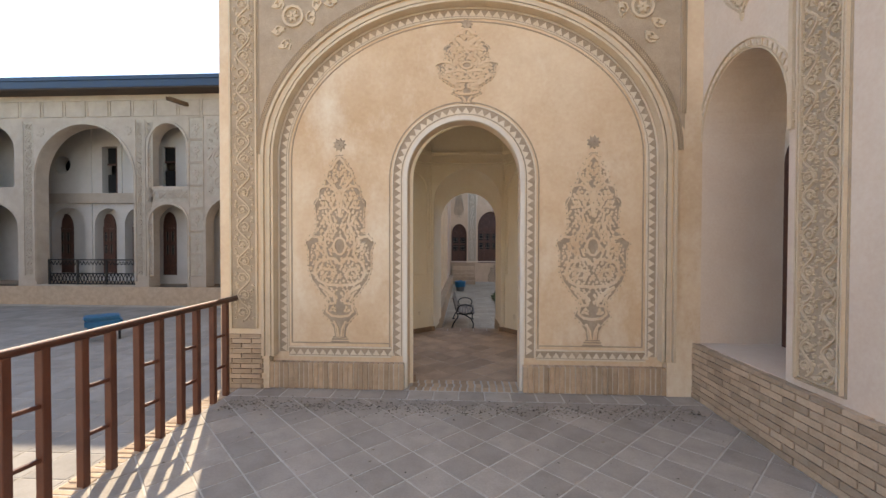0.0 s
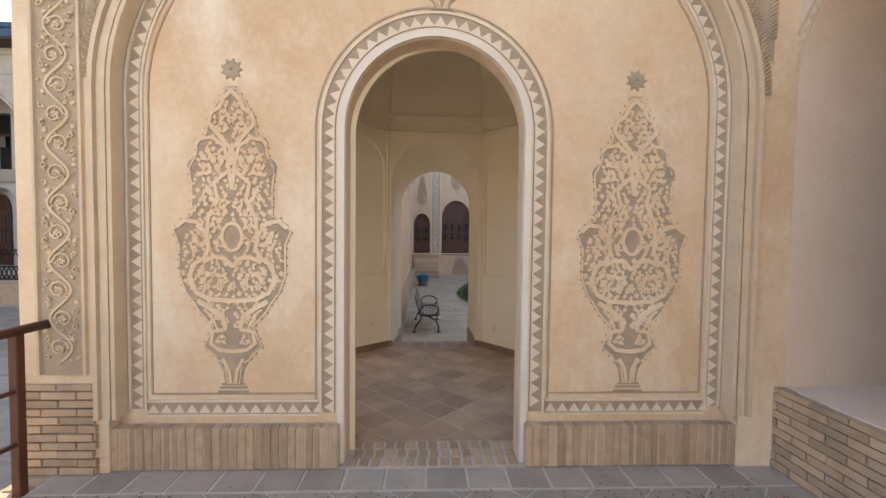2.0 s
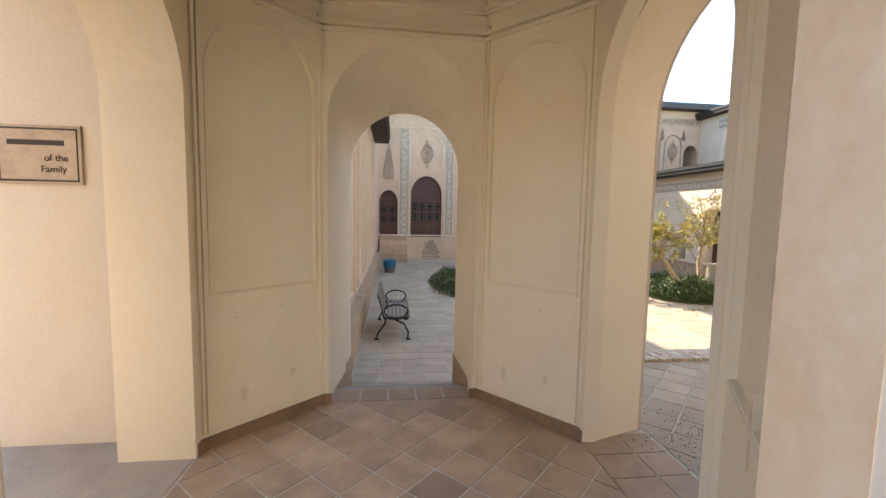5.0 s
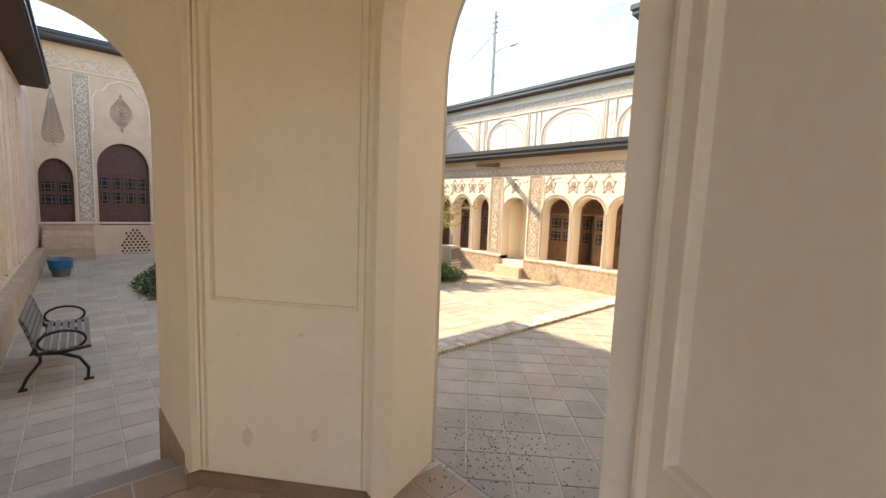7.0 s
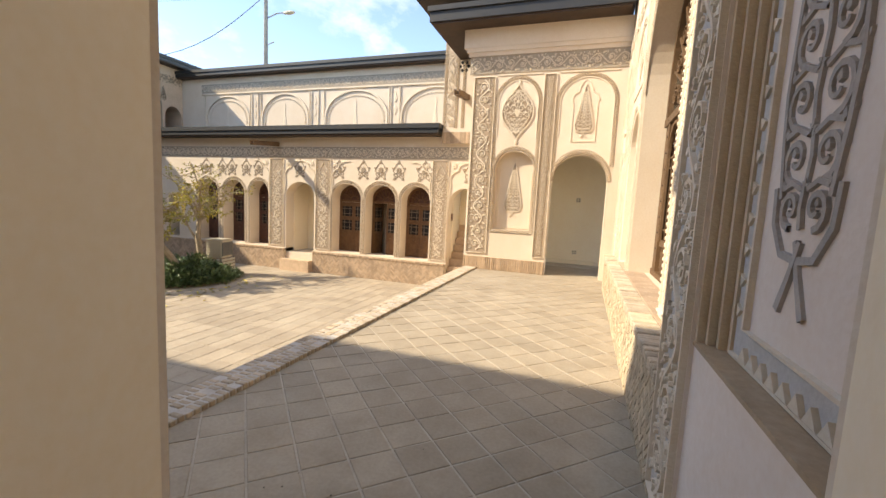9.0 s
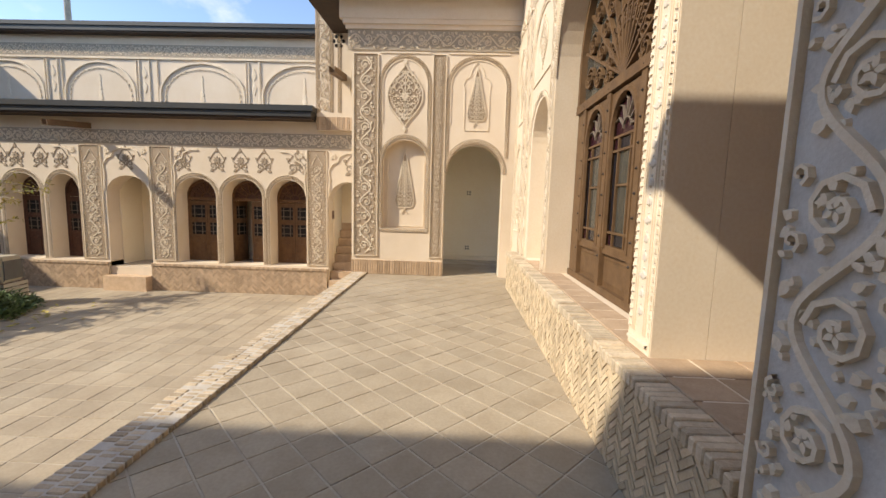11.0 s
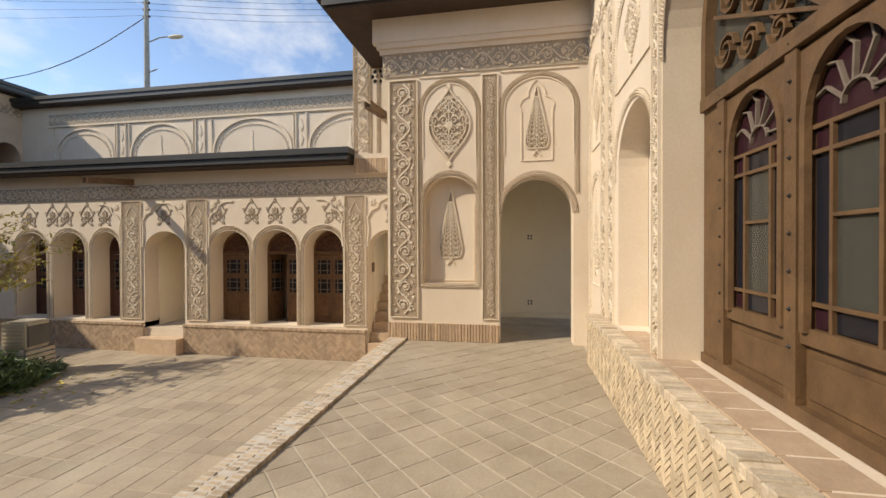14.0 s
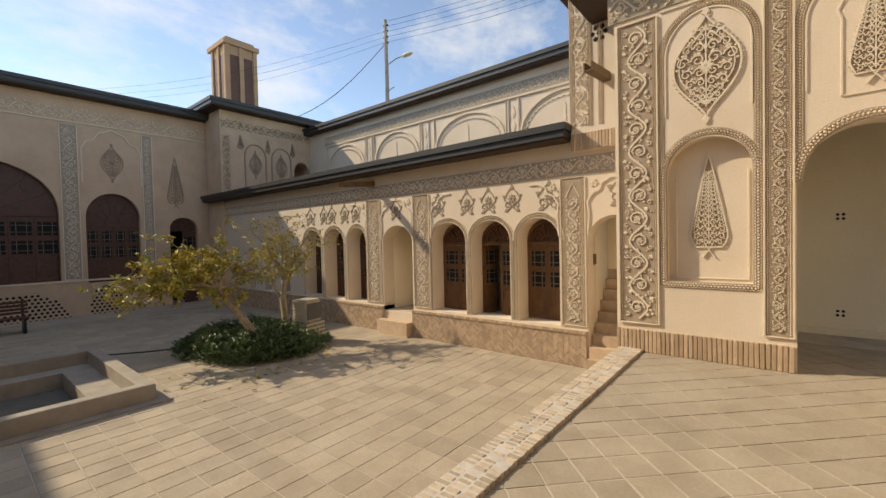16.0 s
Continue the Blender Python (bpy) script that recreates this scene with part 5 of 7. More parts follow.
part("carved_panel", bm, CARVED, turret, "stucco strips on the corner wall")
bead_grounds(turret)
bm = bmesh.new()
brick_face(bm, MT, -9.25, -8.0, 3.0, 3.35, 0, .02, .055, .3, .008, 72)
part("brick_band", bm, BRICK_WALL, turret)
# ring of holes as black plates, their inner shade painted
for k, (du, dv) in enumerate([(0, 0)] + [(.11 * math.cos(t), .11 * math.sin(t)) for t in (0, 1.05, 2.1, 3.14, 4.2, 5.2)]):
    bm = bmesh.new()
    q = [(-8.74 + du + .042 * math.cos(t * .785), 4.95 + dv + .042 * math.sin(t * .785)) for t in range(8)]
    prism(bm, MT, [q], 0, .005)
    part("round_hole_shade", bm, DARK, turret)
eave("roof_turret", 10.75, 15.8, 7.4, 9.8, 6.3, "black-edged eave over the corner wall", .24, .12)
# set-back upper storey
MU = face("W", 15.6)
wall_u = wall("wall_upper_storey", MU, [(-24.4, 3.0), (-7.2, 3.0), (-7.2, 6.5), (-24.4, 6.5)], [], .3, PALE, "upper storey wall with wide scalloped blind arches")
bm = bmesh.new()
for a, b in ((-22.2, -19.75), (-19.03, -16.66), (-15.82, -13.02), (-12.42, -9.65)):
    c = (a + b) / 2
    ribbon(bm, MU, arch(a, b, 4.2, 4.65, 5.68, 24), .07, 0, .05)
    ribbon(bm, MU, [(a - .07, 4.2), (a - .07, 5.78), (b + .07, 5.78), (b + .07, 4.2)], .03, 0, .04)
    sc = arch(a + .18, b - .18, 4.2, 4.65, 5.46, 14)
    for p, d in along(sc, .16):
        curl(bm, MU, p, .07, math.atan2(d[1], d[0]), .6, .03, 0, .025, 6)
    for k in range(5):
        leaf(bm, MU, (c, 4.25 + .17 * k), (0, 1), .30 - .02 * k, 0, .016, .40 - .05 * k)
    leaf(bm, MU, (c, 5.05), (0, 1), .26, 0, .016, .2)
    for k in (.16, .50):
        ribbon(bm, MU, [(b + k, 4.2), (b + k, 5.75)], .035, 0, .04)
    leaf(bm, MU, (b + .33, 5.15), (0, 1), .42, 0, .02, .22)
    leaf(bm, MU, (b + .33, 5.1), (0, -1), .42, 0, .02, .22)
ribbon(bm, MU, [(-22.5, 5.8), (-9.3, 5.8)], .05, 0, .05)
vine(bm, MU, -22.5, -9.3, 5.9, 6.2, 0, .018, 73, True)
part("carved_panel", bm, CARVED, wall_u, "stucco blind arches and frieze")
bm = bmesh.new()
box(bm, MU, -22.5, -9.3, 5.86, 6.24, 0, .006)
part("frieze_ground", bm, GROUND_GREY, wall_u)
eave("roof_upper_storey", 15.3, 20, 9.3, 24.6, 6.5, "long black-edged roof of the upper storey", .26, .14)

# north side of the court
NS = 1.0747
MN = face("S", 25.2) @ Matrix.Translation((4.27 * (1 - NS), 1.467 * (1 - NS), 0)) @ Matrix.Diagonal((NS, NS, NS, 1))
big = arch(3.3, 6.66, .42, 2.6, 4.1, 26)
two = arch(7.3, 8.78, .30, 2.45, 3.28, 22)
dr = arch(9.68, 10.62, LOW, 2.1, 2.52, 16)
d1 = arch(-.45, .42, .35, 1.95, 2.55, 16)
d2 = arch(1.05, 2.55, .32, 2.35, 3.25, 22)
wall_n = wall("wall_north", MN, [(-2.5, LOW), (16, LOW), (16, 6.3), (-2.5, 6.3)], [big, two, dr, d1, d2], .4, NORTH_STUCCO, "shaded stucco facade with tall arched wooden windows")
# black sheet that paints the indoor shade behind the windows
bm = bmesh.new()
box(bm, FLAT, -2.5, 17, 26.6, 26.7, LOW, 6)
part("inner_shade_sheet", bm, DARK, wall_n)
for (a, b), sd in (((6.74, 7.16), 80), ((8.9, 9.2), 81), ((.5, .95), 82), ((2.7, 3.1), 83)):
    bm = bmesh.new()
    box(bm, MN, a, b, .45, 5.4, 0, .01)
    part("panel_ground", bm, GROUND_GREY, wall_n)
    bm = bmesh.new()
    vine(bm, MN, a + .05, b - .05, .5, 5.3, .01, .026, sd)
    ribbon(bm, MN, [(a, .45), (a, 5.4), (b, 5.4), (b, .45), (a, .45)], .035, 0, .03)
    part("carved_vine", bm, CARVED, wall_n, "stucco vine pilaster")
bm = bmesh.new()
cypress(bm, MN, 9.92, 2.85, 1.9, .55, 0, .016)
cypress(bm, MN, -.02, 2.9, 1.9, .55, 0, .016)
medallion(bm, MN, 8.05, 4.3, .6, 1.3, 0, .016)
medallion(bm, MN, 1.8, 4.3, .6, 1.3, 0, .016)
part("carved_motif", bm, MOTIF, wall_n, "grey stucco cypresses and medallions")
bm = bmesh.new()
vine(bm, MN, -1.5, 11, 5.55, 5.95, .01, .028, 84, True)
for a, b in ((7.25, 8.85), (1.0, 2.6)):
    ribbon(bm, MN, [(a, 3.6), (a, 4.7), (a + .12, 4.95), (a + .3, 5.0), (a + .45, 5.25), ((a + b) / 2, 5.4), (b - .45, 5.25), (b - .3, 5.0), (b - .12, 4.95), (b, 4.7), (b, 3.6)], .05, 0, .03)
ribbon(bm, MN, [(-2.5, 5.5), (11, 5.5)], .05, 0, .04)
ribbon(bm, MN, [(-2.5, .40), (9.6, .40)], .06, 0, .04)
part("carved_frieze", bm, CARVED, wall_n)
# grille holes as black plates; the shade inside them is only colour
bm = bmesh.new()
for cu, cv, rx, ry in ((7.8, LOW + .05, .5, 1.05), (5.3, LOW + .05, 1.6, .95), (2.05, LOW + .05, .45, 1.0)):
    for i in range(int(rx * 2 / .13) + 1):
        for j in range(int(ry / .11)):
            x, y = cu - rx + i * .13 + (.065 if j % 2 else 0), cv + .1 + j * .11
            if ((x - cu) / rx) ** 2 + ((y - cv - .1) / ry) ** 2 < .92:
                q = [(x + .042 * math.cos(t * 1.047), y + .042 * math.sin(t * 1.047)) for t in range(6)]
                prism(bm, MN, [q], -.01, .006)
part("grille_hole_shade", bm, DARK, wall_n, "near-black plates for the shade in the holes of the basement grilles")
bm = bmesh.new()
for k in range(6):
    box(bm, FLAT, -.75, .62, 25.2 - .28 * (k + 1), 25.2 - .28 * k, LOW, LOW + 1.15 - .19 * k)
steps2 = structure("steps_north_door", bm, BRICK_WALL, "brick steps up to the north door", "steps")
# forward part of the north range
MN2 = face("S", 23.7) @ Matrix.Translation((4.27 * (1 - NS), 1.467 * (1 - NS), 0)) @ Matrix.Diagonal((NS, NS, NS, 1))
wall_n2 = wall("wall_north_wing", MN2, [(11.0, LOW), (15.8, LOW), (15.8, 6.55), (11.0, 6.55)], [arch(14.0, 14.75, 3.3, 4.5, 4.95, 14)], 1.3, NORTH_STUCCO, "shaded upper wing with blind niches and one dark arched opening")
bm = bmesh.new()
for a in (11.9, 13.0):
    ribbon(bm, MN2, arch(a, a + .85, 3.6, 4.9, 5.4, 14), .05, 0, .03)
    medallion(bm, MN2, a + .42, 4.6, .5, 1.1, 0, .014)
for a in (11.75, 12.85, 13.95):
    cypress(bm, MN2, a, 5.1, .6, .24, 0, .014)
vine(bm, MN2, 11.05, 11.35, 3.5, 5.6, 0, .016, 90)
vine(bm, MN2, 11.0, 15.6, 5.85, 6.2, 0, .018, 91, True)
part("carved_panel", bm, MOTIF, wall_n2)
eave("roof_north", -3, 12.0, 24.75, 30, 6.64, "long black-edged roof of the north range", .26, .14)
eave("roof_north_wing", 11.05, 17, 23.25, 30, 6.9, "black-edged roof of the north wing", .26, .14)

# west side of the court, along the bench
MW = face("E", -0.85)
wall_w = wall("wall_west_court", MW, [(7.5, LOW), (25.2, LOW), (25.2, 4.4), (7.5, 4.4)], [arch(19.6, 20.6, .2, 3.2, 3.8, 16)], .4, WARM_ROSE, "stained stucco wall with tall carved panels beside the bench")
for a, sd in ((10.35, 95), (12.6, 96), (15.0, 97), (18.3, 98)):
    bm = bmesh.new()
    vine(bm, MW, a, a + .5, -.1, 4.0, 0, .02, sd)
    ribbon(bm, MW, [(a - .06, -.2), (a - .06, 4.1), (a + .56, 4.1), (a + .56, -.2), (a - .06, -.2)], .05, 0, .04)
    part("carved_vine", bm, OCHRE_CARVED, wall_w)
bm = bmesh.new()
for a in (11.7, 14.0, 16.6):
    cypress(bm, MW, a, .3, 3.2, .6, 0, .014)
    ribbon(bm, MW, [(a - .6, -.15), (a - .6, 3.4)] + arch(a - .6, a + .6, 3.4, 3.4, 4.0, 12)[1:-1] + [(a + .6, 3.4), (a + .6, -.15), (a - .6, -.15)], .06, 0, .04)
part("carved_cypress", bm, OCHRE_CARVED, wall_w)
bm = bmesh.new()
box(bm, FLAT, -.9, -.62, 7.5, 23.0, LOW, -.35)
part("plinth", bm, FLANK, wall_w, "worn brown plaster plinth")
eave("roof_west_court", -1.6, -.3, 7.5, 21.5, 4.35, "black-edged eave over the west wall", .22, .12)
# unseen block, added so its top edge throws the shadow line on the terrace
bm = bmesh.new()
box(bm, FLAT, -2.45, -0.93, 7.5, 30, LOW, 8.85)
shade_caster_w = structure("wall_west_shade_caster", bm, ROSE, "plain unseen block added above the west range to cast its shadow")

# the facade across the first court
MF = face("S", 15.0)
fh = [arch(-16.45, -12.5, -.15, 3.9, 5.95, 30), arch(-11.9, -10.42, 3.6, 5.0, 5.95, 18), arch(-11.9, -10.42, -.2, 2.2, 2.9, 18), arch(-9.7, -8.0, -.2, 2.2, 3.1, 18), arch(-19.4, -17.3, 3.6, 5.0, 6.0, 18), arch(-19.4, -17.2, -.2, 2.0, 3.0, 18)]
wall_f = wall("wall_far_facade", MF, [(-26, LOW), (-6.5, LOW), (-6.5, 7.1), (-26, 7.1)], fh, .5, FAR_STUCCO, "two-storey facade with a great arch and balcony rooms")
bm = bmesh.new()
box(bm, FLAT, -26, -19.05, 17.0, 17.2, LOW, 7.1)
box(bm, FLAT, -26, -6.5, 18.6, 18.8, LOW, 7.1)
prism(bm, FLAT, [[(-17.2, 15.5), (-16.55, 15.5), (-18.75, 17.0), (-19.1, 17.0)]], LOW, 7.1)
prism(bm, FLAT, [[(-12.45, 15.5), (-11.95, 15.5), (-12.65, 16.15), (-13.1, 17.0), (-13.4, 17.0)]], LOW, 7.1)
prism(bm, FLAT, [[(-10.38, 15.5), (-9.75, 15.5), (-10.4, 16.15), (-11.1, 16.15)]], LOW, 7.1)
box(bm, FLAT, -26, -6.5, 15.5, 18.8, 6.6, 7.1)
box(bm, FLAT, -26, -19.05, 15.5, 17.0, 3.05, 3.5)
box(bm, FLAT, -12.0, -6.5, 15.5, 16.15, 3.1, 3.55)
part("inner_wall", bm, DIM_WHITE, wall_f, "white plaster inside the bays, darkened for their shade")
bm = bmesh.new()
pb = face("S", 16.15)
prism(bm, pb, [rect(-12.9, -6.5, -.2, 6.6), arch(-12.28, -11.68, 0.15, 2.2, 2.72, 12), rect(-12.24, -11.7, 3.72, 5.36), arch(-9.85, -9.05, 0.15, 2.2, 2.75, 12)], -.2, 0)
part("bay_wall", bm, DIM_WHITE, wall_f, "white wall at the back of the side bays, darkened for their shade")
bm = bmesh.new()
box(bm, FLAT, -26, -6.5, 14.9, 18.6, LOW, -.2)
part("plinth", bm, BRICK_WALL, wall_f, "brick plinth")
bm = bmesh.new()
pm = face("S", 17.0)
ROUND = [(-17.41 + .37 * math.cos(t * .3927), 4.84 + .37 * math.sin(t * .3927)) for t in range(16)]
prism(bm, pm, [rect(-19.2, -12.6, -.2, 6.6), arch(-17.95, -16.4, 0.05, 2.25, 2.98, 16), arch(-15.98, -14.75, 0.05, 2.2, 2.95, 16), arch(-14.62, -13.5, 0.05, 2.2, 2.95, 16), rect(-15.62, -14.92, 3.6, 5.6), ROUND], -.5, 0)
box(bm, pm, -16.22, -16.06, -.2, 6.6, 0, .05)
box(bm, pm, -14.88, -14.7, 3.6, 6.2, 0, .04)
box(bm, FLAT, -19.2, -12.6, 17.5, 17.7, -.2, 3.1)
part("balcony_wall", bm, DIM_WHITE, wall_f, "shade-darkened white inner wall with arched recesses and a round opening")
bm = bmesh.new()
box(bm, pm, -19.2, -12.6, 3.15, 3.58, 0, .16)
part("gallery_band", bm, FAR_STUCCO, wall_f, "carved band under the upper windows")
# black sheet in place of the shade behind the gallery openings
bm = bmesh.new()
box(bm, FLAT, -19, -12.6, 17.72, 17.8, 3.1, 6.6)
part("upper_shade_sheet", bm, DARK, wall_f)
bm = bmesh.new()
gr = bmesh.new()
for a in (-12.42, -12.05, -16.92):
    box(gr, MF, a, a + .4 if a < -16 else a + .3, .2, 6.1, 0, .006)
    vine(bm, MF, a + .04, a + .36 if a < -16 else a + .26, .25, 6.0, .006, .028, int(-a * 7))
    ribbon(bm, MF, [(a, .2), (a, 6.1)], .05, 0, .035)
for k in range(7):
    v = .22 + .86 * k
    box(gr, MF, -10.33, -9.78, v, v + .8, 0, .006)
    ribbon(bm, MF, [(-10.33, v), (-9.78, v), (-9.78, v + .8), (-10.33, v + .8), (-10.33, v)], .05, 0, .035)
    leaf(bm, MF, (-10.05, v + .08), (0, 1), .25, .006, .024, .2)
    rosette(bm, MF, (-10.05, v + .42), .16, .006, .026, 6)
for k in range(22):
    a = -26 + .9 * k
    ribbon(bm, MF, [(a, 6.25), (a, 6.85), (a + .8, 6.85), (a + .8, 6.25), (a, 6.25)], .04, 0, .03)
for p in (arch(-16.5, -12.45, 0, 3.9, 6.0, 30), arch(-11.95, -10.37, -.2, 2.2, 2.95, 18), arch(-11.95, -10.37, 3.6, 5.0, 6.0, 18), arch(-9.72, -7.95, -.2, 2.2, 3.15, 18)):
    ribbon(bm, MF, p, .09, 0, .05)
box(gr, MF, -9.65, -6.6, 3.2, 6.1, 0, .005)
vine(bm, MF, -9.6, -8.6, 3.25, 6.05, .005, .028, 17)
ribbon(bm, MF, [(-9.6, 4.6), (-9.3, 5.0), (-8.8, 5.35), (-8.0, 5.6)], .08, 0, .04)
box(gr, MF, -11.9, -10.4, 3.0, 3.5, 0, .006)
vine(bm, MF, -11.9, -10.4, 3.12, 3.46, .006, .026, 18, True)
for s in (-1, 1):
    rosette(bm, MF, (-14.47 + s * 1.75, 5.7), .2, 0, .02, 8)
part("panel_ground", gr, GROUND_GREY, wall_f)
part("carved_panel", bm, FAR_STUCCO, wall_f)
eave("roof_far_facade", -26, -6.5, 14.35, 19, 7.05, "deep dark metal eave over the far facade, sky reflection put in as blue", .40, .26, SKY_METAL)
# plain walls that close the first court and the terrace behind
bm = bmesh.new()
box(bm, FLAT, -26.3, -26, -12, 19, LOW, 6.5)
box(bm, FLAT, -26, 2.4, -12.3, -12, LOW, 6.5)
box(bm, FLAT, -7.0, -6.5, 15.0, 40, LOW, 6.5)
closing = structure("wall_court_rear", bm, PALE, "plain plastered wall round the first court")

# ---- doors and windows ----
def wooden_door(m, u0, u1, v0, spring, crown, label, mat=WOOD, leaves=2, open_leaf=-1, panes=True, group="", name="arched_door"):
    """A double door under a fanlight, in the plane m."""
    ob = thing(name, label, "door", group=group)
    bm = bmesh.new()
    ribbon(bm, m, arch(u0 + .03, u1 - .03, v0, spring, crown - .03, 18), .07, -.05, .03)
    box(bm, m, u0 + .06, u1 - .06, spring - .04, spring + .03, -.04, .035)
    part("frame", bm, mat, ob)
    c, a, b = (u0 + u1) / 2, (u1 - u0) / 2 - .07, crown - spring - .07
    bm = bmesh.new()
    prism(bm, m, [[(c + a * math.cos(math.pi * i / 14), spring + .03 + b * math.sin(math.pi * i / 14)) for i in range(15)]], -.02, -.012)
    fan = part("fanlight", bm, DARK_WOOD, ob, "dark glazed fanlight with radiating bars")
    bm = bmesh.new()
    for i in range(1, 7):
        t = math.pi * i / 7
        ribbon(bm, m, [(c + a * .28 * math.cos(t), spring + .03 + b * .28 * math.sin(t)), (c + a * math.cos(t), spring + .03 + b * math.sin(t))], .02, -.015, .008)
    ribbon(bm, m, [(c + a * .3 * math.cos(math.pi * i / 8), spring + .03 + b * .3 * math.sin(math.pi * i / 8)) for i in range(9)], .025, -.015, .01)
    for i in range(7):
        t = math.pi * (i + .5) / 7
        curl(bm, m, (c + a * .8 * math.cos(t), spring + .03 + b * .8 * math.sin(t)), min(a, b) * .15, t + 1.57, .5, .014, -.015, .006, 6)
    part("bar", bm, mat, fan)
    w = (u1 - u0 - .12) / leaves
    for i in range(leaves):
        a0 = u0 + .06 + w * i
        if i == open_leaf:
            hinge = m @ Matrix.Translation((a0, 0, 0)) @ pose(0, 0, 0, 0, 78, 0)
        else:
            hinge = m @ Matrix.Translation((a0, 0, 0))
        top = spring - .045
        bm = bmesh.new()
        box(bm, hinge, .004, w - .004, v0 + .01, top, -.03, .008)
        lf = part("leaf", bm, mat, ob)
        h = top - v0
        bm = bmesh.new()
        for k0, k1 in ((.0, .07), (.36, .42), (.66, .70), (.94, 1.0)):
            box(bm, hinge, .004, w - .004, v0 + .01 + h * k0 * .99, v0 + h * k1 * .99, .0, .022)
        for x in (.0, w - .055):
            box(bm, hinge, x + .004, x + .051, v0 + .01, top - .002, .0, .021)
        part("rail", bm, mat, lf)
        bm = bmesh.new()
        box(bm, hinge, .075, w - .075, v0 + h * .11, v0 + h * .33, .004, .02)
        part("panel", bm, mat, lf)
        if panes:
            for k0, k1 in ((.445, .64), (.72, .92)):
                bm = bmesh.new()
                box(bm, hinge, .062, w - .062, v0 + h * k0, v0 + h * k1, .006, .012)
                pn = part("pane", bm, DARK, lf)
                bm = bmesh.new()
                y0, y1 = v0 + h * k0, v0 + h * k1
                for x in (.30, .70):
                    box(bm, hinge, w * x - .008, w * x + .008, y0, y1, .01, .024)
                for y in (.25, .75):
                    box(bm, hinge, .062, w - .062, y0 + (y1 - y0) * y - .008, y0 + (y1 - y0) * y + .008, .01, .0235)
                part("muntin", bm, SLAT, pn)
    return ob


MD = face("W", 12.07)
for i, (a, b) in enumerate(ARC + ARC2):
    wooden_door(MD, a - .03, b + .03, -.22, 1.36, 1.84, "brown double door with one leaf standing open" if i in (1, 4) else "brown wooden double door with glazed panels and fanlight",
                WOOD if i < 3 else DARK_WOOD, open_leaf=1 if i == 4 else (0 if i == 1 else -1), group="doors of the arcade")
MNW = MN @ Matrix.Translation((0, 0, -.2))
wooden_door(MNW, 9.6, 10.7, LOW, 2.05, 2.6, "dark wooden door standing open in shade", DARK_WOOD, open_leaf=0, name="north_door")
wooden_door(MNW, -.5, .46, .32, 1.95, 2.6, "small dark wooden double door above brick steps", DARK_WOOD, name="north_door")
wooden_door(MNW, 7.25, 8.85, .28, 2.2, 3.32, "wide dark wooden window with four glazed leaves", DARK_WOOD, leaves=4, name="arched_window", group="windows of the north range")
wooden_door(MNW, 1.0, 2.6, .28, 2.2, 3.3, "wide dark wooden window with four glazed leaves", DARK_WOOD, leaves=4, name="arched_window", group="windows of the north range")
wooden_door(MNW, 3.2, 6.75, .40, 2.5, 4.15, "great dark wooden sash window with lattice tympanum", DARK_WOOD, leaves=6, name="arched_window", group="windows of the north range")


for a, b, y in ((-18.12, -17.42, 17.44), (-16.05, -15.43, 17.44), (-14.8, -14.2, 17.44), (-12.26, -11.7, 16.2), (-9.83, -9.07, 16.2)):
    wooden_door(face("S", y), a, b, .12, 2.12, 2.74, "dark wooden double door inside a bay of the far facade", DARK_WOOD, group="doors of the far facade")


def shuttered_window(m, u0, u1, v0, v1):
    ob = thing("upper_window", "tall dark wooden window of the upper storey", "window", group="upper windows of the far facade")
    bm = bmesh.new()
    for a, b in ((u0, u0 + .07), (u1 - .07, u1)):
        box(bm, m, a, b, v0, v1, -.04, .03)
    for v in (v0, (v0 * .4 + v1 * .6), v1 - .07):
        box(bm, m, u0 + .07, u1 - .07, v, v + .07, -.04, .026)
    part("frame", bm, DARK_WOOD, ob)
    for v in (v0 + .07, v0 * .4 + v1 * .6 + .07):
        bm = bmesh.new()
        box(bm, m, u0 + .07, u1 - .07, v, v + (v1 - v0) * .38, -.03, -.01)
        part("pane", bm, DARK, ob)


shuttered_window(face("S", 17.3), -15.9, -15.15, 3.55, 5.7)
shuttered_window(face("S", 16.28), -12.34, -11.72, 3.7, 5.4)


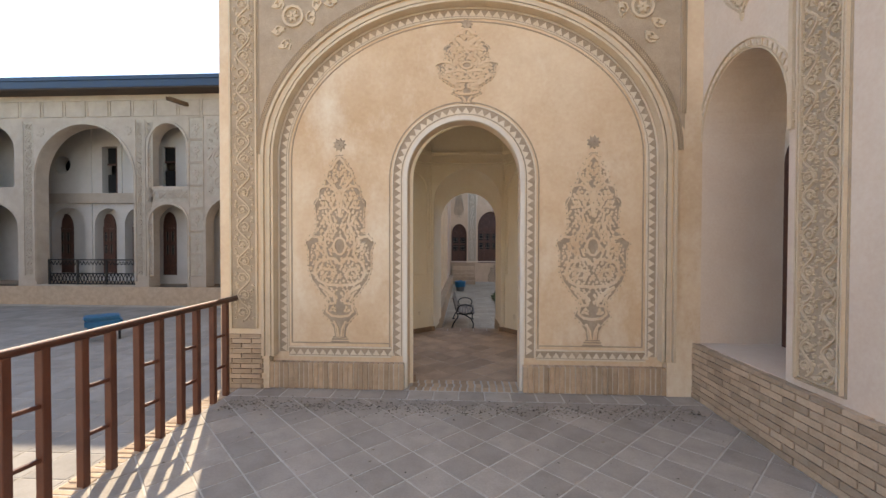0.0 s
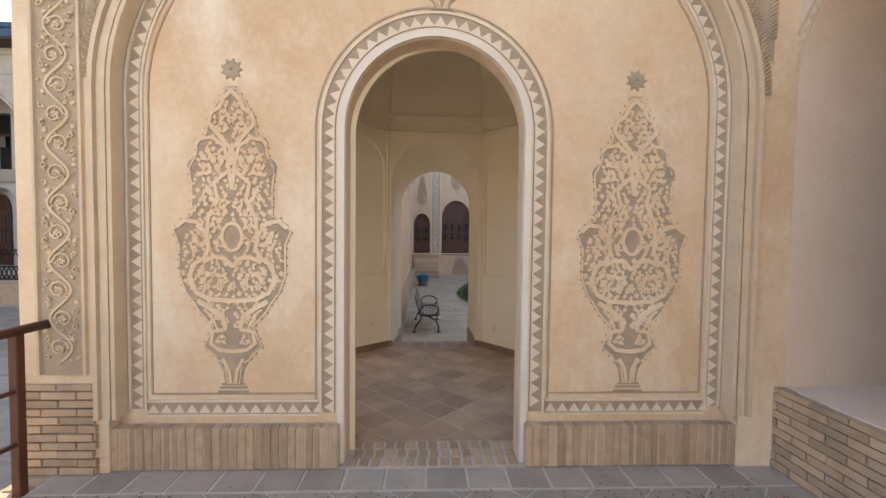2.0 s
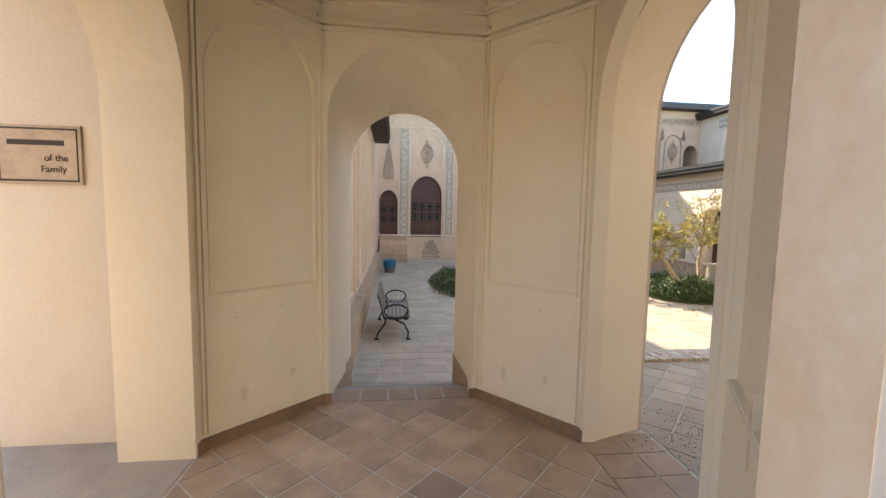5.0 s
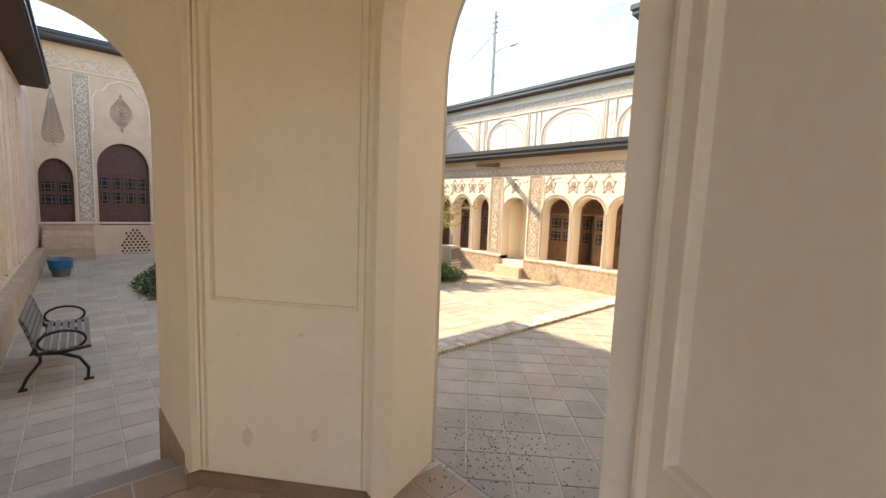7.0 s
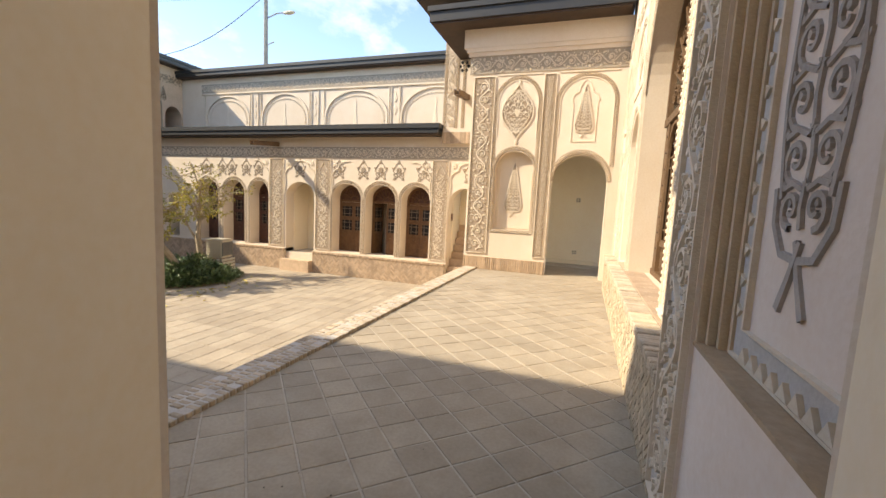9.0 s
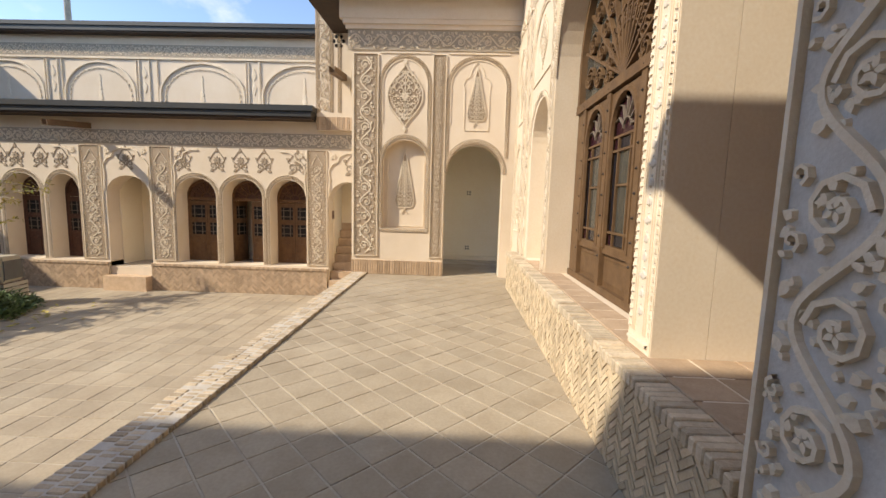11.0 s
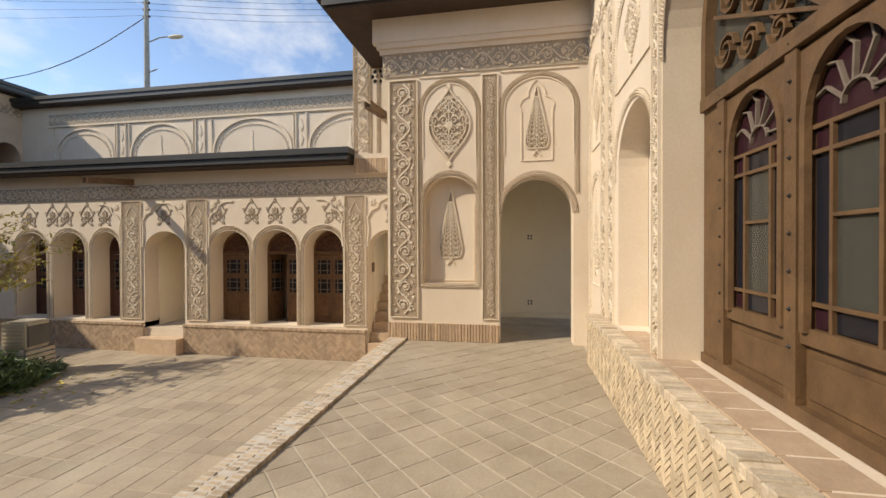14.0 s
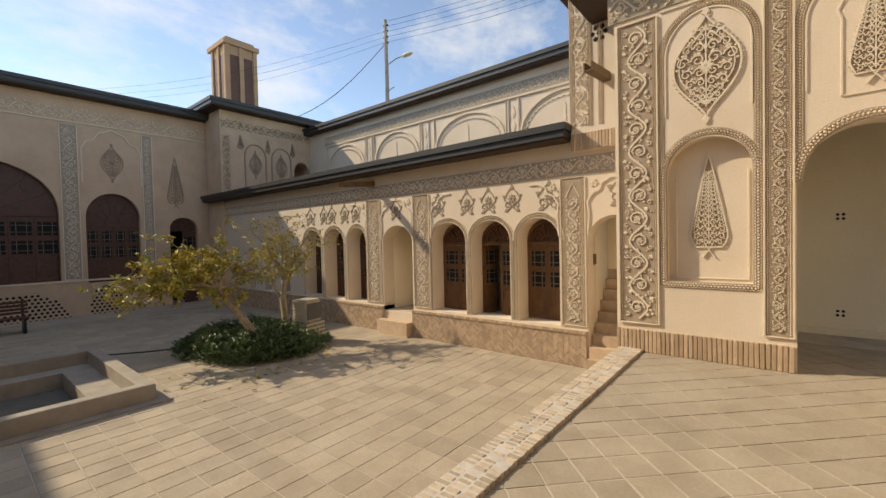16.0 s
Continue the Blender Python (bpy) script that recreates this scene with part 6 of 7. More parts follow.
def coloured_window():
    """The tall sash window of the south wall: three arched lights with coloured panes below a latticed tympanum."""
    ob = thing("coloured_window", "weathered brown wooden sash window with violet and grey panes under a latticed fan", "window")
    m = face("N", 4.59)
    U0, U1, V0, SP, CR = -6.84, -4.40, .645, 2.52, 4.12
    L0 = U0 + .25     # the broad jamb beside the first light
    bm = bmesh.new()
    box(bm, m, U0, U1, V0, V0 + .07, -.05, .05)
    box(bm, m, U0, U1, SP - .04, SP + .05, -.05, .06)
    n = 3
    w = (U1 - L0 - .08) / n
    for i in range(n + 1):
        u = L0 + .04 + w * i
        box(bm, m, u - .045, u + .045, V0 + .07, SP - .04, -.05, .052 - .002 * i)
    ribbon(bm, m, arch(U0 + .03, U1 - .03, SP, 3.0, CR, 26), .08, -.05, .05)
    box(bm, m, U0, L0, V0 + .07, SP - .04, -.05, .03)
    part("frame", bm, WOOD_OLD, ob)
    bm = bmesh.new()
    for i in range(n + 1):
        u = L0 + .04 + w * i
        for k in range(9):
            stud(bm, m, u, V0 + .35 + k * .19, .014, .014, .05, .068)
    part("nail", bm, IRON, ob)
    for i in range(n):
        a, b = L0 + .085 + w * i, L0 - .005 + w * (i + 1)
        bm = bmesh.new()
        box(bm, m, a + .03, b - .03, V0 + .12, V0 + .32, -.02, .012)
        box(bm, m, a, b, V0 + .07, V0 + .38, -.03, 0)
        part("lower_panel", bm, WOOD_OLD, ob)
        bm = bmesh.new()
        top = SP - .06
        prism(bm, m, [rect(a, b, V0 + .38, top), arch(a + .05, b - .05, V0 + .46, top - .36, top - .04, 14)], -.025, .03)
        ribbon(bm, m, arch(a + .04, b - .04, V0 + .44, top - .36, top - .03, 14), .045, .02, .05)
        sash = part("sash", bm, WOOD_OLD, ob)
        cols = [a + .05, a + .05 + (b - a - .1) * .25, a + .05 + (b - a - .1) * .75, b - .05]
        rows_ = [V0 + .46, V0 + .58, V0 + 1.0, V0 + 1.30, V0 + 1.42]
        for r in range(4):
            for c in range(3):
                if r == 2 and c != 1:
                    continue
                v1 = rows_[r + 1] if (r != 1 or c == 1) else rows_[3]
                bm = bmesh.new()
                box(bm, m, cols[c] + .008, cols[c + 1] - .008, rows_[r] + .008, v1 - .008, -.008, -.002)
                g = GLASS_V if (r in (0, 3) and c != 1) else (GLASS_B if c != 1 or r in (0, 3) else GLASS_G)
                part("pane", bm, g, sash)
        bm = bmesh.new()
        for c in (1, 2):
            box(bm, m, cols[c] - .01, cols[c] + .01, rows_[0], rows_[4], -.01, .018)
        for r in (1, 3, 4):
            box(bm, m, cols[0], cols[3], rows_[r] - .01, rows_[r] + .01, -.01, .0175)
        box(bm, m, cols[1], cols[2], rows_[2] - .009, rows_[2] + .009, -.01, .0165)
        part("muntin", bm, WOOD_OLD, sash)
        bm = bmesh.new()
        c0, r0 = (a + b) / 2, (b - a) / 2 - .05
        cv = rows_[4]
        for k in range(6):
            t = math.pi * (k + .5) / 6
            ribbon(bm, m, [(c0 + r0 * .3 * math.cos(t), cv + .06 + r0 * .3 * math.sin(t)), (c0 + r0 * .75 * math.cos(t - .2), cv + .06 + r0 * .9 * math.sin(t - .2)), (c0 + r0 * 1.0 * math.cos(t), cv + .06 + r0 * 1.15 * math.sin(t))], .013, -.008, .012)
        ribbon(bm, m, [(c0 + r0 * .32 * math.cos(t * .45), cv + .06 + r0 * .32 * math.sin(t * .45)) for t in range(8)], .013, -.008, .012)
        part("tracery", bm, SLAT, sash)
        bm = bmesh.new()
        prism(bm, m, [arch(a + .05, b - .05, rows_[4] + .01, top - .36, top - .04, 12)], -.012, -.006)
        part("pane", bm, GLASS_V, sash)
    bm = bmesh.new()
    prism(bm, m, [arch(U0 + .06, U1 - .06, SP + .05, 3.0, CR - .03, 24)], -.02, -.014)
    part("tympanum_glass", bm, GLASS_G, ob)
    bm = bmesh.new()
    c0, cv = (U0 + U1) / 2, SP + .05
    for k in range(1, 12):
        t = math.pi * k / 12
        ribbon(bm, m, [(c0, cv), (c0 + 1.12 * math.cos(t), cv + 1.48 * math.sin(t) ** .75)], (.022, .03), -.015, .03)
    for r in (.35, .62, .88):
        for k in range(12):
            t = math.pi * (k + .5) / 12
            p = (c0 + 1.08 * r * math.cos(t), cv + 1.42 * r * math.sin(t) ** .8)
            curl(bm, m, p, .085 + .05 * r, t, .9, .022, -.012, .024, 8)
            curl(bm, m, p, .08 + .05 * r, t + math.pi, .9, .022, -.012, .022, 8)
    part("tracery", bm, WOOD_OLD, ob, "carved wooden lattice")
    return ob


coloured_window()
# room walls coloured dark so that it looks dim through the panes
bm = bmesh.new()
box(bm, FLAT, 4.3, 6.97, 3.55, 3.65, 0, 4.5)
box(bm, FLAT, 6.88, 6.97, 3.65, 4.53, 0, 4.5)
box(bm, FLAT, 4.3, 4.4, 3.65, 4.59, 0, 4.5)
box(bm, FLAT, 4.3, 6.97, 3.65, 4.59, 4.4, 4.5)
structure("wall_window_room", bm, DARK_WOOD, "room behind the coloured window, its dimness put into dark walls")
wooden_door(face("N", 3.62), -4.05, -3.25, .58, 2.1, 2.5, "old brown double door in the deep recess", WOOD_OLD, name="recess_door")

wooden_door(face("W", 3.03), -4.12, -3.2, .53, 2.25, 2.6, "old dark wooden door at the back of the niche", DARK_WOOD, name="niche_door")

# ---- things of the west terrace ----
def railing():
    ob = thing("railing", "red-brown painted steel railing with paired square posts", "railing")
    bm = bmesh.new()
    bmesh.ops.create_cone(bm, cap_ends=True, segments=14, radius1=.027, radius2=.027, depth=8.7, matrix=pose(-2.33, -.12, .93, 90))
    part("handrail", bm, RAIL, ob, smooth=True)

    def bar(dx, dy, z0, z1, name):
        b = bmesh.new()
        box(b, FLAT, -dx, dx, -dy, dy, z0, z1)
        bmesh.ops.bevel(b, geom=b.edges[:], offset=.004, segments=1, affect="EDGES")
        return finish(name, b, RAIL)

    post, rung = bar(.025, .025, -.03, .915, "post"), bar(.012, .078, -.012, .012, "rung")
    for k in range(20):
        y = 4.0 - .435 * k
        for q in (0, -.2):
            o = new("post", post)
            o.parent, o.matrix_basis = ob, pose(-2.33, y + q, 0)
        for z in (.30, .60):
            o = new("rung", rung)
            o.parent, o.matrix_basis = ob, pose(-2.33, y - .1, z, -4)


railing()
lay_diagonal(floor_west, tile_mesh("tile", .25, .011, .014, TILE_W), TILE_W, .25, .011, -2.3, 2.22, -4.4, 3.98, 0.0, lambda x, y: y > .2, 3)
brick_row(floor_west, Matrix.Translation((0, 0, 0)), -2.3, 2.22, 4.0, 4.22, -.012, .0, .25, .011, 102, .002, TILE_W, "tile")
brick_row(floor_west, Matrix.Translation((-2.46, 0, 0)) @ pose(0, 0, 0, 0, 0, 90), -4.4, 4.2, -.15, 0, -.05, .001, .06, .008, 103, .003)
for row in range(3):
    brick_row(floor_vestibule, Matrix.Translation((0, 0, 0)), -.56 + .02 * (row % 2), .57, 4.24 + .105 * row, 4.34 + .105 * row, -.012, .003, .075, .018, 104 + row, .002)
bm = bmesh.new()
rnd = random.Random(11)
for k in range(1500):
    x, y = rnd.uniform(-2.2, 2.1), 3.78 + rnd.gauss(0, .085)
    if rnd.random() < .08:
        y = rnd.uniform(1.0, 3.8)
    a, s = rnd.uniform(0, 6.28), rnd.uniform(.003, .010)
    p = [(x + s * math.cos(a + t) * (1.6 if t in (0, 3.14) else .8), y + s * math.sin(a + t), .004 + rnd.uniform(0, .006)) for t in (0, 1.57, 3.14, 4.71)]
    v = [bm.verts.new(q) for q in p] + [bm.verts.new((x, y, .008 + s * .6))]
    for i in range(4):
        bm.faces.new((v[i], v[(i + 1) % 4], v[4]))
for k in range(380):
    x, y = rnd.gauss(2.05, .24), rnd.gauss(6.25, .24)
    a, s = rnd.uniform(0, 6.28), rnd.uniform(.003, .007)
    p = [(x + s * math.cos(a + t), y + s * math.sin(a + t), .004) for t in (0, 1.57, 3.14, 4.71)]
    v = [bm.verts.new(q) for q in p] + [bm.verts.new((x, y, .006 + s * .7))]
    for i in range(4):
        bm.faces.new((v[i], v[(i + 1) % 4], v[4]))
tagged(new("leaf_litter", finish("leaf_litter", bm, DEBRIS)), "dry leaf crumbs swept against the wall", "litter", "", "stuff")

# ---- vestibule ----
lay_diagonal(floor_vestibule, tile_mesh("tile", .25, .009, .014, TILE_V), TILE_V, .25, .009, -1.18, 1.23, 4.56, 7.05, 0.0, lambda x, y: True, 4, 200)
bm = bmesh.new()
for x in range(5):
    box(bm, FLAT, -.5 + .225 * x, -.5 + .225 * x + .215, 7.06, 7.27, -.015, .001)
for y in range(5):
    box(bm, FLAT, 1.235, 1.505, 5.28 + .23 * y, 5.28 + .23 * y + .22, -.015, .001)
    box(bm, FLAT, 1.515, 1.72, 5.28 + .23 * y, 5.28 + .23 * y + .22, -.015, .0)
part("threshold_tiles", bm, TILE_V, floor_vestibule, kind="stuff")
bm = bmesh.new()
box(bm, FLAT, -2.45, -1.2, 5.2, 6.6, -.03, .0)
part("passage_floor", bm, TILE_W, floor_vestibule)


def plaster_patches():
    """Scrapes and fillings on the vestibule plaster."""
    rnd = random.Random(5)
    for i, ob, m, w in vest:
        if i % 2 == 0:
            continue
        bm = bmesh.new()
        spots = [(w * .3, .28, .025, .05), (w * .7, .33, .02, .03), (w * .62, .82, .015, .01), (w * .25, .8, .012, .008)]
        if i == 1:
            spots = [(w * .55, 1.75, .022, .16), (w * .53, 1.35, .012, .05), (w * .54, .95, .016, .09), (w * .56, .62, .04, .12), (w * .3, .55, .006, .04), (w * .8, 2.3, .01, .02)]
        for u, v, a, b in spots:
            q = [(u + a * (1 + rnd.uniform(-.3, .35)) * math.cos(t * .3142), v + b * (1 + rnd.uniform(-.3, .3)) * math.sin(t * .3142)) for t in range(20)]
            prism(bm, m, [q], -.03, (-.0205 if .97 < v < 2.5 else .0015))
        part("plaster_patch", bm, PATCH, ob, "darker scraped plaster patches")


plaster_patches()


def wall_sign():
    m = face("S", 6.595)
    ob = thing("wall_sign", "small sand-coloured sign board with brown lettering and a patterned edge", "sign")
    bm = bmesh.new()
    box(bm, m, -2.32, -1.86, 1.62, 1.96, 0, .015)
    part("board", bm, SIGN, ob)
    bm = bmesh.new()
    ribbon(bm, m, [(-2.30, 1.64), (-1.88, 1.64), (-1.88, 1.94), (-2.30, 1.94), (-2.30, 1.64)], .014, .013, .018)
    box(bm, m, -2.25, -1.95, 1.845, 1.875, .014, .017)
    part("border", bm, INK, ob)
    for txt, u, v in (("of the", -2.06, 1.755), ("Family", -2.08, 1.69)):
        cu = bpy.data.curves.new("lettering", "FONT")
        cu.body, cu.size, cu.extrude = txt, .055, .001
        t = new("lettering", cu)
        cu.materials.append(INK)
        t.parent, t.matrix_basis = ob, m @ Matrix.Translation((u, v, .017))
        dg = bpy.context.evaluated_depsgraph_get()
        me = bpy.data.meshes.new_from_object(t.evaluated_get(dg))
        bpy.data.objects.remove(t)
        o = new("lettering", me)
        o.parent, o.matrix_basis = ob, m @ Matrix.Translation((u, v, .017))


wall_sign()

# ---- the second court ----
lay_diagonal(floor_east, tile_mesh("tile", .25, .011, .014, TILE_E), TILE_E, .25, .011, 1.75, 11.5, 5.0, 7.71, 0.0, lambda x, y: x < 7.6, 6)


def running_paving(parent, x0, x1, y0, y1, z, a, b, gap, seed, skip, mat=None, stagger=0.0):
    rnd = random.Random(seed)
    vs, fs = [], []
    rows_ = int((y1 - y0) / b)
    for j in range(rows_):
        off = a * stagger if j % 2 else 0
        for i in range(int((x1 - x0) / a) + 1):
            u0, v0 = x0 + i * a - off, y0 + j * b
            if skip(u0 + a / 2, v0 + b / 2):
                continue
            h = z + rnd.uniform(-.0015, .0015)
            u1 = min(u0 + a, x1) - gap / 2
            u0 = max(u0, x0) + gap / 2
            if u1 - u0 < .02:
                continue
            n = len(vs)
            e = .004
            for zz, q in ((z - .014, 0), (h - e, 0), (h, e)):
                vs += [(u0 + q, v0 + gap / 2 + q, zz), (u1 - q, v0 + gap / 2 + q, zz), (u1 - q, v0 + b - gap / 2 - q, zz), (u0 + q, v0 + b - gap / 2 - q, zz)]
            fs += [(n + 8, n + 9, n + 10, n + 11)]
            for r in (0, 4):
                fs += [(n + r + k, n + r + (k + 1) % 4, n + r + 4 + (k + 1) % 4, n + r + 4 + k) for k in range(4)]
    me = bpy.data.meshes.new("paving")
    me.from_pydata(vs, [], fs)
    me.materials.append(mat or PAVING)
    ob = new("paving", me)
    ob.parent = parent
    tagged(ob, kind="stuff")


BEDS = [(8.9, 16.0, 1.45, 1.85), (2.4, 17.2, 1.15, 2.4)]


def off_limits(x, y):
    if 3.28 < x < 6.28 and 13.85 < y < 17.45:
        return True
    return any(((x - a) / c) ** 2 + ((y - b) / d) ** 2 < .8 for a, b, c, d in BEDS)


running_paving(ground, -.6, 11.5, 8.03, 23.8, LOW, .36, .30, .011, 7, off_limits)
running_paving(ground, -18, -2.5, -3, 14.9, LOW, .5, .5, .014, 8, lambda x, y: False, COURT_TILE)
bm = bmesh.new()
for a, b, c, d in BEDS:
    q = [(a + c * math.cos(t * .314) * (1 + .06 * math.sin(t * 2.1)), b + d * math.sin(t * .314)) for t in range(20)]
    prism(bm, FLAT, [q], LOW - .1, LOW + .015)
part("bed_soil", bm, BARK, ground, kind="stuff")


def pool():
    ob = thing("pool", "sunken stone pool with a raised worn rim and little water", "pool")
    x0, x1, y0, y1 = POOL
    bm = bmesh.new()
    prism(bm, FLAT, [rect(x0, x1, y0, y1), rect(x0 + .2, x1 - .2, y0 + .2, y1 - .2)], LOW - .02, LOW + .27)
    bmesh.ops.bevel(bm, geom=bm.edges[:], offset=.012, segments=1, affect="EDGES")
    part("rim", bm, STONE, ob)
    bm = bmesh.new()
    prism(bm, FLAT, [rect(x0 - .17, x1 + .17, y0 - .17, y1 + .17), rect(x0 + .01, x1 - .01, y0 + .01, y1 - .01)], LOW - .02, LOW + .03)
    part("kerb", bm, STONE, ob)
    bm = bmesh.new()
    prism(bm, FLAT, [rect(x0 + .1, x1 - .1, y0 + .1, y1 - .1), rect(x0 + .65, x1 - .65, y0 + .65, y1 - .65)], LOW - .29, LOW + .02)
    part("ledge", bm, STONE, ob)
    bm = bmesh.new()
    box(bm, FLAT, x0 + .6, x1 - .6, y0 + .6, y1 - .6, LOW - .40, LOW - .29)
    part("basin_floor", bm, STONE, ob, "damp whitish pool floor")
    bm = bmesh.new()
    box(bm, FLAT, x0 + .66, x1 - .66, y0 + .66, y1 - .66, LOW - .288, LOW - .25)
    part("water", bm, WATER, ob, "thin sheet of still grey water")


pool()


def limb(bm, pts, r0, r1, seg=7):
    rows_ = []
    n = len(pts)
    for i, p in enumerate(pts):
        p = Vector(p)
        d = (Vector(pts[min(i + 1, n - 1)]) - Vector(pts[max(i - 1, 0)])).normalized()
        a = d.orthogonal().normalized()
        b = d.cross(a)
        r = r0 + (r1 - r0) * i / max(n - 1, 1)
        rows_.append([bm.verts.new(p + (a * math.cos(2 * math.pi * k / seg) + b * math.sin(2 * math.pi * k / seg)) * r) for k in range(seg)])
    for r, s in zip(rows_, rows_[1:]):
        for k in range(seg):
            bm.faces.new((r[k], r[(k + 1) % seg], s[(k + 1) % seg], s[k]))
    bm.faces.new(rows_[0][::-1])
    bm.faces.new(rows_[-1])


def blade(bm, p, d, up, size, wide=.45):
    """One leaf, folded along its midrib."""
    d = d.normalized() * size
    s = d.cross(up).normalized() * size * wide * .5
    f = up.normalized() * size * .08
    q = [bm.verts.new(v) for v in (p, p + d * .5 + s + f, p + d, p + d * .5 - s + f, p + d * .5 - f)]
    bm.faces.new((q[0], q[4], q[1]))
    bm.faces.new((q[4], q[2], q[1]))
    bm.faces.new((q[0], q[3], q[4]))
    bm.faces.new((q[4], q[3], q[2]))


def twig_tree(name, label, base, trunk, boughs, leaves, leaf_size, mat, seed, spread=.35):
    rnd = random.Random(seed)
    ob = thing(name, label, "tree", base)
    bm = bmesh.new()
    limb(bm, trunk, .10, .06)
    tips = []
    for b in boughs:
        start = Vector(trunk[-1]) if len(b) == 1 else Vector(b[0])
        end = Vector(b[-1])
        mid = (start + end) / 2 + Vector((rnd.uniform(-.1, .1), rnd.uniform(-.1, .1), rnd.uniform(0, .15)))
        limb(bm, [start, mid, end], .035, .014, 6)
        for k in range(7):
            t = rnd.uniform(.3, 1)
            p = start.lerp(mid, t * 2) if t < .5 else mid.lerp(end, t * 2 - 1)
            e = p + Vector((rnd.gauss(0, spread), rnd.gauss(0, spread), rnd.gauss(.12, spread * .6)))
            limb(bm, [p, (p + e) / 2 + Vector((0, 0, .04)), e], .011, .004, 5)
            tips.append((p, e))
            for q in range(2):
                e2 = e + Vector((rnd.gauss(0, spread * .6), rnd.gauss(0, spread * .6), rnd.gauss(.05, spread * .4)))
                limb(bm, [e, e2], .005, .002, 4)
                tips.append((e, e2))
    part("trunk", bm, BARK, ob, "crooked grey-brown trunk and twigs")
    bm = bmesh.new()
    for k in range(leaves):
        p, e = rnd.choice(tips)
        q = p.lerp(e, rnd.uniform(.2, 1.05)) + Vector((rnd.gauss(0, .03), rnd.gauss(0, .03), rnd.gauss(0, .03)))
        d = Vector((rnd.gauss(0, 1), rnd.gauss(0, 1), rnd.gauss(-.4, .6)))
        blade(bm, q, d, Vector((rnd.gauss(0, .4), rnd.gauss(0, .4), 1)), leaf_size * rnd.uniform(.6, 1.25))
    part("crown", bm, mat, ob, "sparse yellowing leaves")
    return ob


def left(d, z):
    return (-.78 * d, .345 * d, z)


twig_tree("leaning_tree", "small leaning tree with sparse yellow-green leaves", (8.64, 15.1, LOW), [(0, 0, 0), left(.22, .5), left(.6, 1.0), left(.95, 1.45)],
          [[left(2.1, 1.75)], [left(2.95, 1.55)], [left(1.6, 2.2)], [left(.5, 2.05)], [left(2.5, 1.85)], [left(.1, 1.85)], [left(2.6, 1.35)], [(-.8, 1.6, 1.9)], [left(1.0, 1.95)], [left(-.5, 1.7)], [left(1.7, 1.55)], [left(2.4, 1.55)]], 3600, .125, LEAF_Y, 21)
twig_tree("bare_tree", "nearly bare small tree with curled dry leaves", (9.3, 15.35, LOW), [(0, 0, 0), (.05, 0, .55), (.02, .05, 1.05), (.09, .09, 1.5)],
          [[(0, .2, 3.0)], [(.45, -.45, 2.6)], [(-.45, .5, 2.7)], [(.5, .2, 2.1)], [(-.5, -.2, 2.2)], [(.02, .05, .9), (-.35, .45, 1.8)], [(.3, -.5, 1.95)], [(.6, -.3, 2.3)], [(-.3, -.5, 2.6)]], 1500, .085, LEAF_Y, 22, .28)


def shrub_bed(x, y, rx, ry, h, count, seed, label):
    rnd = random.Random(seed)
    bm = bmesh.new()
    for k in range(count):
        a, r = rnd.uniform(0, 2 * math.pi), math.sqrt(rnd.random())
        px, py = x + rx * r * math.cos(a), y + ry * r * math.sin(a)
        top = h * (1 - r ** 4) * (.62 + .75 * noise.noise((px * 1.9, py * 1.9, seed))) + .06
        z = LOW + top * (1 - rnd.random() ** 2.2 * .8)
        d = Vector((rnd.gauss(0, 1) + .5 * math.cos(a) * r, rnd.gauss(0, 1) + .5 * math.sin(a) * r, rnd.gauss(.5, .5)))
        px, py = px + rnd.gauss(0, .06), py + rnd.gauss(0, .06)
        blade(bm, Vector((px, py, z)), d, Vector((rnd.gauss(0, .3), rnd.gauss(0, .3), 1)), rnd.uniform(.07, .14), .42)
    tagged(new("shrubs", finish("shrubs", bm, LEAF)), label, "shrub", "", "stuff")


shrub_bed(8.9, 16.0, 1.5, 1.9, .47, 14000, 31, "dense low dark green shrubs in the planting bed")
shrub_bed(8.75, 14.9, 1.0, .75, .55, 5000, 33, "glossy green shrub clump at the sunny edge of the bed")
shrub_bed(2.4, 17.2, 1.15, 2.4, .5, 9000, 32, "dense low dark green shrubs in the shaded bed")


def fallen_leaves():
    rnd = random.Random(41)
    bm = bmesh.new()
    for k in range(90):
        p = Vector((rnd.gauss(8.2, .9), rnd.gauss(13.9, .45), LOW + .012))
        blade(bm, p, Vector((rnd.gauss(0, 1), rnd.gauss(0, 1), .15)), Vector((rnd.gauss(0, .2), rnd.gauss(0, .2), 1)), rnd.uniform(.06, .13), .5)
    tagged(new("fallen_leaves", finish("fallen_leaves", bm, LEAF_Y)), "yellow leaves fallen on the paving by the bed", "leaves", "", "stuff")


fallen_leaves()
hose = thing("garden_hose", "thin black hose lying on the paving by the pool", "hose")
bm = bmesh.new()
limb(bm, [(6.0, 18.1, LOW + .02), (6.5, 17.75, LOW + .02), (7.1, 17.3, LOW + .02), (7.7, 17.0, LOW + .02), (8.2, 16.9, LOW + .03)], .014, .014, 6)
part("tube", bm, IRON, hose)


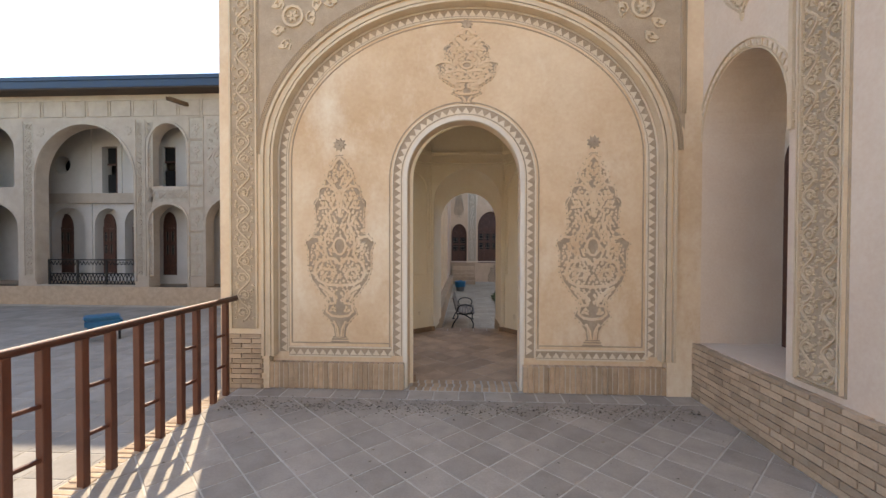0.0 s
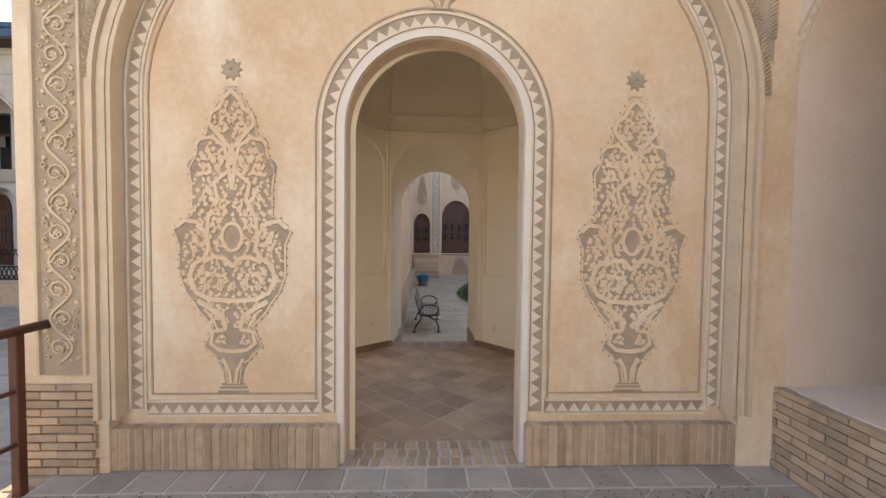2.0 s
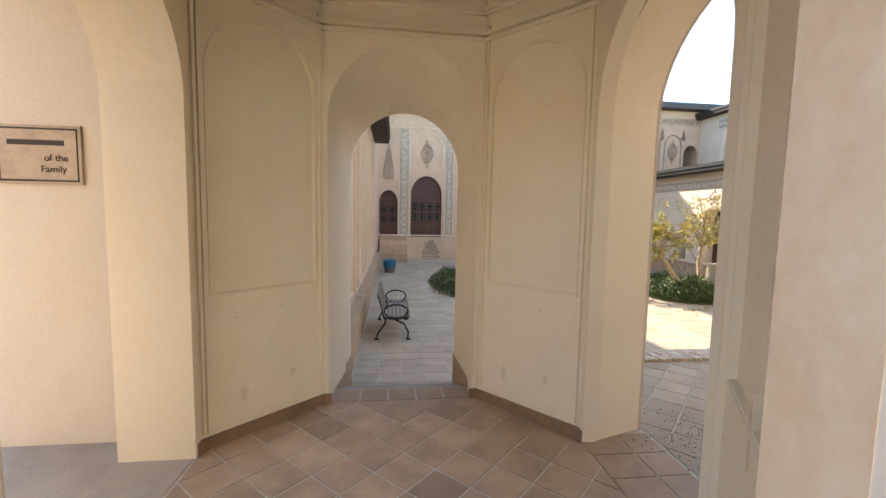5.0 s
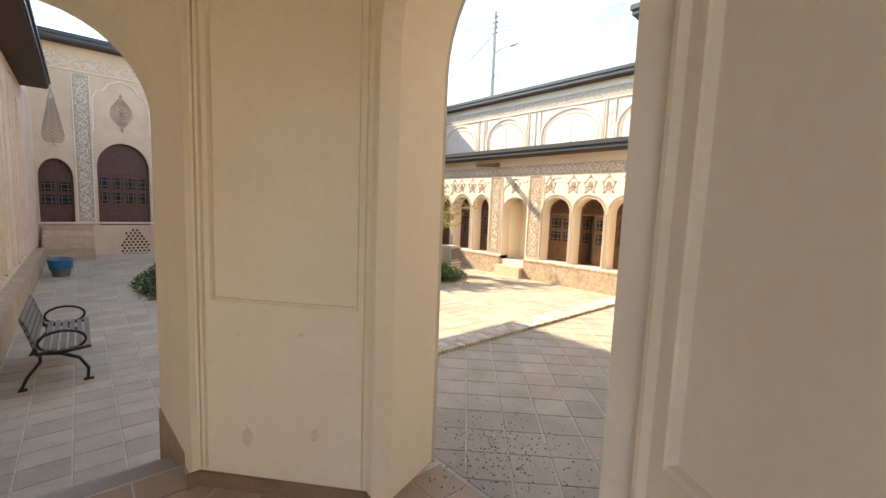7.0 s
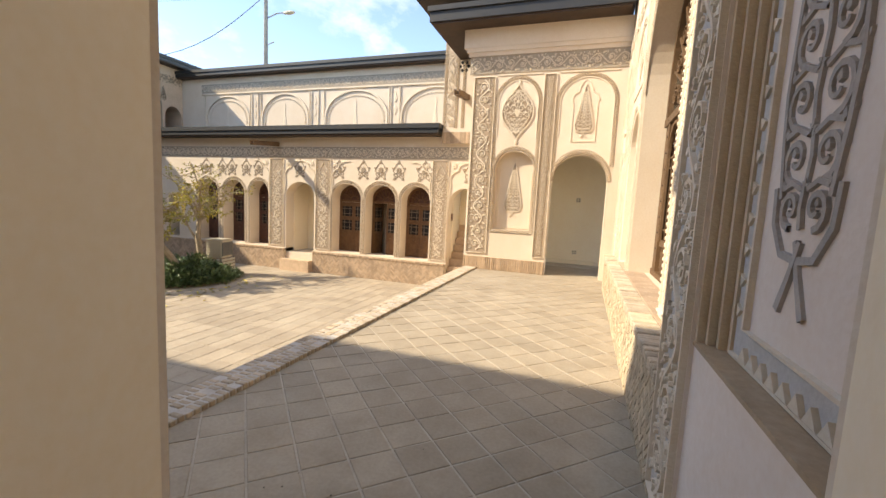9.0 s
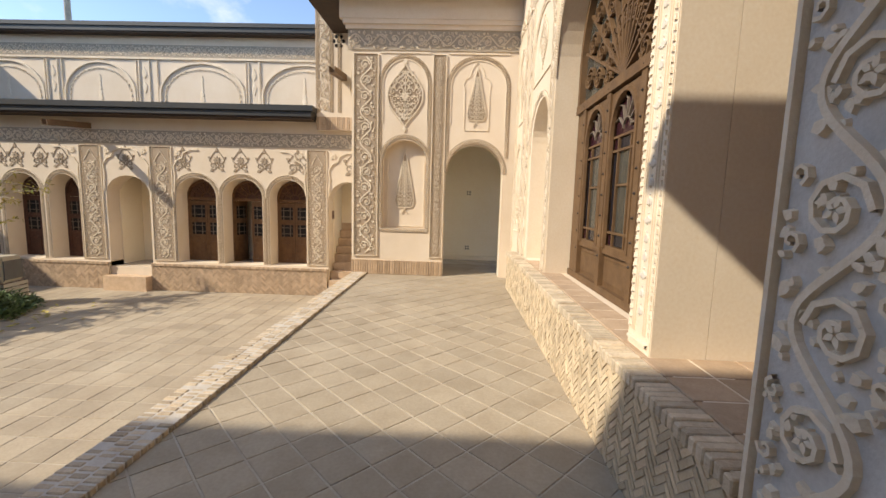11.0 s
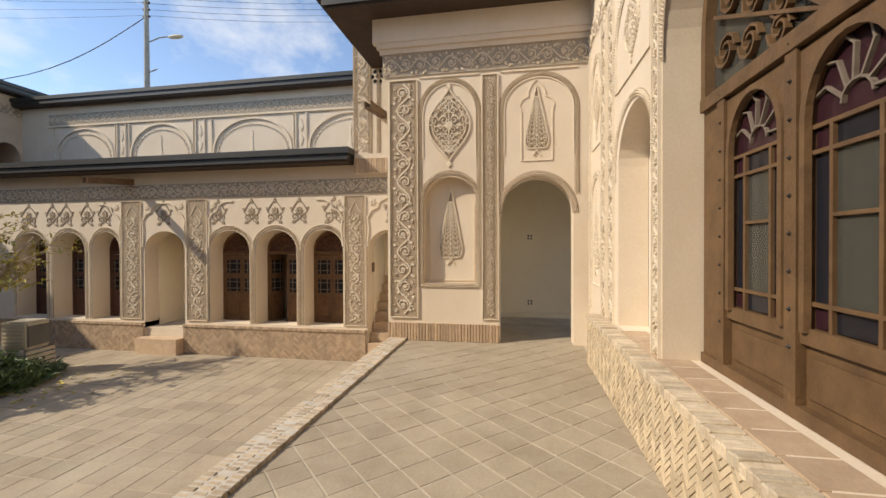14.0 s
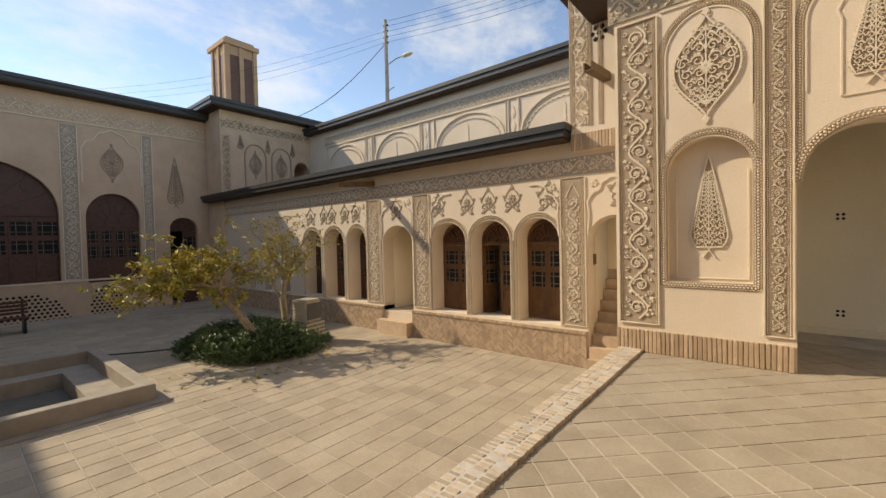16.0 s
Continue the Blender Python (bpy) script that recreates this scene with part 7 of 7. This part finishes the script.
def park_bench():
    ob = thing("park_bench", "black cast-iron park bench with worn grey wooden slats", "bench", (-.27, 11.45, LOW))
    for y in (.03, 1.47):
        m = Matrix.Translation((0, y, 0)) @ face("S", 0)
        bm = bmesh.new()
        ribbon(bm, m, [(-.08, 0), (-.02, .15), (.10, .32), (.10, .42)], .035, -.02, .02)
        ribbon(bm, m, [(.52, 0), (.53, .15), (.45, .30), (.28, .39), (.10, .42)], .035, -.02, .02)
        ribbon(bm, m, [(.06, .42), (.3, .40), (.54, .43)], .035, -.018, .018)
        ribbon(bm, m, [(.08, .40), (.03, .60), (-.04, .84)], .035, -.02, .02)
        ribbon(bm, m, [(-.1, 0), (-.02, .012)], .04, -.02, .02)
        ribbon(bm, m, [(.48, .006), (.58, .006)], .04, -.02, .02)
        part("side_frame", bm, IRON, ob, "curved cast-iron end")
        bm = bmesh.new()
        ribbon(bm, m, [(.30 + .22 * math.cos(t * .393), .54 + .13 * math.sin(t * .393)) for t in range(16)], .03, -.02, .02, True)
        part("armrest", bm, IRON, ob, "oval cast-iron arm")
    for k in range(6):
        bm = bmesh.new()
        box(bm, Matrix.Translation((.12 + .077 * k, 0, .432 + .004 * abs(k - 3))), 0, .058, 0, 1.5, 0, .022)
        part("slat", bm, SLAT, ob)
    for k in range(5):
        bm = bmesh.new()
        box(bm, Matrix.Translation((.052 - .024 * k, 0, .50 + .078 * k)) @ pose(0, 0, 0, 0, -14, 0), 0, .022, 0, 1.5, 0, .06)
        part("slat", bm, SLAT, ob)


park_bench()


def litter_bin(x, y, z, label, s=1.0):
    ob = thing("litter_bin", label, "bin", (x, y, z))
    bm = bmesh.new()
    bmesh.ops.create_cone(bm, cap_ends=True, segments=16, radius1=.2 * s, radius2=.24 * s, depth=.36 * s, matrix=pose(0, 0, .18 * s))
    part("bucket", bm, GREY_PLASTIC, ob)
    rnd = random.Random(int(x * 10))
    bm = bmesh.new()
    rows_ = []
    for r, h in ((.255, .22), (.27, .34), (.28, .46), (.30, .52), (.24, .50), (.2, .4)):
        rows_.append([bm.verts.new((s * r * math.cos(t * .393) * (1 + rnd.uniform(-.05, .07)), s * r * math.sin(t * .393) * (1 + rnd.uniform(-.05, .07)), s * (h + rnd.uniform(-.03, .03)))) for t in range(16)])
    for a, b in zip(rows_, rows_[1:]):
        for k in range(16):
            bm.faces.new((a[k], a[(k + 1) % 16], b[(k + 1) % 16], b[k]))
    part("bag", bm, BLUE, ob, "crumpled blue plastic bag", smooth=True)


litter_bin(-.2, 20.3, LOW, "grey litter bin lined with a blue bag beside the wall", .95)


def blue_cart():
    ob = thing("blue_cart", "blue plastic covered cart on dark legs in the first court", "cart", (-8.9, 9.75, LOW), 42)
    bm = bmesh.new()
    box(bm, FLAT, -.36, .36, -.26, .26, .30, .52)
    bmesh.ops.bevel(bm, geom=bm.edges[:], offset=.05, segments=2, affect="EDGES")
    part("tub", bm, BLUE, ob)
    bm = bmesh.new()
    box(bm, FLAT, -.39, .32, -.28, .28, .52, .59)
    bmesh.ops.bevel(bm, geom=bm.edges[:], offset=.03, segments=2, affect="EDGES")
    part("cover", bm, BLUE, ob)
    for x in (-.3, .3):
        for y in (-.22, .22):
            bm = bmesh.new()
            box(bm, FLAT, x - .025, x + .025, y - .025, y + .025, 0, .31)
            part("leg", bm, IRON, ob)


blue_cart()


def cooler():
    ob = thing("air_cooler", "small cream metal air cooler on a slatted wooden crate", "cooler", (9.78, 15.15, LOW), 12)
    bm = bmesh.new()
    box(bm, FLAT, -.24, .24, -.24, .24, .50, 1.02)
    bmesh.ops.bevel(bm, geom=bm.edges[:], offset=.03, segments=2, affect="EDGES")
    part("casing", bm, COOLER, ob)
    bm = bmesh.new()
    box(bm, FLAT, -.22, .22, -.26, -.24, .56, .94)
    part("side_panel", bm, GREY_PLASTIC, ob, "grey-green side panel")
    for k in range(5):
        bm = bmesh.new()
        box(bm, FLAT, -.255, -.238, -.19, .19, .58 + .07 * k, .61 + .07 * k)
        part("louvre", bm, COOLER, ob)
    for k in range(5):
        bm = bmesh.new()
        box(bm, FLAT, -.29, .29, -.28, -.26, .06 + .09 * k, .12 + .09 * k)
        part("crate_slat", bm, COOLER, ob)
        bm = bmesh.new()
        box(bm, FLAT, -.29, -.27, -.26, .26, .06 + .09 * k, .12 + .09 * k)
        part("crate_slat", bm, COOLER, ob)
    for x in (-.27, .27):
        for y in (-.25, .25):
            bm = bmesh.new()
            box(bm, FLAT, x - .02, x + .02, y - .015, y + .015, 0, .5)
            part("leg", bm, SLAT, ob)


cooler()


def wind_tower():
    ob = thing("wind_tower", "square mud-plastered wind tower with tall dark slots", "tower", (0, 0, 0))
    x0, x1, y0, y1 = 14.55, 16.35, 30.0, 32.0
    bm = bmesh.new()
    box(bm, FLAT, x0, x1, y0, y1, 5, 8.9)
    box(bm, FLAT, x0 + .06, x1 - .06, y0 + .06, y1 - .06, 8.9, 12.6)
    part("shaft", bm, TOWER, ob)
    for a, b in ((x0, x0 + .22), ((x0 + x1) / 2 - .12, (x0 + x1) / 2 + .12), (x1 - .22, x1)):
        bm = bmesh.new()
        box(bm, face("S", y0), a, b, 8.9, 12.6, -.1, .02)
        part("rib", bm, TOWER, ob)
        bm = bmesh.new()
        box(bm, face("W", x0), -(a - x0 + y0) - (b - a), -(a - x0 + y0), 8.9, 12.6, -.1, .02)
        part("rib", bm, TOWER, ob)
    for a in (x0 + .3, x0 + 1.02):
        bm = bmesh.new()
        box(bm, face("S", y0), a, a + .52, 9.3, 12.1, -.1, -.05)
        part("slot", bm, DARK_WOOD, ob, "dark shuttered slot")
        bm = bmesh.new()
        box(bm, face("W", x0), -(a - x0 + y0) - .52, -(a - x0 + y0), 9.3, 12.1, -.1, -.05)
        part("slot", bm, DARK_WOOD, ob, "dark shuttered slot")
    bm = bmesh.new()
    box(bm, FLAT, x0 - .1, x1 + .1, y0 - .1, y1 + .1, 12.6, 12.85)
    box(bm, FLAT, x0 + .1, x1 - .1, y0 + .1, y1 - .1, 12.85, 13.05)
    part("cap", bm, TOWER, ob)


wind_tower()


def utility_pole():
    ob = thing("utility_pole", "tall concrete utility pole with a street lamp and wires", "pole", (20, 22.9, 0))
    bm = bmesh.new()
    limb(bm, [(0, 0, LOW), (0, 0, 8), (0, 0, 13.5)], .16, .09, 8)
    part("shaft", bm, CONCRETE, ob)
    for k in range(4):
        bm = bmesh.new()
        box(bm, FLAT, -.06, .06, -.16, .16, 12.2 + .32 * k, 12.27 + .32 * k)
        part("insulator", bm, IRON, ob)
    bm = bmesh.new()
    limb(bm, [(0, 0, 11.0), (.1, -.6, 11.25), (.15, -1.1, 11.28)], .03, .03, 6)
    part("arm", bm, CONCRETE, ob)
    bm = bmesh.new()
    limb(bm, [(0, 0, 9.6), (0, -.55, 9.75)], .03, .03, 6)
    part("arm", bm, CONCRETE, ob)
    bm = bmesh.new()
    bmesh.ops.create_uvsphere(bm, u_segments=12, v_segments=8, radius=1, matrix=Matrix.Translation((.18, -1.4, 11.26)) @ Matrix.Diagonal((.14, .4, .09, 1)))
    part("lamp_head", bm, COOLER, ob, smooth=True)
    for k in range(5):
        bm = bmesh.new()
        a, b = Vector((0, .1, 12.3 + .28 * k)), Vector((6 + k, -22, 15.5 + .9 * k))
        limb(bm, [a.lerp(b, t / 8) - Vector((0, 0, 1.2 * math.sin(math.pi * t / 8))) for t in range(9)], .008, .008, 4)
        part("wire", bm, IRON, ob)
    bm = bmesh.new()
    a, b = Vector((0, .1, 12.2)), Vector((-5.5, 3.5, 7.2))
    limb(bm, [a.lerp(b, t / 10) - Vector((0, 0, .9 * math.sin(math.pi * t / 10))) for t in range(11)], .02, .02, 4)
    part("wire", bm, IRON, ob)
    for k in range(3):
        bm = bmesh.new()
        a, b = Vector((0, .1, 12.3 + .3 * k)), Vector((-8 - k, 14, 10.5))
        limb(bm, [a.lerp(b, t / 8) - Vector((0, 0, .6 * math.sin(math.pi * t / 8))) for t in range(9)], .005, .005, 4)
        part("wire", bm, IRON, ob)


utility_pole()


def spout(x, y, z, dx, dy, label, length=.9):
    ob = thing("water_spout", label, "spout", (x, y, z), math.degrees(math.atan2(dy, dx)), group="wooden roof spouts")
    bm = bmesh.new()
    m = pose(0, 0, 0, 0, 6, 0)
    box(bm, m, 0, length, -.07, -.05, 0, .11)
    box(bm, m, 0, length, .05, .07, 0, .11)
    box(bm, m, 0, length, -.07, .07, -.02, 0)
    part("trough", bm, WOOD_OLD, ob)


spout(11.66, 14.75, 2.96, -1, 0, "weathered wooden spout jutting from under the arcade eave", 1.1)
spout(11.5, 8.62, 4.12, -1, 0, "weathered wooden spout jutting from the corner wall", .9)
spout(-10.4, 15.0, 6.6, 0, -1, "wooden spout under the far eave", 1.0)


def balcony_rail():
    ob = thing("balcony_railing", "dark iron balcony railing with crossed bars", "railing")
    m = face("S", 15.15)
    bm = bmesh.new()
    for v in (-.14, .25, .78):
        box(bm, m, -16.1, -12.55, v, v + .05, 0, .04)
    part("rail", bm, IRON, ob)
    for k in range(4):
        bm = bmesh.new()
        box(bm, m, -16.1 + 1.16 * k, -16.04 + 1.16 * k, -.15, .82, 0, .05)
        part("post", bm, IRON, ob)
    bm, zz = bmesh.new(), bmesh.new()
    for k in range(24):
        a = -16.05 + .145 * k
        ribbon(bm, m, [(a, -.1), (a + .145, .26)], .018, .005, .03)
        ribbon(bm, m, [(a + .145, -.1), (a, .26)], .018, .005, .028)
        ribbon(zz, m, [(a, .6), (a + .07, .75), (a + .145, .6)], .018, .005, .03)
    part("crossbar", bm, IRON, ob)
    part("zigzag", zz, IRON, ob)


balcony_rail()

# a second bench and the old notice by the stair
bench2 = thing("dark_bench", "dark wooden slatted bench against the north wall", "bench", (5.0, 22.9, LOW))
for k in range(5):
    bm = bmesh.new()
    box(bm, FLAT, -.8, .8, -.2 + .09 * k, -.13 + .09 * k, .42, .45)
    part("slat", bm, DARK_WOOD, bench2)
for k in range(4):
    bm = bmesh.new()
    box(bm, FLAT, -.8, .8, .26, .29, .52 + .1 * k, .59 + .1 * k)
    part("slat", bm, DARK_WOOD, bench2)
for x in (-.7, .7):
    bm = bmesh.new()
    box(bm, FLAT, x - .03, x + .03, -.2, .25, 0, .42)
    box(bm, FLAT, x - .025, x + .025, .29, .33, 0, .95)
    part("side_frame", bm, IRON, bench2)
notice = thing("notice_plate", "small brown notice plate beside the stair arch", "sign")
bm = bmesh.new()
box(bm, face("N", 9.0), -12.0, -11.86, .95, 1.15, .0, .012)
part("plate", bm, WOOD, notice)
